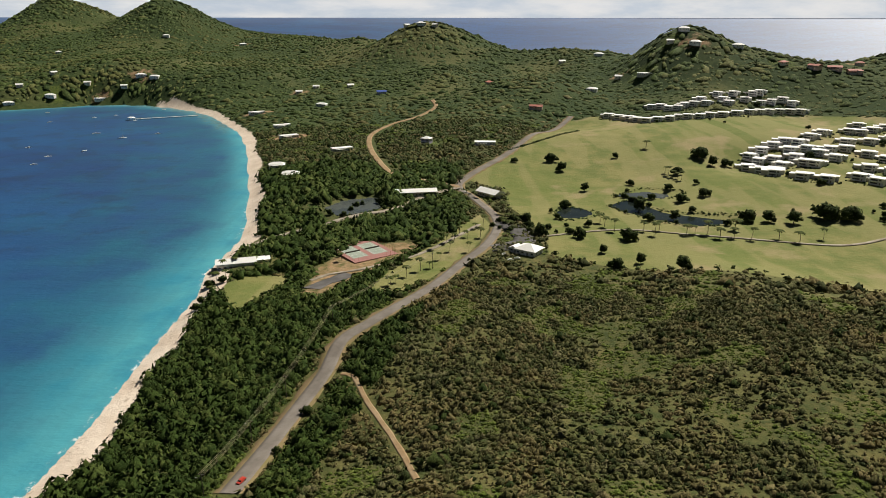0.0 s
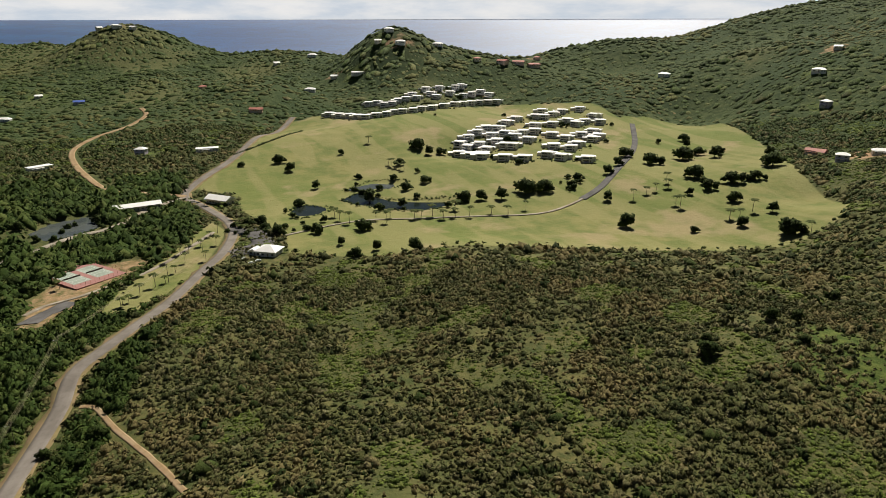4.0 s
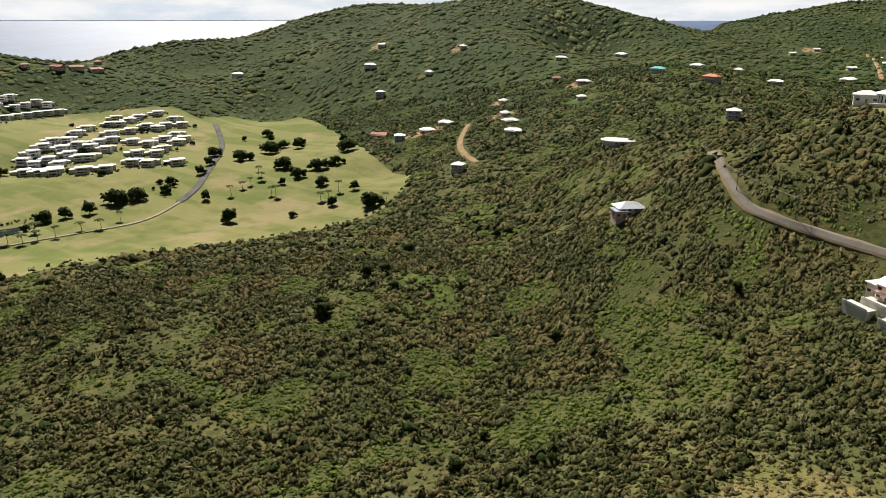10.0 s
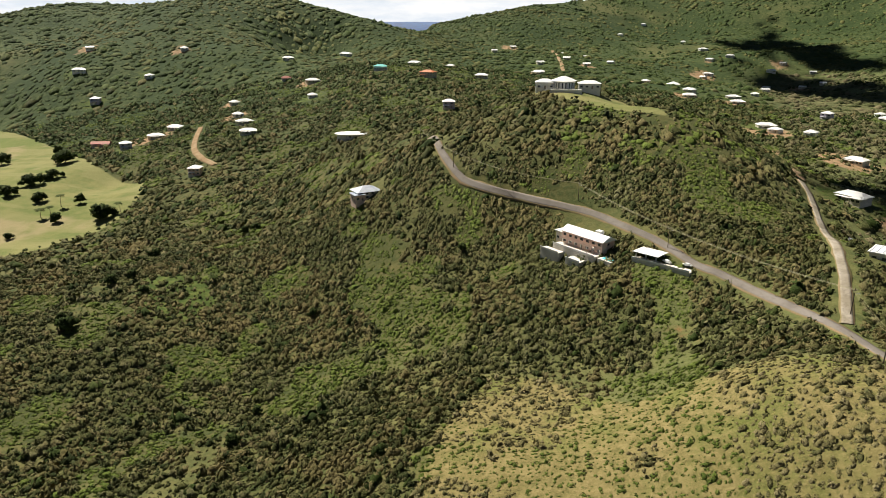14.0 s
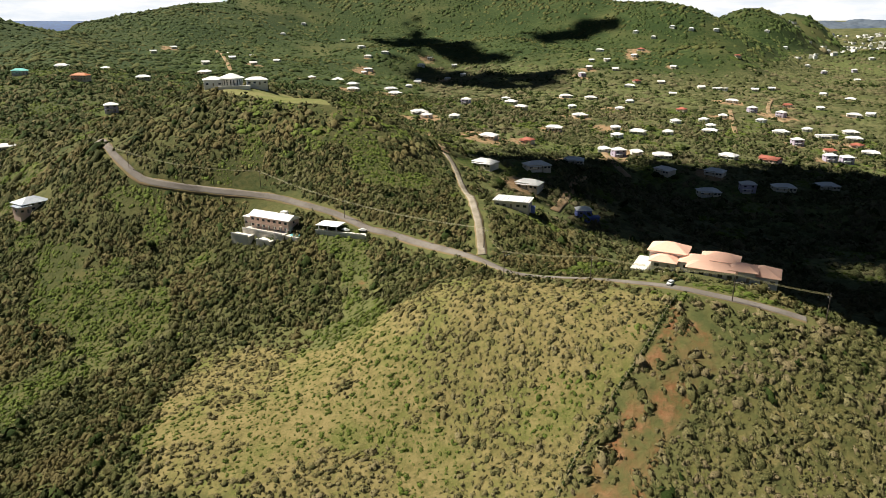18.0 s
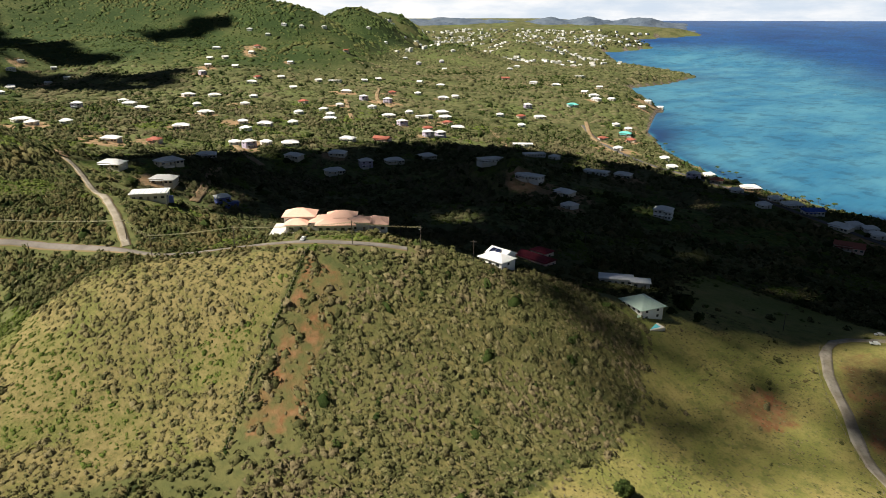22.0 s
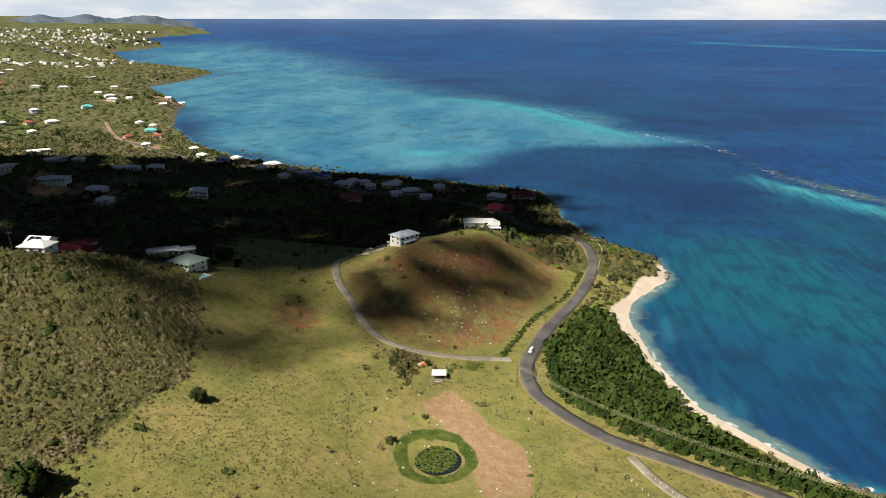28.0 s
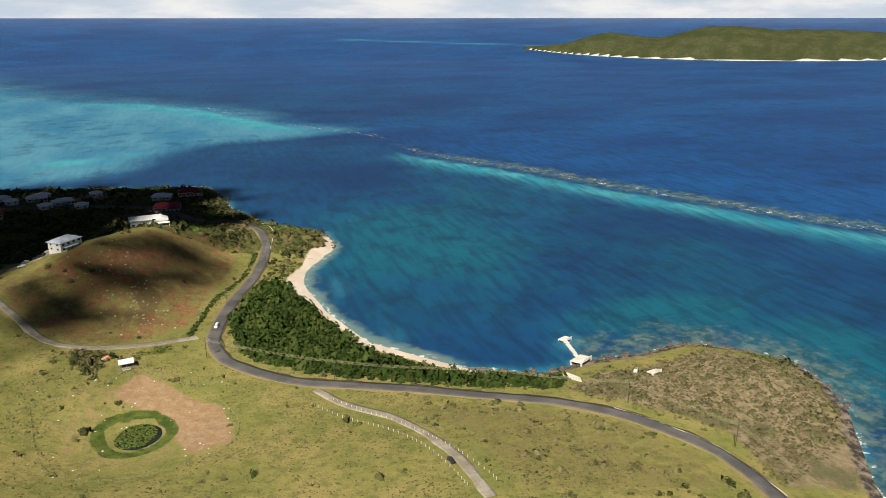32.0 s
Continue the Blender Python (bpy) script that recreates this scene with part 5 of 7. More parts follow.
def box(bm, x0, y0, z0, x1, y1, z1, taper=0.0):
    v = [bm.verts.new((x, y, z)) for z, k in ((z0, 0), (z1, taper)) for x, y in ((x0 + k, y0 + k), (x1 - k, y0 + k), (x1 - k, y1 - k), (x0 + k, y1 - k))]
    for f in ((3, 2, 1, 0), (4, 5, 6, 7), (0, 1, 5, 4), (1, 2, 6, 5), (2, 3, 7, 6), (3, 0, 4, 7)):
        bm.faces.new([v[i] for i in f])
    return bm


def boxed(*b, taper=0.0):
    return box(bmesh.new(), *b, taper=taper)


def roof_mesh(x0, y0, x1, y1, z, kind, over=0.7, rise=None):
    """A roof with thickness over a plan: hip, gable or flat."""
    bm = bmesh.new()
    x0, y0, x1, y1 = x0 - over, y0 - over, x1 + over, y1 + over
    if kind == "flat":
        box(bm, x0, y0, z, x1, y1, z + 0.35)
        box(bm, x0 + 0.9, y0 + 0.9, z + 0.35, x1 - 0.9, y1 - 0.9, z + 0.45)
        return bm
    w, d = x1 - x0, y1 - y0
    rise = rise or 0.22 * min(w, d)
    pull = min(w, d) / 2 if kind == "hip" else 0.0
    if w >= d:
        a, b = (x0 + pull, (y0 + y1) / 2), (x1 - pull, (y0 + y1) / 2)
    else:
        a, b = ((x0 + x1) / 2, y0 + pull), ((x0 + x1) / 2, y1 - pull)
    low = [bm.verts.new((x, y, z)) for x, y in ((x0, y0), (x1, y0), (x1, y1), (x0, y1))]
    eave = [bm.verts.new((x, y, z + 0.22)) for x, y in ((x0, y0), (x1, y0), (x1, y1), (x0, y1))]
    if math.hypot(a[0] - b[0], a[1] - b[1]) < 0.3:
        p = q = bm.verts.new(((a[0] + b[0]) / 2, (a[1] + b[1]) / 2, z + 0.22 + rise))
    else:
        p, q = bm.verts.new((*a, z + 0.22 + rise)), bm.verts.new((*b, z + 0.22 + rise))
    bm.faces.new(low[::-1])
    for i in range(4):
        bm.faces.new((low[i], low[(i + 1) % 4], eave[(i + 1) % 4], eave[i]))
    e = eave
    tops = [(e[0], e[1], q, p), (e[1], e[2], q), (e[2], e[3], p, q), (e[3], e[0], p)] if w >= d else [(e[0], e[1], p), (e[1], e[2], q, p), (e[2], e[3], q), (e[3], e[0], p, q)]
    for t in tops:
        face = []
        for v in t:
            if v not in face:
                face.append(v)
        bm.faces.new(face)
    return bm


def window(parent, x, y, z, w, h, out, deep=True):
    """A window on a wall that faces along out (x or y, plus or minus)."""
    axis, s = out
    bm, pane = bmesh.new(), bmesh.new()
    t = 0.09
    for bmx, m, push in ((bm, 0.0, 0.08), (pane, t, 0.11)):
        if axis == "y":
            box(bmx, x - w / 2 + m, min(y, y + s * push), z + m, x + w / 2 - m, max(y, y + s * push), z + h - m)
        else:
            box(bmx, min(x, x + s * push), y - w / 2 + m, z + m, max(x, x + s * push), y + w / 2 - m, z + h - m)
    win = part("window", bm, FRAME if deep else GLASS, parent)
    if deep:
        part("pane", pane, GLASS, win)
    else:
        pane.free()
    return win


def block(root, dx, dy, w, d, h, roof, cover, wall, floors=1, z=0.0, glazed=1.0, deep=True, over=0.7, door=True, foot=4.0, blank=False):
    """One block of a house: walls down into the ground, a roof, windows all round and a door."""
    x0, y0, x1, y1 = dx - w / 2, dy - d / 2, dx + w / 2, dy + d / 2
    part("wall", boxed(x0, y0, z - foot, x1, y1, z + h), wall, root)
    part("roof", roof_mesh(x0, y0, x1, y1, z + h + 0.004, roof, over), cover, root)
    if blank:
        return
    f = h / floors
    n = max(2, int(w / (3.4 if deep else 5.2)))
    for k in range(floors):
        for i in range(n):
            x = x0 + w * (i + 0.5) / n
            if door and k == 0 and i == n // 2:
                part("door", boxed(x - 0.55, y0 - 0.09, z + 0.05, x + 0.55, y0, z + 2.15), TIMBER, root)
                continue
            window(root, x, y0, z + k * f + 0.95, min(1.9, w / n * 0.62) * glazed, 1.35, ("y", -1), deep)
        for i in range(max(1, int(d / (5 if deep else 12)))):
            y = y0 + d * (i + 0.5) / max(1, int(d / (5 if deep else 12)))
            window(root, x0, y, z + k * f + 0.95, 1.4, 1.3, ("x", -1), deep)
            if deep:
                window(root, x1, y, z + k * f + 0.95, 1.4, 1.3, ("x", 1), deep)


def porch(root, x0, x1, y, reach, z, posts, top, cover):
    part("porch_floor", boxed(x0, y - reach, z - 2.5, x1, y, z + 0.12), CONCRETE, root)
    part("porch_roof", boxed(x0 - 0.3, y - reach - 0.4, z + top, x1 + 0.3, y, z + top + 0.16), cover, root)
    for i in range(posts):
        x = x0 + 0.25 + (x1 - x0 - 0.5) * i / (posts - 1)
        part("post", boxed(x - 0.11, y - reach + 0.15, z + 0.12, x + 0.11, y - reach + 0.37, z + top), WHITEWALL, root)


def facing(x, y, turn=0.0):
    """Turn about z that sets a front (-y) towards the bay's hub."""
    return math.degrees(math.atan2(HUB[0] - x, -(HUB[1] - y))) + turn


def settle(x, y, r=5.0):
    return max(height(x, y), 0.5 * (height(x + r, y) + height(x - r, y)), 0.5 * (height(x, y + r) + height(x, y - r))) + 0.25


def colony(places, make, label, group, category="house", spin=34):
    """The same kind of house at many places: built once, then copied."""
    rng = random.Random(len(places) * 7 + len(label))
    first = make()
    tagged(first, label, category, group)
    for i, (x, y) in enumerate(places):
        m = pose(x, y, settle(x, y), 0, 0, facing(x, y, rng.uniform(-spin, spin)))
        if i == 0:
            first.matrix_basis = m
        else:
            copy_thing(first, m)


def bungalow(w, d, h, roof, cover, wall, floors=1, deep=True, wing=False, porched=True):
    def make():
        root = new("house")
        block(root, 0, 0, w, d, h, roof, cover, wall, floors, deep=deep)
        if wing:
            block(root, w * 0.34, -d * 0.55, w * 0.36, d * 0.5, h - 0.3, roof, cover, wall, floors, deep=deep, door=False)
        if porched:
            porch(root, -w * 0.42, w * 0.1, -d / 2, 2.4, 0.0, 3, 2.5, cover)
        return root
    return make


colony(SMALL_WHITE, bungalow(11, 8.5, 3.0, "hip", WHITEROOF, WHITEWALL, deep=False), "white bungalow with a low hipped white roof", "valley bungalows")
colony(SMALL_WHITE_B, bungalow(12, 8.5, 3.1, "gable", WHITEROOF, CREAMWALL, deep=False), "cream bungalow with a gabled white roof", "valley bungalows")
colony(SMALL_WHITE_C, bungalow(13, 9, 3.2, "hip", WHITEROOF, WHITEWALL, deep=False, porched=False), "small white house on a far hillside", "far houses")
colony(WIDE_WHITE, bungalow(17, 9, 3.2, "hip", WHITEROOF, CREAMWALL, deep=False, wing=True), "wide cream house with a hipped white roof", "wide valley houses")
colony(WIDE_WHITE_B, bungalow(18, 9.5, 3.4, "hip", WHITEROOF, WHITEWALL, deep=False, wing=True, porched=False), "wide white house with a side wing", "wide valley houses")
colony(LONG_WHITE, bungalow(25, 10, 3.4, "flat", WHITEROOF, WHITEWALL), "long flat-roofed white house with a porch", "long houses")
colony(RED_ROOFED, bungalow(12.5, 9, 3.2, "hip", REDROOF, CREAMWALL, deep=False), "cream house with a hipped red roof", "red-roofed houses")
colony(LONG_RED_ROOFED, bungalow(20, 9, 3.4, "gable", REDROOF, PINKWALL, wing=True), "long pink house with a red gabled roof", "red-roofed houses")
colony(TWO_STOREY, bungalow(12, 9.5, 6.2, "hip", WHITEROOF, LILACWALL, 2, deep=False), "two-storey pale lilac house with a white hipped roof", "two-storey houses")
colony(TURQUOISE_ROOFED, bungalow(17, 10, 4.2, "hip", TURQROOF, WHITEWALL, wing=True), "white house under a turquoise metal roof", "coloured roofs")
colony(BLUE_ROOFED, bungalow(17, 9, 3.4, "gable", BLUEROOF, WHITEWALL), "house with a bright blue roof by the shore", "coloured roofs")
colony(ORANGE_ROOFED, bungalow(19, 11, 5.5, "hip", ORANGEROOF, CREAMWALL, 2), "two-storey house with an orange tiled roof", "coloured roofs")
colony(PINK, bungalow(11, 10, 6.0, "hip", WHITEROOF, PINKWALL, 2), "pink two-storey house with a pale roof", "two-storey houses")
colony(TALL_WHITE, bungalow(14, 10, 6.4, "hip", WHITEROOF, WHITEWALL, 2, wing=True), "tall white house alone in a field", "two-storey houses")
colony(DARK_RED_ROOFED, bungalow(22, 13, 3.6, "hip", DARKRED, CREAMWALL, wing=True), "low house with a dark red hipped roof by the shore", "shore houses")


def condo():
    root = new("condominium")
    block(root, 0, 0, 12.5, 11, 6.0, "flat", WHITEROOF, WHITEWALL, 2, over=0.45, deep=False)
    block(root, 4.2, 8.6, 10, 8.0, 4.4, "flat", WHITEROOF, WHITEWALL, 1, deep=False, over=0.35, door=False, blank=True)
    block(root, -8.2, 8.0, 8.5, 9.0, 3.2, "flat", WHITEROOF, CREAMWALL, 1, over=0.3, blank=True)
    for k in (0, 1):
        part("balcony", boxed(-5.4, -7.4, 2.75 * k - 0.1, 1.6, -5.5, 2.75 * k + 0.95), WHITEWALL, root)
        # no recess here: a dark slab on the wall stands in for balcony shade
        part("balcony_shade_panel", boxed(-5.0, -5.7, 2.75 * k + 0.2, 1.2, -5.46, 2.75 * k + 2.5), GLASS, root, "dark panel standing in for the shade of a balcony opening")
    return root


colony(KNOLL_CONDOS, condo, "white flat-roofed two-storey condominium with balconies", "condominiums on the knoll", "condominium", 14)
colony(UPPER_CONDOS, condo, "white flat-roofed condominium in a row", "condominiums in the upper rows", "condominium", 8)


# ---- the nearer houses, one by one ----


def estate(name, x, y, turn, label, category="house", z=None):
    root = new(name)
    root.matrix_basis = pose(x, y, settle(x, y) if z is None else z, 0, 0, turn)
    return tagged(root, label, category)


pink = estate("villa", 280, -49, 228, "long pink hillside villa with a flat white roof and terraces", "villa", 65.0)
block(pink, 0, 0, 26, 8.5, 6.2, "gable", WHITEROOF, PINKWALL, 2, foot=7, over=0.8)
block(pink, -15.5, 0.6, 6, 7, 4.6, "flat", WHITEROOF, CREAMWALL, 1, foot=7)
part("terrace", boxed(-14, -9.5, -5, 13, -4.25, 0.1), CONCRETE, pink, "pale paved terrace")
part("balustrade", boxed(-14, -9.6, 0.1, 13, -9.4, 1.0), WHITEWALL, pink)
part("roof_tank", boxed(4, 0.5, 7.0, 7.2, 3.2, 9.4), WHITEWALL, pink, "white box on the roof")
part("pool_deck", boxed(14, -8.5, -5, 22, 0.5, -0.2), CONCRETE, pink)
part("pool", boxed(15, -7, -0.6, 21, -2, -0.12), POOLWATER, pink, "pale blue swimming pool")
part("lower_terrace", boxed(-18, -14, -9, -6, -9.7, -2.2), CONCRETE, pink)
part("lower_balustrade", boxed(-18, -14.2, -2.2, -6, -14.0, -1.3), WHITEWALL, pink)
part("lower_terrace", boxed(0, -15, -9, 9, -9.7, -2.6), CONCRETE, pink)
part("lower_balustrade", boxed(0, -15.2, -2.6, 9, -15.0, -1.7), WHITEWALL, pink)
part("balcony", boxed(-13, -6.4, 2.9, 9, -4.25, 3.1), CREAMWALL, pink)
part("balcony_rail", boxed(-13, -6.5, 3.1, 9, -6.4, 4.0), PINKWALL, pink)
for i in range(7):
    part("arch_post", boxed(-12.5 + 4 * i, -4.6, 0.1, -12.1 + 4 * i, -4.25, 2.6), WHITEWALL, pink)

port = estate("carport", 261, -77, 236, "open carport with a white roof on posts", "carport", 67.3)
part("roof", roof_mesh(-5.5, -4, 5.5, 4, 3.2, "hip", 0.8, 0.9), WHITEROOF, port)
for sx in (-5, 0, 5):
    for sy2 in (-3.6, 3.6):
        part("post", boxed(sx - 0.2, sy2 - 0.2, -4, sx + 0.2, sy2 + 0.2, 3.2), WHITEWALL, port)
part("deck", boxed(-6.5, -5, -5, 22, 4.4, 0.1, taper=0.2), CONCRETE, port, "broad concrete parking deck")
part("balustrade", boxed(-6.4, -5, 0.1, 21.6, -4.75, 1.0), WHITEWALL, port)

coral = estate("villa", 137, -211, facing(137, -211, 4), "white villa of several wings under coral hipped roofs", "villa", 76.0)
for bx, by, bw, bd, bh, bz in ((-15, 9, 14, 11, 4.6, 0.5), (-15.5, 0.5, 9, 7.5, 3.0, 0), (-3, 4, 12, 9, 3.4, 0), (5, 7, 13, 9, 4.4, 0.3), (3, -2, 17, 7.5, 3.4, 0), (14, -0.5, 9, 8, 4.2, 0), (21, 3, 11, 11, 3.4, -0.8)):
    block(coral, bx, by, bw, bd, bh, "hip", CORALROOF, WHITEWALL, 1, z=bz, over=1.0, foot=8)
part("garden_wall", boxed(-18, -9, -3, 24, -8.6, 1.1), STONE, coral, "low stone wall along the road")
part("drive", boxed(-27, -8, -3, -21, 10, 0.15), CONCRETE, coral, "pale concrete drive")

solar = estate("house", 65, -248, facing(65, -248, -28), "white two-storey house with solar panels on its roof", "house", 65.0)
block(solar, 0, 0, 13, 9, 5.8, "hip", WHITEROOF, WHITEWALL, 2, foot=8)
block(solar, -4, 7.5, 10, 8, 5.2, "gable", WHITEROOF, WHITEWALL, 2, foot=8, door=False)
for i in range(2):
    bm = boxed(-1.2, -1.8, 0, 1.2, 1.8, 0.08)
    bmesh.ops.rotate(bm, verts=bm.verts, matrix=Matrix.Rotation(radians(20), 3, "X"))
    bmesh.ops.translate(bm, vec=(-6.2 + 2.8 * i, 4.2, 6.9), verts=bm.verts)
    part("solar_panel", bm, SOLAR, solar, "dark solar panel")
part("steps", boxed(-8.5, -1, -6, -6.6, 4, 1.2), CONCRETE, solar)

green = estate("house", 20, -297, facing(20, -297, -38), "white house with a broad pale green metal roof", "house", 43.0)
block(green, 0, 0, 14, 12, 5.6, "hip", GREENROOF, WHITEWALL, 2, over=1.2, foot=8)
porch(green, 1, 7, -6, 3.0, 0, 3, 2.6, GREENROOF)
part("pool_deck", boxed(7.0, -7, -5, 15, 1, -0.4), CONCRETE, green)
part("pool", boxed(8.0, -6, -0.6, 14, -0.5, -0.34), POOLWATER, green, "pale blue pool")
flat = estate("house", 68, -354, facing(68, -354, 12), "low white flat-roofed house among palms", "house", 29.5)
block(flat, 0, 0, 18, 8, 3.4, "flat", WHITEROOF, WHITEWALL, foot=8)
block(flat, 13, -3, 10, 7, 3.2, "flat", WHITEROOF, WHITEWALL, foot=8)
dark = estate("house", 117, -344, facing(117, -344, -30), "long house under a dark red roof", "house", 31.0)
block(dark, 0, 0, 22, 10, 3.6, "gable", DARKRED, PINKWALL, foot=8)
block(dark, -6, 13, 12, 8, 3.6, "hip", DARKRED, CREAMWALL, foot=8, door=False)

knoll = estate("house", -80, -378, facing(-80, -378, 52), "white weathered house with a pale hipped roof on the knoll", "house")
block(knoll, 0, 0, 15, 10, 5.2, "hip", GREYROOF, WHITEWALL, 2, foot=5)
porch(knoll, -6, 3, -5, 2.5, 0, 4, 2.6, GREYROOF)
long_house = estate("house", -121, -436, facing(-121, -436, 12), "long white house with a gabled white roof", "house")
block(long_house, 0, 0, 20, 9, 4.4, "gable", WHITEROOF, WHITEWALL, foot=6)
block(long_house, 10, -3, 8, 8, 4.0, "gable", WHITEROOF, WHITEWALL, foot=6)
porch(long_house, 8, 15, -7, 3, 0, 4, 2.6, WHITEROOF)
trail = estate("mobile_home", -68, -402, facing(-68, -402, 30), "small white mobile home beside parked cars", "mobile home")
block(trail, 0, 0, 9, 3.2, 2.6, "flat", WHITEROOF, WHITEWALL, foot=1.5, over=0.15)

club = estate("beach_club", -146, 455, facing(-146, 455, 6), "white beach club building at the water's edge", "building", 2.6)
block(club, 0, 0, 26, 9, 4.2, "gable", WHITEROOF, WHITEWALL, foot=5, over=1.0)
block(club, 17, 4, 12, 8, 3.6, "flat", WHITEROOF, CREAMWALL, foot=5)
part("deck", boxed(-17, -7, -4, -10, 2, 0.2), TIMBER, club, "grey timber deck over the water")
pav = estate("pavilion", 62, 466, facing(62, 466, -20), "white hipped pavilion beside the car park", "pavilion")
block(pav, 0, 0, 15, 13, 3.6, "hip", WHITEROOF, WHITEWALL, foot=4, over=1.2)
block(pav, -10, -2, 6, 7, 3.0, "gable", WHITEROOF, WHITEWALL, foot=4)
store = estate("long_building", -26, 640, facing(-26, 640, 14), "long low building with a white roof", "building")
block(store, 0, 0, 38, 9, 3.6, "gable", WHITEROOF, CREAMWALL, foot=4, over=1.2)
golf_club = estate("clubhouse", 46, 652, facing(46, 652, -38), "golf clubhouse with a white roof", "clubhouse")
block(golf_club, 0, 0, 24, 12, 4.0, "gable", WHITEROOF, CREAMWALL, foot=4, over=1.4)
part("awning", boxed(-16, -5, 2.8, -11, 5, 3.0), BLUEROOF, golf_club, "blue canvas awning")

villa = estate("villa", 455, -27, facing(455, -27, 8), "white hilltop villa with a round hall and low wings", "villa", height(455, -27) + 0.6)
bm = bmesh.new()
bmesh.ops.create_cone(bm, cap_ends=True, segments=10, radius1=8, radius2=8, depth=12, matrix=Matrix.Translation((0, 0, -0.5)))
part("hall", bm, WHITEWALL, villa, "white ten-sided hall")
bm = bmesh.new()
bmesh.ops.create_cone(bm, cap_ends=True, segments=10, radius1=9.6, radius2=1.6, depth=3.0, matrix=Matrix.Translation((0, 0, 7.0)))
part("roof", bm, WHITEROOF, villa)
for i in range(10):
    a = 2 * math.pi * (i + 0.5) / 10
    bm = boxed(-1.5, -0.08, 0.6, 1.5, 0.08, 4.4)
    bmesh.ops.rotate(bm, verts=bm.verts, matrix=Matrix.Rotation(a + math.pi / 2, 3, "Z"))
    bmesh.ops.translate(bm, vec=(7.68 * math.cos(a), 7.68 * math.sin(a), 0), verts=bm.verts)
    part("tall_window", bm, GLASS, villa)
block(villa, -13, 1, 13, 9, 4.2, "hip", WHITEROOF, WHITEWALL, foot=6)
block(villa, 18, 3, 15, 8, 3.4, "hip", WHITEROOF, WHITEWALL, foot=6)
part("terrace_wall", boxed(-12, -13, -5, 12, -11.5, 0.6), WHITEWALL, villa)

tin = estate("house", 342, 84, facing(342, 84, 30), "cream house under a patched weathered tin roof", "house", height(342, 84) - 1.4)
block(tin, 0, 0, 15, 11, 4.6, "hip", GREYROOF, CREAMWALL, 2, foot=7, over=0.9)
block(tin, -7, -3, 6, 8, 3.6, "flat", GREYROOF, PINKWALL, foot=7)
ribs = estate("house", 243, -170, facing(243, -170, -4), "flat-roofed pale house with a ribbed white roof", "house")
block(ribs, 0, 0, 18, 11, 3.6, "flat", WHITEROOF, CREAMWALL, foot=6)
for i in range(9):
    part("roof_rib", boxed(-9 + 2.2 * i, -5.6, 4.07, -8.75 + 2.2 * i, 5.6, 4.25), GREYROOF, ribs)
part("blue_tank", boxed(10, -4, -2, 12, -2, 1.6), BLUEWALL, ribs, "blue water tank")
blue = estate("house", 303, -240, facing(303, -240, 20), "three-level bright blue house", "house")
block(blue, 0, 0, 9, 8, 6.4, "hip", WHITEROOF, BLUEWALL, 2, foot=6)
block(blue, 4, -6, 9, 5, 3.0, "flat", BLUEROOF, BLUEWALL, foot=6)
oval = estate("house", 592, 180, facing(592, 180, -6), "low round white villa in a clearing", "house")
bm = bmesh.new()
bmesh.ops.create_cone(bm, cap_ends=True, segments=18, radius1=12, radius2=12, depth=7, matrix=Matrix.Translation((0, 0, 0)) @ Matrix.Diagonal((1.2, 0.75, 1, 1)))
part("wall", bm, WHITEWALL, oval)
bm = bmesh.new()
bmesh.ops.create_cone(bm, cap_ends=True, segments=18, radius1=14, radius2=12.5, depth=0.7, matrix=Matrix.Translation((0, 0, 3.8)) @ Matrix.Diagonal((1.2, 0.75, 1, 1)))
part("roof", bm, WHITEROOF, oval)
for i in range(7):
    window(oval, -9 + 3 * i, -9.0 + 0.055 * (-9 + 3 * i) ** 2, 0.8, 1.9, 1.6, ("y", -1))

shed = estate("shed", -119, -259, facing(-119, -259, 18), "open pasture shed with a white tin roof", "shed")
bm = boxed(-3.4, -2.4, 2.3, 3.4, 2.4, 2.42)
bmesh.ops.rotate(bm, verts=bm.verts, matrix=Matrix.Rotation(radians(6), 3, "X"), cent=(0, 0, 2.3))
part("roof", bm, WHITEROOF, shed)
for px2 in (-3, 0, 3):
    for py2 in (-2, 2):
        part("post", boxed(px2 - 0.09, py2 - 0.09, -1, px2 + 0.09, py2 + 0.09, 2.25), TIMBER, shed)
part("trough", boxed(-2, -3.8, -0.4, 1.6, -2.9, 0.6), CONCRETE, shed)
for i in range(6):
    part("rail", boxed(-4.6, -3.9 + 0.02 * i, 0.25 + 0.2 * i, 4.6, -3.84 + 0.02 * i, 0.33 + 0.2 * i), TIMBER, shed)
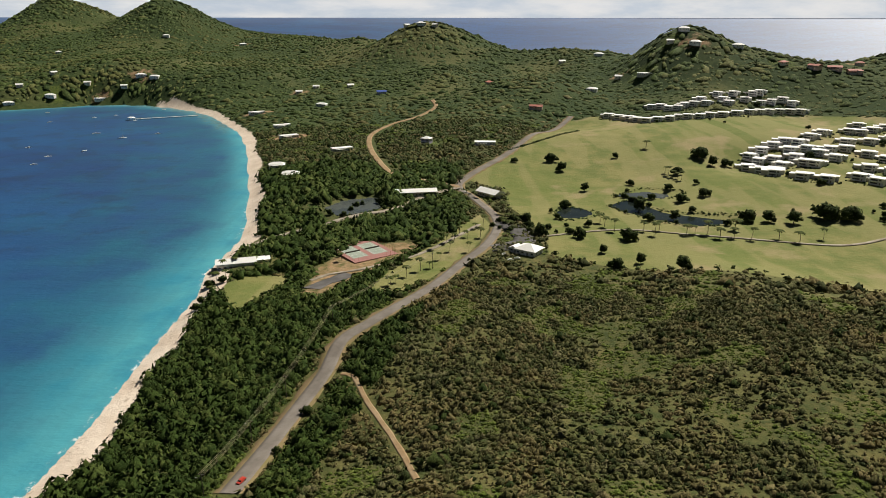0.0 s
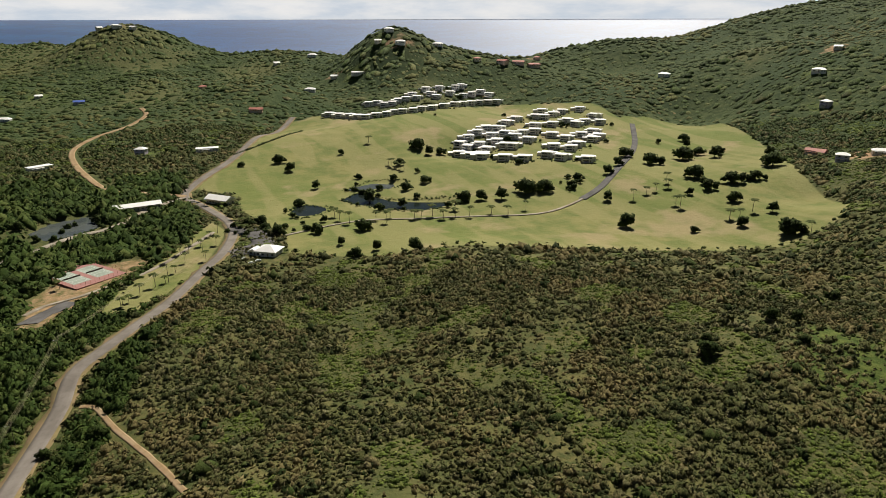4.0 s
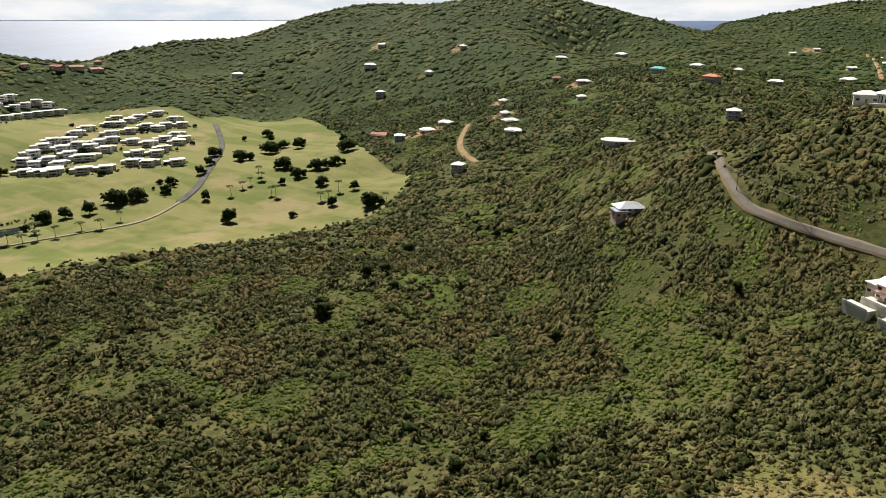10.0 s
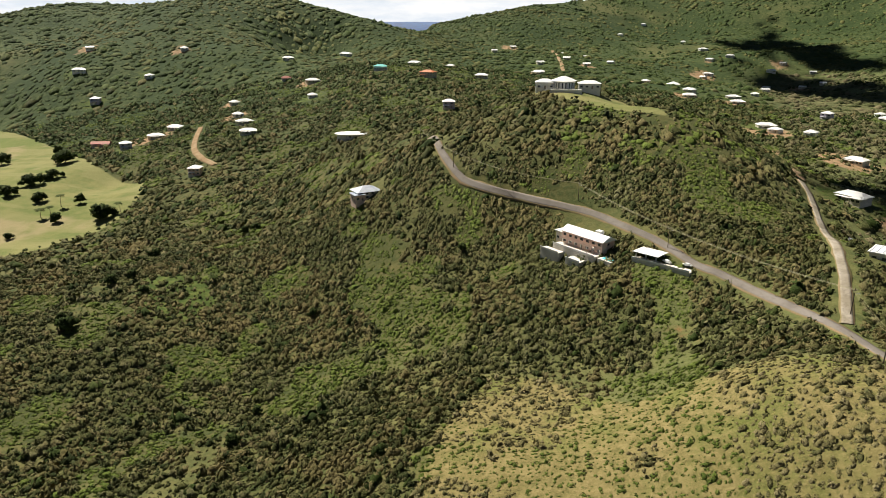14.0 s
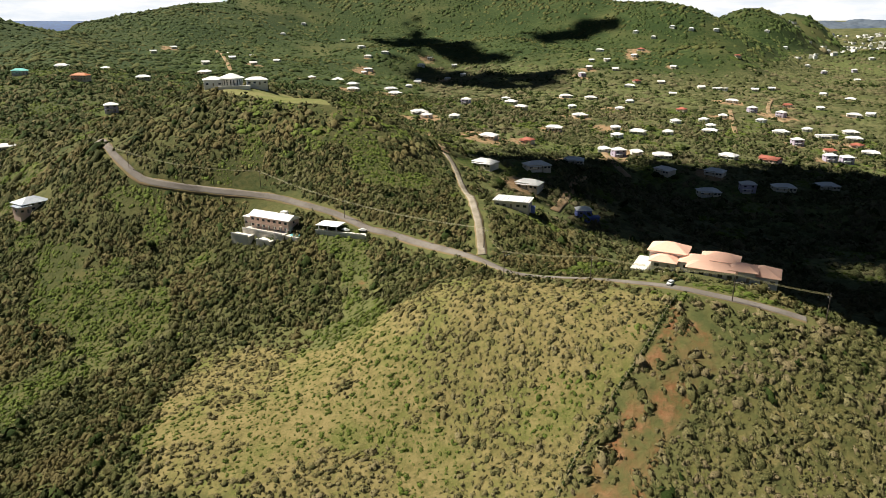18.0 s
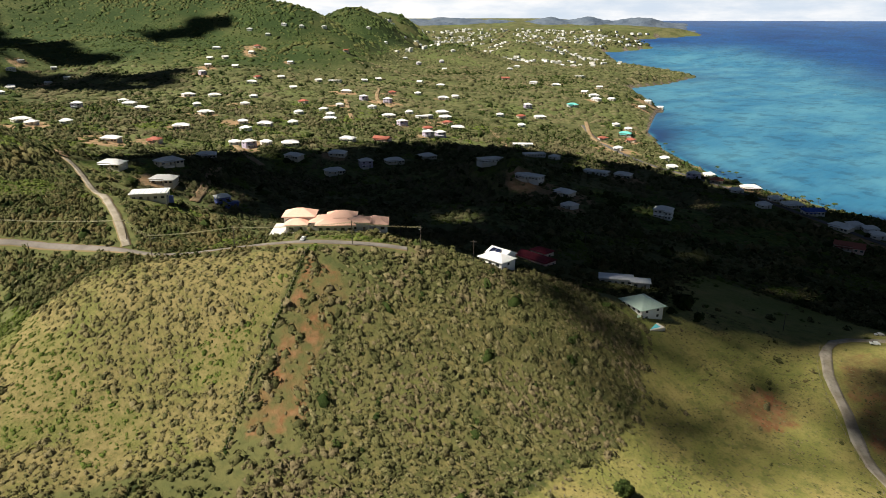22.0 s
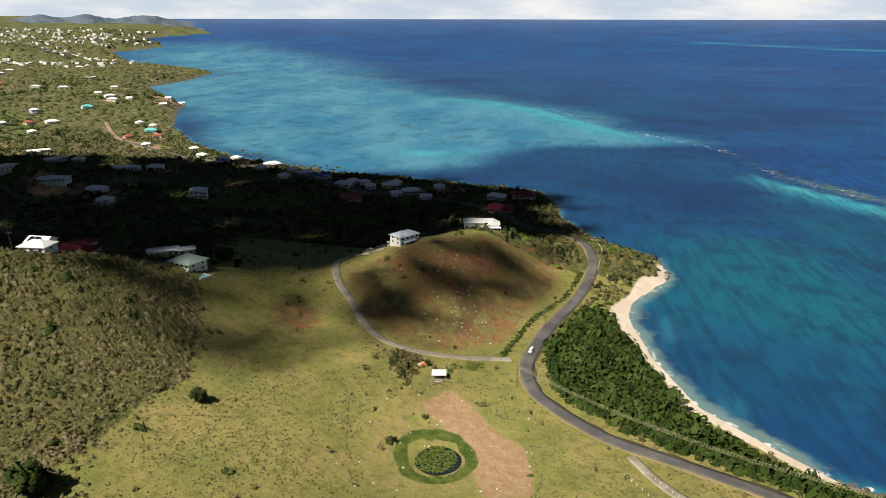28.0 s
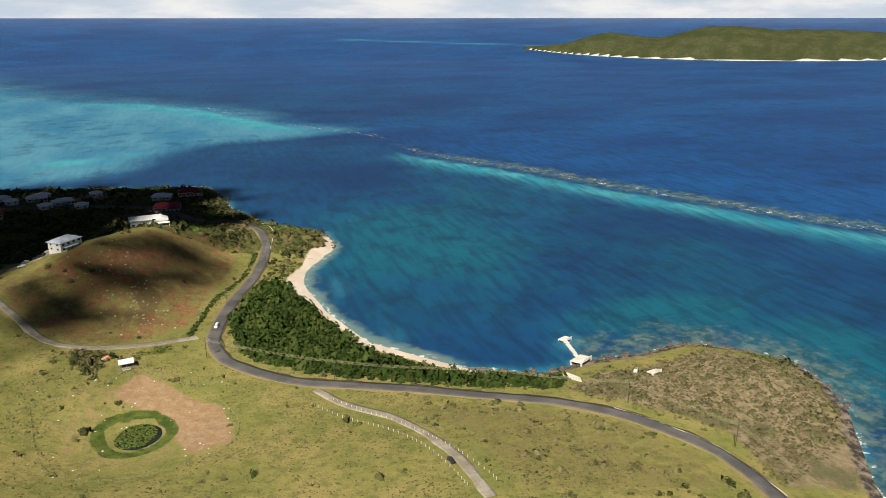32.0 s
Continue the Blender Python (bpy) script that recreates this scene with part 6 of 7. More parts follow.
# ---- single trees ----


def crown_mesh(name, seed, radius, tall, count, clump):
    """A crown of many leafy clumps on an uneven shell, with gaps."""
    rng = np.random.default_rng(seed)
    a, u = rng.uniform(0, 2 * np.pi, count), rng.uniform(-0.25, 1, count)
    k = np.sqrt(np.maximum(0, 1 - u * u * 0.9)) * rng.uniform(0.35, 1.12, count) * (0.8 + 0.3 * np.sin(3 * a + seed))
    x, y, z = radius * k * np.cos(a), radius * k * np.sin(a), tall * u * rng.uniform(0.75, 1.1, count)
    r = clump * rng.uniform(0.7, 1.3, count)
    v, f = clumps(count, rng, 1, 13, 0.42, low=-0.45)
    co = v * r[:, None, None] + np.stack([x, y, z], 1)[:, None]
    me = quads(name, co.reshape(-1, 3), (f[None] + v.shape[1] * np.arange(count)[:, None, None]).reshape(-1, 3))
    round_shading(me, v + 0.9 * np.stack([x / radius, y / radius, z / tall], 1)[:, None])
    paint(me, "tone", np.repeat(rng.random(count), v.shape[1]))
    return me


def limb(bm, a, b, ra, rb, n=6):
    a, b = Vector(a), Vector(b)
    way = (b - a).normalized()
    s = way.orthogonal().normalized()
    t = way.cross(s)
    ring = [[bm.verts.new(p + r * (math.cos(2 * math.pi * i / n) * s + math.sin(2 * math.pi * i / n) * t)) for i in range(n)] for p, r in ((a, ra), (b, rb))]
    for i in range(n):
        bm.faces.new((ring[0][i], ring[0][(i + 1) % n], ring[1][(i + 1) % n], ring[1][i]))
    bm.faces.new(ring[1])


def tube(bm, points, r, n=4):
    """One unbroken round cable through the given places."""
    rows = []
    for i, p in enumerate(points):
        way = (points[min(i + 1, len(points) - 1)] - points[max(i - 1, 0)]).normalized()
        s = way.cross(Vector((0, 0, 1))).normalized()
        t = s.cross(way)
        rows.append([bm.verts.new(p + r * (math.cos(2 * math.pi * k / n) * s + math.sin(2 * math.pi * k / n) * t)) for k in range(n)])
    for a, b in zip(rows[:-1], rows[1:]):
        for k in range(n):
            bm.faces.new((a[k], a[(k + 1) % n], b[(k + 1) % n], b[k]))
    bm.faces.new(rows[0][::-1])
    bm.faces.new(rows[-1])


def tree(seed, radius, tall, bole):
    rng = random.Random(seed)
    root = new("tree")
    bm = bmesh.new()
    limb(bm, (0, 0, -1), (0.2, 0.1, bole), 0.09 * radius, 0.06 * radius)
    for i in range(5):
        a = i * 1.26 + rng.uniform(-0.3, 0.3)
        limb(bm, (0.2, 0.1, bole * 0.95), (radius * 0.6 * math.cos(a), radius * 0.6 * math.sin(a), bole + tall * rng.uniform(0.1, 0.5)), 0.045 * radius, 0.015 * radius, 5)
    part("trunk", bm, BARK, root)
    crown = new("crown", crown_mesh("crown", seed, radius, tall, 46, radius * 0.29))
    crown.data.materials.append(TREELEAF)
    crown.parent, crown.location = root, (0, 0, bole + tall * 0.18)
    return root


def palm(seed, tall):
    rng = random.Random(seed)
    root = new("palm")
    bm = bmesh.new()
    lean = (rng.uniform(-0.7, 0.7), rng.uniform(-0.7, 0.7))
    prev = (0, 0, -0.8)
    for i in range(1, 5):
        u = i / 4
        here = (lean[0] * u * u, lean[1] * u * u, tall * u)
        limb(bm, prev, here, 0.24 - 0.03 * i, 0.21 - 0.03 * i, 6)
        prev = here
    part("trunk", bm, BARK, root)
    bm = bmesh.new()
    for i in range(16):
        a = i * 2.4 + rng.uniform(-0.2, 0.2)
        droop = rng.uniform(0.5, 1.5)
        reach = rng.uniform(2.9, 3.8)
        side = Vector((-math.sin(a), math.cos(a), 0))
        last = None
        for j in range(5):
            u = j / 4
            p = Vector(prev) + Vector((math.cos(a) * reach * u, math.sin(a) * reach * u, 0.9 * u - (0.9 + droop) * u * u))
            w = 0.75 * math.sin(math.pi * (0.12 + 0.85 * u)) + 0.03
            row = [bm.verts.new(p - side * w + Vector((0, 0, -0.35 * w))), bm.verts.new(p), bm.verts.new(p + side * w + Vector((0, 0, -0.35 * w)))]
            if last:
                bm.faces.new((last[0], last[1], row[1], row[0]))
                bm.faces.new((last[1], last[2], row[2], row[1]))
            last = row
    part("fronds", bm, PALMLEAF, root)
    return root


def grove(places, makers, label, group, category, low=0.8, high=1.25, seed=1):
    rng = random.Random(seed)
    firsts = [None] * len(makers)
    for i, (x, y) in enumerate(places):
        k = i % len(makers)
        s = rng.uniform(low, high)
        m = pose(x, y, height(x, y), 0, 0, rng.uniform(0, 360)) @ Matrix.Scale(s, 4)
        if firsts[k] is None:
            firsts[k] = tagged(makers[k](), label, category, group)
            firsts[k].matrix_basis = m
        else:
            copy_thing(firsts[k], m)


broad = [lambda: tree(1, 4.6, 3.6, 2.2), lambda: tree(2, 5.4, 3.4, 2.0), lambda: tree(3, 3.8, 4.0, 2.4), lambda: tree(4, 4.4, 3.0, 1.8)]
tall_palms = [lambda: palm(1, 7.0), lambda: palm(2, 8.5), lambda: palm(3, 6.0)]
grove(GOLF_TREES, broad, "dark round-crowned tree on the golf turf", "golf course trees", "tree", 0.75, 1.5, 1)
grove(GOLF_TREES_B, broad, "dark round-crowned tree on the golf turf", "golf course trees", "tree", 0.7, 1.3, 2)
grove(GOLF_PALMS, tall_palms, "slender palm on the golf turf", "golf course palms", "palm", 0.9, 1.3, 3)
grove(ROADSIDE_PALMS, tall_palms, "coconut palm beside the bay road", "roadside palms", "palm", 0.8, 1.2, 4)
grove(VILLAGE_PALMS, tall_palms, "coconut palm among the shore houses", "village palms", "palm", 0.75, 1.05, 5)
grove([(-229, -268), (-230, -262), (-227, -273), (-248, -237)], tall_palms, "small palm at the edge of the beach", "beach palms", "palm", 0.6, 0.8, 6)
grove([(-206, -330), (-198, -300), (265, 195), (250, 178), (246, 190), (300, 215), (408, 201), (228, 150), (291, 15), (395, 187), (388, 192), (215, 200), (106, 178), (150, 75),
       (171, 76), (134, 13), (106, 300), (-60, 262), (-54, 250), (-66, 232), (-45, 244), (-40, 262)], broad,
      "dark green tree standing above the scrub", "hillside trees", "tree", 0.55, 1.0, 7)
grove([(-31, -202), (206, 190), (256, 202), (313, 214), (248, 83)], broad, "spreading dark tree alone on the slope", "lone trees", "tree", 0.7, 0.95, 17)
grove([(-12, -134)], broad, "big spreading dark tree alone in the pasture", "lone trees", "tree", 1.4, 1.5, 18)
clusters = random.Random(9)
woody = []
for cx, cy, cr, k in ((360, 545, 26, 9), (62, 540, 22, 8), (95, 520, 20, 7), (470, 770, 95, 12), (400, 1010, 110, 10), (620, -620, 120, 12), (240, -700, 90, 14),
                      (0, -650, 80, 14), (-90, 470, 18, 8), (-150, 380, 10, 5), (-150, 420, 9, 4), (-60, 580, 30, 12), (30, -330, 30, 10), (90, -300, 25, 8), (150, -240, 18, 6), (480, -480, 150, 14)):
    for _ in range(k):
        a, r = clusters.uniform(0, 6.28), cr * math.sqrt(clusters.random())
        x, y = cx + r * math.cos(a), cy + r * math.sin(a)
        if shore_distance(np.array([x]), np.array([y]))[0] > 6 and min(math.hypot(x - hx, y - hy) for hx, hy in HOMES + FINE_HOMES + KNOLL_CONDOS + UPPER_CONDOS) > 8:
            woody.append((x, y))
rim = random.Random(12)
for ring, k, gap in ((LONG_POND, 14, 5), (SMALL_POND, 5, 4), (UPPER_POND, 7, 4), (SWAMP, 6, 6)):
    for _ in range(k):
        i = rim.randrange(len(ring))
        (ax, ay), (bx2, by2) = ring[i], ring[(i + 1) % len(ring)]
        u, (mx, my) = rim.random(), (sum(p[0] for p in ring) / len(ring), sum(p[1] for p in ring) / len(ring))
        x, y = ax + u * (bx2 - ax), ay + u * (by2 - ay)
        d = math.hypot(x - mx, y - my)
        woody.append((x + (x - mx) / d * gap, y + (y - my) / d * gap))
for x, y in KNOLL_CONDOS[::2] + UPPER_CONDOS[::4]:
    woody.append((x + rim.choice((-12, 12)) + rim.uniform(-2, 2), y + rim.uniform(-12, 4)))
grove(woody, broad, "leafy garden tree among houses", "garden trees", "tree", 0.55, 1.05, 8)
# ---- poles, wires and fences ----


def pole(tall, lamp=False):
    root = new("utility_pole")
    bm = bmesh.new()
    limb(bm, (0, 0, -1.2), (0, 0, tall), 0.19, 0.12, 8)
    part("shaft", bm, POLEWOOD, root)
    part("crossarm", boxed(-1.2, -0.07, tall - 1.1, 1.2, 0.07, tall - 0.92), POLEWOOD, root)
    for x in (-1.05, -0.4, 0.4, 1.05):
        part("insulator", boxed(x - 0.05, -0.05, tall - 0.92, x + 0.05, 0.05, tall - 0.68), METAL, root)
    if lamp:
        part("lamp_arm", boxed(0.1, -0.04, tall - 2.4, 1.9, 0.04, tall - 2.3), METAL, root)
        part("lamp_head", boxed(1.7, -0.14, tall - 2.5, 2.4, 0.14, tall - 2.3), METAL, root)
    return root


def pole_line(places, tall, label, group, wires=4):
    first, tops = None, []
    for i, (x, y) in enumerate(places):
        a, b = places[max(0, i - 1)], places[min(len(places) - 1, i + 1)]
        turn = math.degrees(math.atan2(b[1] - a[1], b[0] - a[0])) + 90
        m = pose(x, y, height(x, y), 0, 0, turn)
        if first is None:
            first = tagged(pole(tall, True), label, "utility pole", group)
            first.matrix_basis = m
        else:
            copy_thing(first, m)
        tops.append(m)
    for i, (a, b) in enumerate(zip(tops[:-1], tops[1:])):
        span = new("cable_span")
        tagged(span, "sagging cables strung between two utility poles", "cables", group + " cables")
        for k in range(wires):
            x = (-1.05, -0.4, 0.4, 1.05)[k]
            p, q = a @ Vector((x, 0, tall - 0.68)), b @ Vector((x, 0, tall - 0.68))
            bm = bmesh.new()
            tube(bm, [p.lerp(q, j / 10) - Vector((0, 0, 0.072 * (q - p).length * j / 10 * (1 - j / 10))) for j in range(11)], 0.045)
            part("cable", bm, WIRE, span)


pole_line([(-83, 198), (-78, 240), (-72, 277), (-60, 341), (-33, 384), (-7, 436), (18, 486)], 12.0, "dark timber utility pole beside the bay road", "bay road poles")
pole_line([(405, 65), (342, 30), (327, 0), (318, -43), (267, -85), (199, -140), (152, -133), (133, -160), (100, -196), (86, -222)], 10.5, "timber utility pole beside the ridge road", "ridge road poles", 3)
pole_line([(-210, -452), (-197, -398), (-168, -330), (-155, -262), (-212, -226), (-278, -196), (-330, -158), (-354, -118), (-352, -60)], 11.5, "dark timber utility pole beside the shore road", "shore road poles")
for x, y in ((-22, -357), (68, -236), (190, -300), (120, -400)):
    tagged(pole(10.0), "lone timber utility pole on the slope", "utility pole", "lone poles").matrix_basis = pose(x, y, height(x, y), 0, 0, 30)


def post_fence(line, pace, tall, material, label, rails=2, thick=0.09):
    q = smooth_line(line, pace)
    root = new("fence")
    tagged(root, label, "fence")
    shaft = boxed(-thick, -thick, -0.4, thick, thick, tall)
    first = part("post", shaft, material, root)
    for i, (x, y) in enumerate(q):
        ob = first if i == 0 else first.copy()
        if i:
            scene.collection.objects.link(ob)
        ob.matrix_basis = pose(x, y, height(x, y), 0, 0, 17 * i)
    for k in range(rails):
        bm = bmesh.new()
        zz = tall * (0.45 + 0.42 * k)
        pts = [Vector((x, y, height(x, y) + zz)) for x, y in q]
        tube(bm, pts, 0.03, 3)
        part("wire", bm, WIRE, root)
    return root


post_fence([(-207, -208), (-219, -190), (-229, -176), (-237, -158), (-244, -138), (-249, -118)], 2.6, 1.2, CONCRETE, "wire fence on pale posts along the stony track")
post_fence([(-198, -205), (-210, -186), (-222, -172), (-230, -157), (-235, -140), (-238, -118)], 2.6, 1.2, CONCRETE, "wire fence on pale posts along the stony track")
post_fence([(-84, -228), (-107, -243), (-118, -253)], 3.0, 1.1, TIMBER, "timber and wire pasture fence")
post_fence([(-125, -255), (-150, -236), (-166, -204), (-158, -178), (-128, -170), (-98, -182), (-84, -228)], 4.0, 1.1, TIMBER, "wire fence round the pond yard")
post_fence([(-84, -228), (-60, -205), (-20, -185), (20, -160)], 4.0, 1.1, TIMBER, "wire fence across the dry pasture")
post_fence([(-118, -258), (-95, -270), (-70, -298), (-48, -328), (-40, -352)], 4.0, 1.1, TIMBER, "wire fence beside the knoll track")
bank = smooth_line(FENCE_LINE, 1.6)
rngb = np.random.default_rng(4)
bx = np.repeat(bank[:, 0], 3) + rngb.uniform(-0.5, 0.5, 3 * len(bank))
by = np.repeat(bank[:, 1], 3) + rngb.uniform(-0.5, 0.5, 3 * len(bank))
lumps("hedge", bx, by, land_height(bx, by)[0], rngb.uniform(0.5, 0.9, len(bx)), np.full(len(bx), 0.9), TREELEAF, 3, label="dark hedge along a field boundary", category="hedge")
hq = smooth_line([(-147, -292), (-158, -330), (-170, -362), (-183, -392), (-192, -420)], 1.8)
hx2 = np.repeat(hq[:, 0], 4) + rngb.uniform(-1.4, 1.4, 4 * len(hq))
hy2 = np.repeat(hq[:, 1], 4) + rngb.uniform(-1.4, 1.4, 4 * len(hq))
lumps("hedge", hx2, hy2, land_height(hx2, hy2)[0], rngb.uniform(0.6, 1.2, len(hx2)), np.full(len(hx2), 1.0), WOODS, 5, label="dark green hedge along the shore road", category="hedge")
post_fence(FENCE_LINE, 3.5, 1.4, TIMBER, "wire fence on the field boundary", 2)
gr = smooth_line([(-204, -505), (-208, -478), (-208, -450), (-203, -425)], 3.0)
rail = new("guard_rail")
tagged(rail, "pale concrete guard rail along the road bend", "guard rail")
for a, b in zip(gr[:-1], gr[1:]):
    bm = bmesh.new()
    limb(bm, (*a, height(*a) + 0.75), (*b, height(*b) + 0.75), 0.16, 0.16, 4)
    part("rail", bm, CONCRETE, rail)
    part("post", boxed(a[0] - 0.1, a[1] - 0.1, height(*a) - 0.3, a[0] + 0.1, a[1] + 0.1, height(*a) + 0.75), CONCRETE, rail)
kerb = smooth_line([(-348.6, -86), (-349.2, -97), (-347, -117.5), (-335.5, -135.5), (-322, -156.5)], 4.0)
edge = new("road_edge_wall")
tagged(edge, "low pale kerb on the seaward road edge", "kerb", kind="structure")
for a, b in zip(kerb[:-1], kerb[1:]):
    bm = bmesh.new()
    limb(bm, (*a, height(*a) + 0.25), (*b, height(*b) + 0.25), 0.22, 0.22, 4)
    part("kerb_stone", bm, CONCRETE, edge)

# ---- vehicles and boats ----


def car(body, van=False):
    root = new("car")
    L, W = (4.9, 1.9) if van else (4.4, 1.75)
    bm = boxed(-L / 2, -W / 2, 0.35, L / 2, W / 2, 0.95, taper=0.06)
    bmesh.ops.bevel(bm, geom=bm.edges[:], offset=0.08, segments=2, affect="EDGES")
    shell = part("body", bm, body, root)
    part("cabin", boxed(-L / 2 + (0.15 if van else 0.9), -W / 2 + 0.06, 0.93, L / 2 - (1.1 if van else 1.2), W / 2 - 0.06, 1.85 if van else 1.45, taper=0.22), body, root)
    part("windscreen", boxed(L / 2 - (1.5 if van else 1.55), -W / 2 + 0.2, 1.0, L / 2 - (1.12 if van else 1.2), W / 2 - 0.2, 1.5 if van else 1.35, taper=0.04), GLASS, root)
    for x in (-L * 0.31, L * 0.31):
        for y in (-W / 2 + 0.08, W / 2 - 0.08):
            bm = bmesh.new()
            limb(bm, (x, y - 0.1, 0.33), (x, y + 0.1, 0.33), 0.33, 0.33, 12)
            part("wheel", bm, RUBBER, root)
    for y in (-W / 2 + 0.3, W / 2 - 0.3):
        part("headlight", boxed(L / 2 - 0.05, y - 0.16, 0.62, L / 2 + 0.02, y + 0.16, 0.8), GLASS, root)
    return root


def parked(places, make, label, group):
    first = None
    for x, y, turn in places:
        m = pose(x, y, height(x, y) + 0.22, 0, 0, turn)
        if first is None:
            first = tagged(make(), label, "car", group)
            first.matrix_basis = m
        else:
            copy_thing(first, m)


parked([(-161, -300, 72)], lambda: car(WHITEPAINT, True), "white van driving on the shore road", "vehicles")
parked([(117, -183, 130), (256, -84, 40), (252, -92, 60), (-58, -366, 30), (52, 452, 10), (47, 449, 10), (44, 462, 190)], lambda: car(WHITEPAINT), "white car parked at the roadside", "parked cars")
parked([(-74, 211, 250)], lambda: car(REDPAINT), "red car on the bay road", "vehicles")
parked([(262, -79, 46), (-66, -384, 80), (-62, -390, 70), (-58, -396, 100), (-238, -134, 100), (20, 650, 20), (26, 655, 20), (32, 640, 200), (14, 645, 20), (38, 470, 190)], lambda: car(DARKPAINT), "dark car parked beside a building", "parked cars")
parked([(22, 660, 20), (8, 655, 20), (56, 480, 10), (50, 476, 10), (-54, -392, 40), (300, -172, 30)], lambda: car(SILVERPAINT), "silver car parked beside a building", "parked cars")


def boat(length, mast):
    root = new("boat")
    bm = bmesh.new()
    rows = []
    for u, w, low in ((-0.5, 0.75, 0.1), (-0.2, 1.0, -0.1), (0.2, 0.9, -0.1), (0.42, 0.45, 0.05), (0.5, 0.04, 0.35)):
        h = 0.16 * length * w
        rows.append([bm.verts.new(p) for p in ((u * length, -h, 1.0), (u * length, -h * 0.6, low), (u * length, h * 0.6, low), (u * length, h, 1.0))])
    for a, b in zip(rows[:-1], rows[1:]):
        for i in range(3):
            bm.faces.new((a[i], a[i + 1], b[i + 1], b[i]))
        bm.faces.new((a[3], a[0], b[0], b[3]))
    bm.faces.new(rows[0])
    bmesh.ops.recalc_face_normals(bm, faces=bm.faces)
    part("hull", bm, WHITEPAINT, root)
    part("cabin", boxed(-0.2 * length, -0.09 * length, 0.95, 0.15 * length, 0.09 * length, 1.7, taper=0.15), WHITEPAINT, root)
    if mast:
        bm = bmesh.new()
        limb(bm, (0.05 * length, 0, 1), (0.05 * length, 0, 1 + length * 1.2), 0.1, 0.06, 6)
        part("mast", bm, METAL, root)
        bm = bmesh.new()
        limb(bm, (0.04 * length, 0, 2.2), (-0.4 * length, 0, 2.2), 0.12, 0.1, 6)
        part("boom", bm, WHITEPAINT, root)
    return root


def moored(places, make, label):
    first = None
    for x, y, turn in places:
        m = pose(x, y, -0.25, 0, 0, turn)
        if first is None:
            first = tagged(make(), label, "boat", "moored boats")
            first.matrix_basis = m
        else:
            copy_thing(first, m)


moored(YACHTS, lambda: boat(12, True), "white sailing yacht at its mooring in the bay")
moored(LAUNCHES, lambda: boat(8, False), "small white motor boat moored in the bay")
pier = new("pier")
tagged(pier, "long low timber pier into the bay", "pier")
pa, pb = Vector(PIER[0]), Vector(PIER[1])
way = (pb - pa).normalized()
side = Vector((-way.y, way.x))
steps = int((pb - pa).length / 12)
for i in range(steps + 1):
    p = pa + way * (12 * i)
    for s in (-1.4, 1.4):
        q = p + side * s
        part("pile", boxed(q.x - 0.25, q.y - 0.25, -4, q.x + 0.25, q.y + 0.25, 1.9), TIMBER, pier)
    if i < steps:
        bm = boxed(0, -1.8, 1.4, 11.8, 1.8, 1.75)
        deck = part("deck", bm, CONCRETE, pier)
        deck.matrix_basis = pose(p.x, p.y, 0, 0, 0, math.degrees(math.atan2(way.y, way.x)))
hut = part("landing_hut", roof_mesh(-5, -4, 5, 4, 4.0, "hip"), WHITEROOF, pier, "small roofed landing hut")
hut.matrix_basis = pose(pb.x, pb.y, 0.0)
for sx3 in (-4.5, 4.5):
    for sy3 in (-3.5, 3.5):
        part("hut_post", boxed(pb.x + sx3 - 0.2, pb.y + sy3 - 0.2, -4, pb.x + sx3 + 0.2, pb.y + sy3 + 0.2, 4.1), TIMBER, pier)

# ---- tennis court ----
court = new("tennis_court")
tagged(court, "two green tennis courts on a fenced red pad", "tennis court")
c0 = Vector(COURT[0])
cx, cy = sum(p[0] for p in COURT) / 4, sum(p[1] for p in COURT) / 4
turn = math.degrees(math.atan2(COURT[1][1] - COURT[0][1], COURT[1][0] - COURT[0][0]))
court.matrix_basis = pose(cx, cy, settle(cx, cy, 18) + 0.75, 0, 0, turn)
LX, LY = 44.0, 36.0
part("pad", boxed(-LX / 2, -LY / 2, -1.2, LX / 2, LY / 2, 0.05), COURTRED, court)
for s in (-1, 1):
    y = s * LY * 0.23
    part("playing_surface", boxed(-13.5, y - 6.2, 0.05, 13.5, y + 6.2, 0.06), COURTGREEN, court)
    for x0, y0, x1, y1 in ((-11.9, -5.5, 11.9, -5.35), (-11.9, 5.35, 11.9, 5.5), (-11.9, -4.2, 11.9, -4.07), (-11.9, 4.07, 11.9, 4.2), (-11.95, -5.5, -11.8, 5.5),
                           (11.8, -5.5, 11.95, 5.5), (-6.45, -4.1, -6.3, 4.1), (6.3, -4.1, 6.45, 4.1), (-6.4, -0.07, 6.4, 0.07)):
        part("line", boxed(x0, y + y0, 0.06, x1, y + y1, 0.072), LINEPAINT, court)
    part("net", boxed(-0.06, y - 6.2, 0.06, 0.06, y + 6.2, 1.0), POLEWOOD, court)
for i in range(12):
    for px3, py3 in ((-LX / 2 + LX * i / 11, -LY / 2), (-LX / 2 + LX * i / 11, LY / 2), (-LX / 2, -LY / 2 + LY * i / 11), (LX / 2, -LY / 2 + LY * i / 11)):
        part("fence_post", boxed(px3 - 0.05, py3 - 0.05, 0, px3 + 0.05, py3 + 0.05, 3.2), REDROOF, court)

# ---- stones, ruins and shore rocks ----


def stone_mesh(seed, squash=0.6):
    rng = np.random.default_rng(seed)
    v = ICO * (1 + rng.uniform(-0.3, 0.3, (12, 1)))
    v[:, 2] *= squash
    me = quads("stone", v, ICO_F, False)
    return me


stones = [stone_mesh(i) for i in range(5)]
rs = random.Random(3)


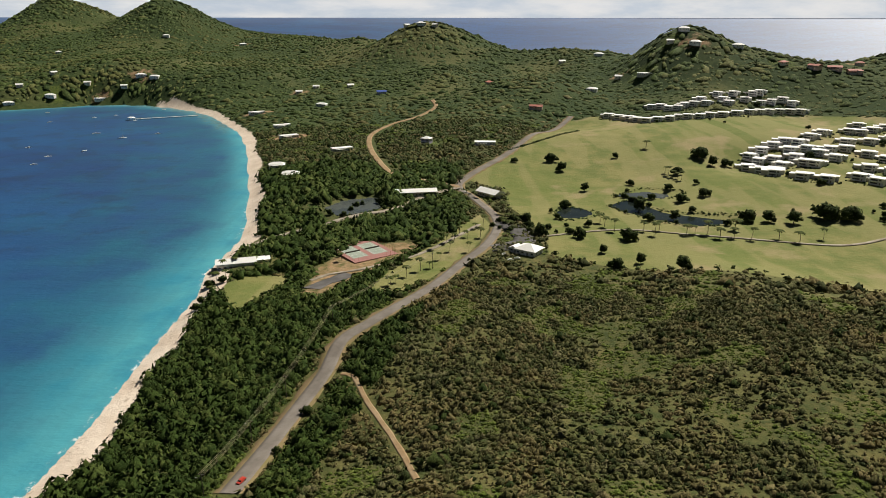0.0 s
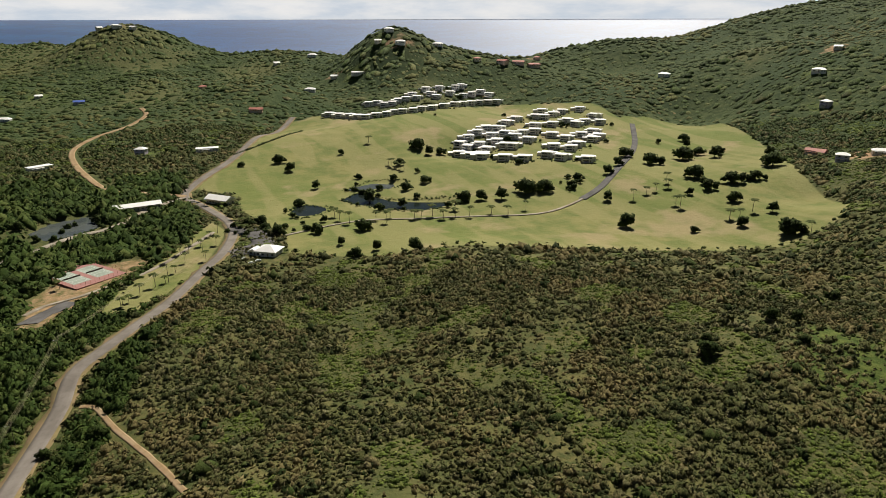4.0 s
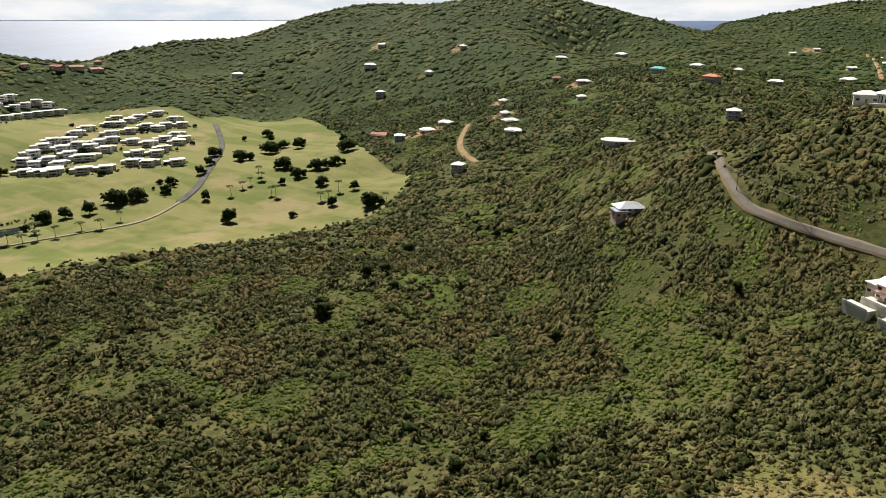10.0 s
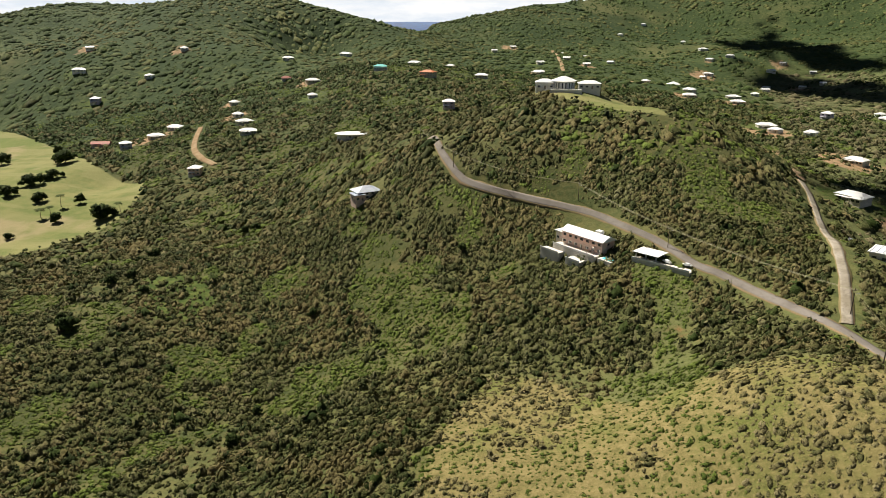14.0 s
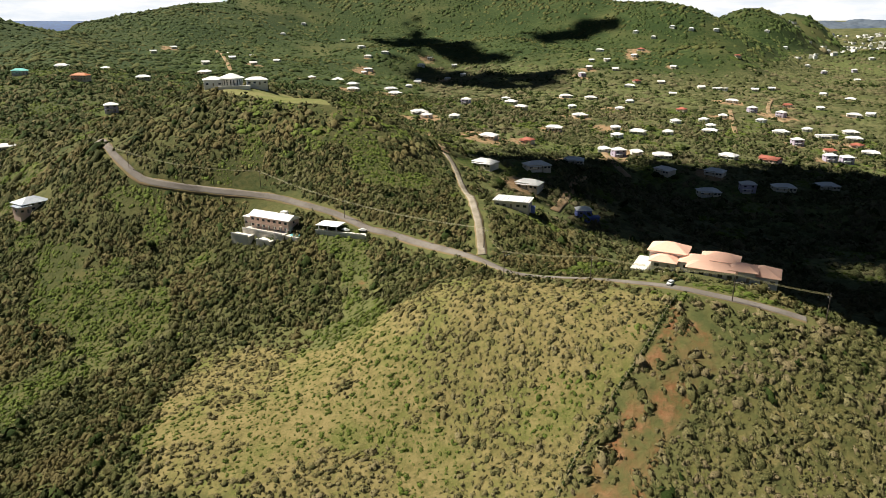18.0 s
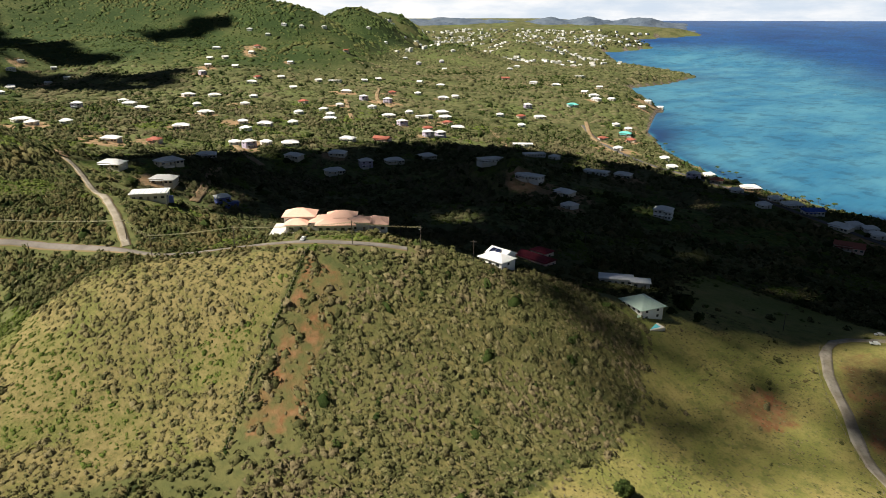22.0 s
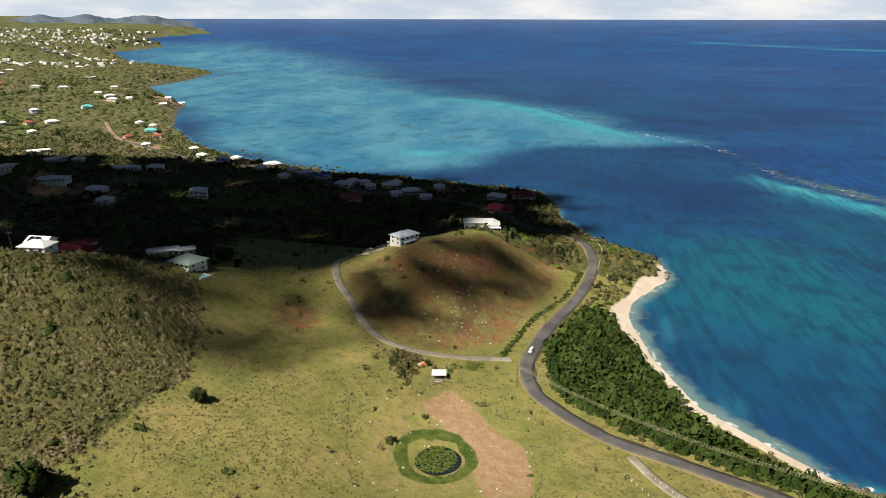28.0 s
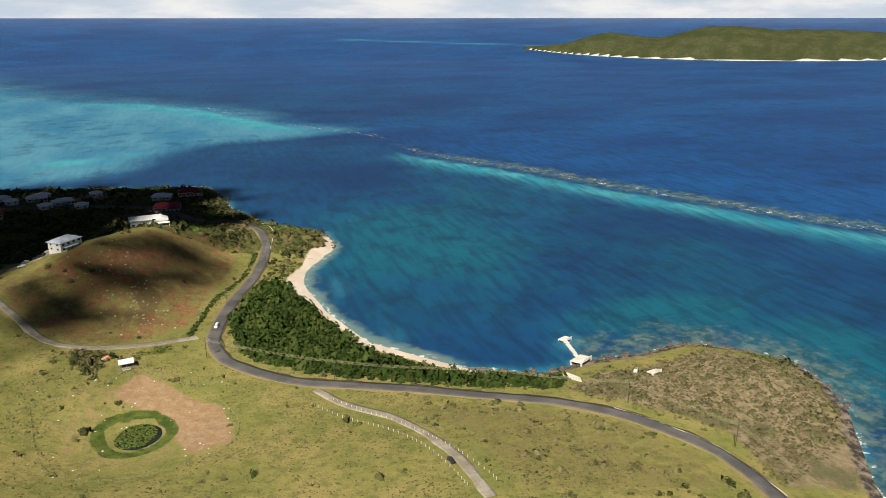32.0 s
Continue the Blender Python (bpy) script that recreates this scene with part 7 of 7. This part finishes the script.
def strew(name, places, low, high, material, label, category, group):
    for x, y in places:
        me = stones[rs.randrange(5)].copy()
        me.materials.append(material)
        ob = new(name, me)
        s = rs.uniform(low, high)
        ob.matrix_basis = pose(x, y, max(height(x, y), -0.4) + 0.1 * s, rs.uniform(-15, 15), rs.uniform(-15, 15), rs.uniform(0, 360)) @ Matrix.Scale(s, 4)
        tagged(ob, label, category, group)


field = []
for _ in range(130):
    t = rs.random()
    field.append((-95 - 42 * t + rs.gauss(0, 9), -372 + 75 * t + rs.gauss(0, 16)))
field = [p for p in field if signed(np.array([p[0]]), np.array([p[1]]), KNOLL_FIELD)[0] > 2]
strew("stone", field, 0.2, 0.75, STONE, "pale stone lying on red earth", "stone", "field stones")
yard = [(-84 - 80 * rs.random(), -175 - 75 * rs.random()) for _ in range(46)]
strew("stone", yard, 0.2, 0.5, CONCRETE, "small white stone in the pond yard", "stone", "yard stones")
coast = np.concatenate([smooth_line(REEF_SHORE[-19:-14], 4.0), smooth_line(REEF_SHORE[-9:], 3.0), smooth_line([(-425, -127), (-408, -103), (-391, -85), (-365, -42)], 3.0)])
rocks = [(x + rs.uniform(-4, 3), y + rs.uniform(-3, 3)) for x, y in coast for _ in range(2)]
strew("shore_rock", rocks[:246], 0.5, 1.9, SHOREROCK, "dark wave-washed rock at the shore", "rock", "shore rocks")

for (x, y, turn, w, d, h, tilt, label) in ((-341, -234, 25, 7, 5, 1.4, 4, "broken concrete platform standing in the water"), (-336, -208, 30, 11, 7, 2.6, 7, "ruined concrete slab building at the shore"),
                                           (-322, -191, -60, 11, 4.5, 1.0, 3, "fallen concrete slab above the beach"), (-359, -179, 15, 7, 4, 1.3, 8, "heap of broken concrete"),
                                           (-352, -184, 50, 3, 2, 1.2, 5, "single tilted concrete block at the shore")):
    ruin = new("concrete_ruin")
    z = max(height(x, y), 0) - 0.5
    ruin.matrix_basis = pose(x, y, z, tilt, -tilt / 2, turn)
    tagged(ruin, label, "ruin", "shore ruins")
    bm = boxed(-w / 2, -d / 2, h - 0.4, w / 2, d / 2, h + 0.1, taper=0.15)
    bmesh.ops.bevel(bm, geom=bm.edges[:], offset=0.12, segments=1, affect="EDGES")
    part("slab", bm, CONCRETE, ruin)
    for px4 in (-w / 2 + 0.6, w / 2 - 0.6):
        for py4 in (-d / 2 + 0.5, d / 2 - 0.5):
            part("pier_block", boxed(px4 - 0.4, py4 - 0.4, -2.5, px4 + 0.4, py4 + 0.4, h - 0.38), CONCRETE, ruin)
    part("broken_wall", boxed(-w / 2, d / 2 - 0.5, h + 0.08, w / 4, d / 2 - 0.1, h + 0.9, taper=0.05), CONCRETE, ruin)
jetty = new("jetty")
tagged(jetty, "crumbling narrow concrete jetty", "jetty", "shore ruins")
for i in range(7):
    u = i / 6
    x, y = -340 + 3 * u, -230 + 17 * u
    part("jetty_slab", boxed(x - 1.0, y - 1.3, -2.5, x + 0.8 + 0.3 * (i % 2), y + 1.35, 0.75 - 0.15 * (i % 3)), CONCRETE, jetty)

# ---- pond in the pasture ----
pond(PASTURE_POND, PONDWATER, "dark round cattle pond")
pond_z = BASINS[-1][1] - 0.3
weed = np.random.default_rng(8)
wa, wr = weed.uniform(0, 6.28, 460), 8.4 * np.sqrt(weed.random(460))
lumps("pond_weed", -125 + wr * np.cos(wa), -208 + 1.08 * wr * np.sin(wa), np.full(460, pond_z), weed.uniform(0.4, 0.9, 460), np.full(460, 0.4), LUSHLEAF, 9, label="floating green weed covering the pond", category="pond weed")

# ---- wreck by the knoll track ----
wreck = new("scrap_heap")
tagged(wreck, "heap of white scrap and a wrecked boat by the track", "scrap")
wreck.matrix_basis = pose(-110, -268, height(-110, -268), 0, 0, 40)
for i in range(7):
    bm = boxed(-1.2 + rs.uniform(-2.5, 2.5), -0.5 + rs.uniform(-1.5, 1.5), 0, 1.0 + rs.uniform(-2, 2.5), 0.9 + rs.uniform(-1.2, 1.5), rs.uniform(0.5, 1.2), taper=0.15)
    bmesh.ops.recalc_face_normals(bm, faces=bm.faces)
    part("scrap_piece", bm, WHITEPAINT if i % 3 else ORANGEROOF, wreck)

# ---- gardens among the condominiums and reeds round the ponds ----
grow = np.random.default_rng(41)
spots = np.repeat(np.array(KNOLL_CONDOS + UPPER_CONDOS, float), 11, 0)
ga, gr2 = grow.uniform(0, 6.28, len(spots)), grow.uniform(9.5, 15, len(spots))
qx, qy = spots[:, 0] + gr2 * np.cos(ga), spots[:, 1] + gr2 * np.sin(ga)
lumps("garden_shrubs", qx, qy, land_height(qx, qy)[0], grow.uniform(0.7, 2.0, len(qx)), grow.uniform(0.7, 1.3, len(qx)), TREELEAF, 42, "dark shrubs and hedges between the condominiums", "shrub", 1, 9)
for basin, level in BASINS[:-1]:
    line = smooth_line(list(basin) + [basin[0]], 1.6)
    rx, ry = line[:, 0] + grow.normal(0, 1.6, len(line)), line[:, 1] + grow.normal(0, 1.6, len(line))
    lumps("reeds", rx, ry, np.maximum(land_height(rx, ry)[0], level - 0.3), grow.uniform(0.5, 1.5, len(rx)), grow.uniform(0.6, 1.1, len(rx)), WOODS, 43, "green reeds and low growth at the pond's edge", "reeds", 1, 7)
tx, ty = grow.uniform(120, 1500, 30000), grow.uniform(-1500, -190, 30000)
tc = covers(tx, ty)
town = np.full(len(tx), 1e9)
for hx3, hy3 in HOMES:
    town = np.minimum(town, np.hypot(tx - hx3, ty - hy3))
thick = value_noise(tx, ty, 75, 81) * 0.6 + value_noise(tx, ty, 24, 82) * 0.4
keep = (tc["plain"] > 0.4) & (tc["shore"] > 14) & (town > 11) & (grow.random(len(tx)) < np.clip((thick - 0.56) * 3.2, 0, 1) + 0.16 * (town < 34))
for line in (COAST, SIDE_ROAD):
    keep &= segment_distance(tx, ty, line) > 7
tx, ty = tx[keep], ty[keep]
lumps("valley_trees", tx, ty, land_height(tx, ty)[0], np.clip(np.exp(grow.normal(0.85, 0.4, len(tx))), 1.2, 5.5), grow.uniform(0.8, 1.3, len(tx)), TREELEAF, 46, "dark trees in clumps between the valley houses", "trees", 1, 9)
hedge_line = smooth_line([(78, 815), (140, 880), (185, 940)], 2.2)
hedge_line = np.concatenate([hedge_line, smooth_line([(75, 468), (112, 436), (149, 416), (212, 400), (269, 372), (354, 364), (405, 338), (441, 334), (485, 346)], 9.0)])
lumps("boundary_bushes", hedge_line[:, 0], hedge_line[:, 1], land_height(hedge_line[:, 0], hedge_line[:, 1])[0], grow.uniform(1.0, 2.4, len(hedge_line)), np.full(len(hedge_line), 0.9), TREELEAF, 44, "dark bushes along the edge of the golf turf", "bush", 1, 12)
# ---- sky, clouds and distance ----


def cloud(shade, gaps, seed, high, pace, thick, label):
    """A cumulus sheet of many billows, whose shade falls within the given outlines of the land, but for the gaps."""
    rng = np.random.default_rng(seed)
    lift = high / sun_way.z
    xs, ys, rs2 = [], [], []
    for ring in shade:
        q = np.array(ring, float)
        (ax, ay), (bx3, by3) = q.min(0) - 60, q.max(0) + 60
        u, v = np.meshgrid(np.arange(ax, bx3, pace), np.arange(ay, by3, pace))
        u, v = u.ravel() + rng.uniform(-0.4, 0.4, u.size) * pace, v.ravel() + rng.uniform(-0.4, 0.4, v.size) * pace
        d = signed(u, v, ring) + 36 * (value_noise(u, v, 60, seed) - 0.5)
        for hole in gaps:
            d = np.minimum(d, -signed(u, v, hole))
        keep = (d > 0) | ((d > -32) & (rng.random(len(u)) < 0.35))
        xs.append(u[keep])
        ys.append(v[keep])
        rs2.append(pace * thick * np.where(d[keep] > 14, rng.uniform(0.85, 1.25, keep.sum()), rng.uniform(0.22, 0.55, keep.sum())))
    x, y, r = np.concatenate(xs), np.concatenate(ys), np.concatenate(rs2)
    at = np.stack([x + sun_way.x * lift, y + sun_way.y * lift, high + rng.uniform(0, 2.0, len(x)) * r], 1)
    v = ICO[None] * (1 + rng.uniform(-0.25, 0.25, (len(x), 12, 1))) * r[:, None, None] * [1, 1, 0.7] + at[:, None]
    ob = new("cloud", quads("cloud", v.reshape(-1, 3), (ICO_F[None] + 12 * np.arange(len(x))[:, None, None]).reshape(-1, 3)))
    ob.data.materials.append(CLOUDWHITE)
    return tagged(ob, label, "cloud", kind="stuff")


VALLEY_SHADE = [(360, -225), (420, -250), (490, -300), (495, -380), (460, -480), (480, -590), (460, -670), (380, -690), (260, -715), (120, -710), (-60, -690), (-150, -655),
                (-160, -600), (-185, -520), (-180, -470), (-140, -440), (-95, -420), (-65, -372), (-35, -328), (5, -312), (55, -292), (110, -285), (170, -272), (230, -252)]
cloud([VALLEY_SHADE], [], 21, 1500, 26.0, 1.0, "broad low cumulus cloud shading the valley")
KNOLL_SHADE = [(-155, -432), (-168, -400), (-148, -350), (-130, -310), (-100, -284), (-70, -286), (-46, -318), (-34, -345), (-66, -388), (-95, -424)]
cloud([KNOLL_SHADE], [], 23, 1500, 11.0, 0.72, "ragged edge of the cumulus cloud over the knoll")
BROW_SHADE = [(-95, -290), (-92, -262), (-55, -240), (-20, -234), (0, -248), (14, -270), (28, -294), (-5, -322), (-40, -345), (-60, -300)]
cloud([BROW_SHADE], [], 24, 1500, 11.0, 0.52, "thin shred of cloud over the pasture brow")
cloud([[(1992, -382), (1876, -474), (1972, -604), (1700, -610), (1500, -690), (1429, -631), (1607, -480)], [(1580, -398), (1300, -370), (1158, -386), (1078, -602), (1201, -667), (1308, -583), (1473, -543)],
       [(1762, -831), (1690, -1126), (1630, -1083), (1701, -840)]], [], 22, 1900, 28.0, 1.0, "cumulus clouds shading the far hills")

bm = bmesh.new()
lo, hi = [], []
for i in range(160):
    a = 2 * math.pi * i / 160
    lo.append(bm.verts.new((HUB[0] + 4868 * math.sin(a), HUB[1] + 4868 * math.cos(a), 120)))
    hi.append(bm.verts.new((HUB[0] + 4868 * math.sin(a), HUB[1] + 4868 * math.cos(a), 345)))
for i in range(160):
    bm.faces.new((lo[i], hi[i], hi[(i + 1) % 160], lo[(i + 1) % 160]))
n = Nodes("horizon_clouds", 1.0, 0.0)
bank_noise = n.noise(700, 6, 0.6, (1, 1, 4.5))
tone = n.mix(n.step(bank_noise, 0.32, 0.68), (0.60, 0.68, 0.78), (0.93, 0.92, 0.91))
n.put(n.b.inputs["Base Color"], (0.0, 0.0, 0.0))
n.put(n.b.inputs["Emission Color"], tone)
n.b.inputs["Emission Strength"].default_value = 0.68
tagged(part("sky_backdrop", bm, n.m), "bright band of cloud above the horizon", "sky", kind="structure")


def island():
    """A low green island across the channel, with a sandy rim."""
    out, across = 3300.0, radians(219.0)
    fx, fy = math.sin(across), math.cos(across)
    u, v = np.meshgrid(np.linspace(-780, 1150, 130), np.linspace(-330, 330, 50))
    u, v = u.ravel(), v.ravel()
    hump = lambda c, s, h: h * np.exp(-((u - c) / s) ** 2)
    crest = hump(-380, 190, 66) + hump(70, 230, 92) + hump(420, 230, 60) + hump(820, 330, 62)
    wide = 250 * np.clip(1 - np.abs((u - 180) / 960) ** 2.5, 0.0, 1) + 6
    fall = np.clip(1 - (v / wide) ** 2, -0.3, 1)
    z = crest * np.clip(fall, 0, 1) ** 0.8 + 10 * fall - 1 + 7 * (value_noise(u, v, 70, 3) - 0.5) * np.clip(fall, 0, 1)
    x, y = -165 + fx * (out + v) - math.cos(across) * -u, 66 + fy * (out + v) + math.sin(across) * -u
    co = np.stack([x, y, far_rise(x, y) + z], 1)
    i, j = np.meshgrid(np.arange(49), np.arange(129), indexing="ij")
    f = np.stack([i * 130 + j, i * 130 + j + 1, (i + 1) * 130 + j + 1, (i + 1) * 130 + j], -1).reshape(-1, 4)
    ob = new("island", quads("island", co, f))
    paint(ob.data, "edge", np.clip(1.15 - np.abs(z) / 4.0, 0, 1))
    n = Nodes("island_scrub", 0.95, 0.1)
    c = n.mix(n.step(n.noise(60, 4), 0.35, 0.65), (0.042, 0.05, 0.02), (0.072, 0.075, 0.034))
    c = n.mix(n.step(n.noise(14, 4, 0.7), 0.45, 0.62, 0, 0.7), c, (0.0391, 0.0527, 0.0155))
    c = n.mix(n.step(n.layer("edge", "Red"), 0.3, 0.6), c, (0.66, 0.6, 0.5))
    n.bump(n.noise(14, 4, 0.7), 1.0, 8.0)
    ob.data.materials.append(n.done(c))
    tagged(ob, "low green island with a pale sandy rim", "island", kind="structure")


island()


def distant_hills():
    """The ridge far along the coast, its blue haze painted in, with the low town plain before it."""
    az = np.radians(np.linspace(122, 154.2, 220))
    out = np.linspace(-260, 260, 25)
    a, v = [q.ravel() for q in np.meshgrid(az, out)]
    deg = np.degrees(a)
    hump = lambda c, s, h: h * np.exp(-((deg - c) / s) ** 2)
    crest = hump(126, 2.6, 60) + hump(131.5, 3.0, 42) + hump(136.0, 2.6, 44) + hump(139.5, 2.4, 30) + hump(143.4, 1.6, 52) + hump(146.2, 1.2, 58) + hump(148.4, 1.3, 30) + hump(150.4, 1.6, 52) + hump(152.6, 0.9, 10)
    crest += 14 * (value_noise(deg * 40, v * 0.2, 22, 4) - 0.5) + 8 * (value_noise(deg * 40, v, 8, 4) - 0.5)
    z = crest * np.clip(1 - (v / 260) ** 2, 0, 1) - 3
    x, y = -120 + (4430 + v) * np.sin(a), 40 + (4430 + v) * np.cos(a)
    z = z + far_rise(x, y)
    co = np.stack([x, y, z], 1)
    i, j = np.meshgrid(np.arange(24), np.arange(219), indexing="ij")
    f = np.stack([i * 220 + j, (i + 1) * 220 + j, (i + 1) * 220 + j + 1, i * 220 + j + 1], -1).reshape(-1, 4)
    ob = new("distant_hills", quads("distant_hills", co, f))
    n = Nodes("haze_painted_hills", 1.0, 0.0)
    # the blue of distance haze is put into the hills' base colour
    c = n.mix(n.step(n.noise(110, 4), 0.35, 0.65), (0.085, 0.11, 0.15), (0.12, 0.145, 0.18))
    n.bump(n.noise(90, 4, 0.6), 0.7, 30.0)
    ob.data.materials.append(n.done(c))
    tagged(ob, "hills far along the coast, with blue haze painted into their colour", "hills", kind="structure")


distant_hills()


def far_town():
    """White houses of a town far along the coast, too many and too small to tell apart."""
    rng = np.random.default_rng(17)
    a, r = np.radians(rng.uniform(127, 152, 900)), 2250 + 1750 * rng.random(900) ** 0.7
    x, y = -120 + r * np.sin(a), 40 + r * np.cos(a)
    keep = (shore_distance(x, y) > 15) & (value_noise(x, y, 190, 8) > np.where(r > 3000, 0.35, 0.6))
    x, y = x[keep], y[keep]
    n = len(x)
    z = land_height(x, y)[0]
    w, d, h = rng.uniform(4, 10, n), rng.uniform(3, 7, n), rng.uniform(2, 5, n)
    cube = np.array([(sx, sy, sz) for sz in (0, 1) for sx, sy in ((-1, -1), (1, -1), (1, 1), (-1, 1))], float)
    turn = rng.uniform(0, 3.14, n)[:, None]
    vx, vy = cube[:, 0] * w[:, None], cube[:, 1] * d[:, None]
    co = np.stack([x[:, None] + vx * np.cos(turn) - vy * np.sin(turn), y[:, None] + vx * np.sin(turn) + vy * np.cos(turn), z[:, None] - 3 + cube[:, 2] * (h[:, None] + 6)], -1)
    f = np.array([(4, 5, 6, 7), (0, 1, 5, 4), (1, 2, 6, 5), (2, 3, 7, 6), (3, 0, 4, 7)])
    ob = new("far_town", quads("far_town", co.reshape(-1, 3), (f[None] + 8 * np.arange(n)[:, None, None]).reshape(-1, 4), False))
    ob.data.materials.append(WHITEWALL)
    tagged(ob, "pale houses of a far town on the coastal plain", "town", kind="stuff")


far_town()
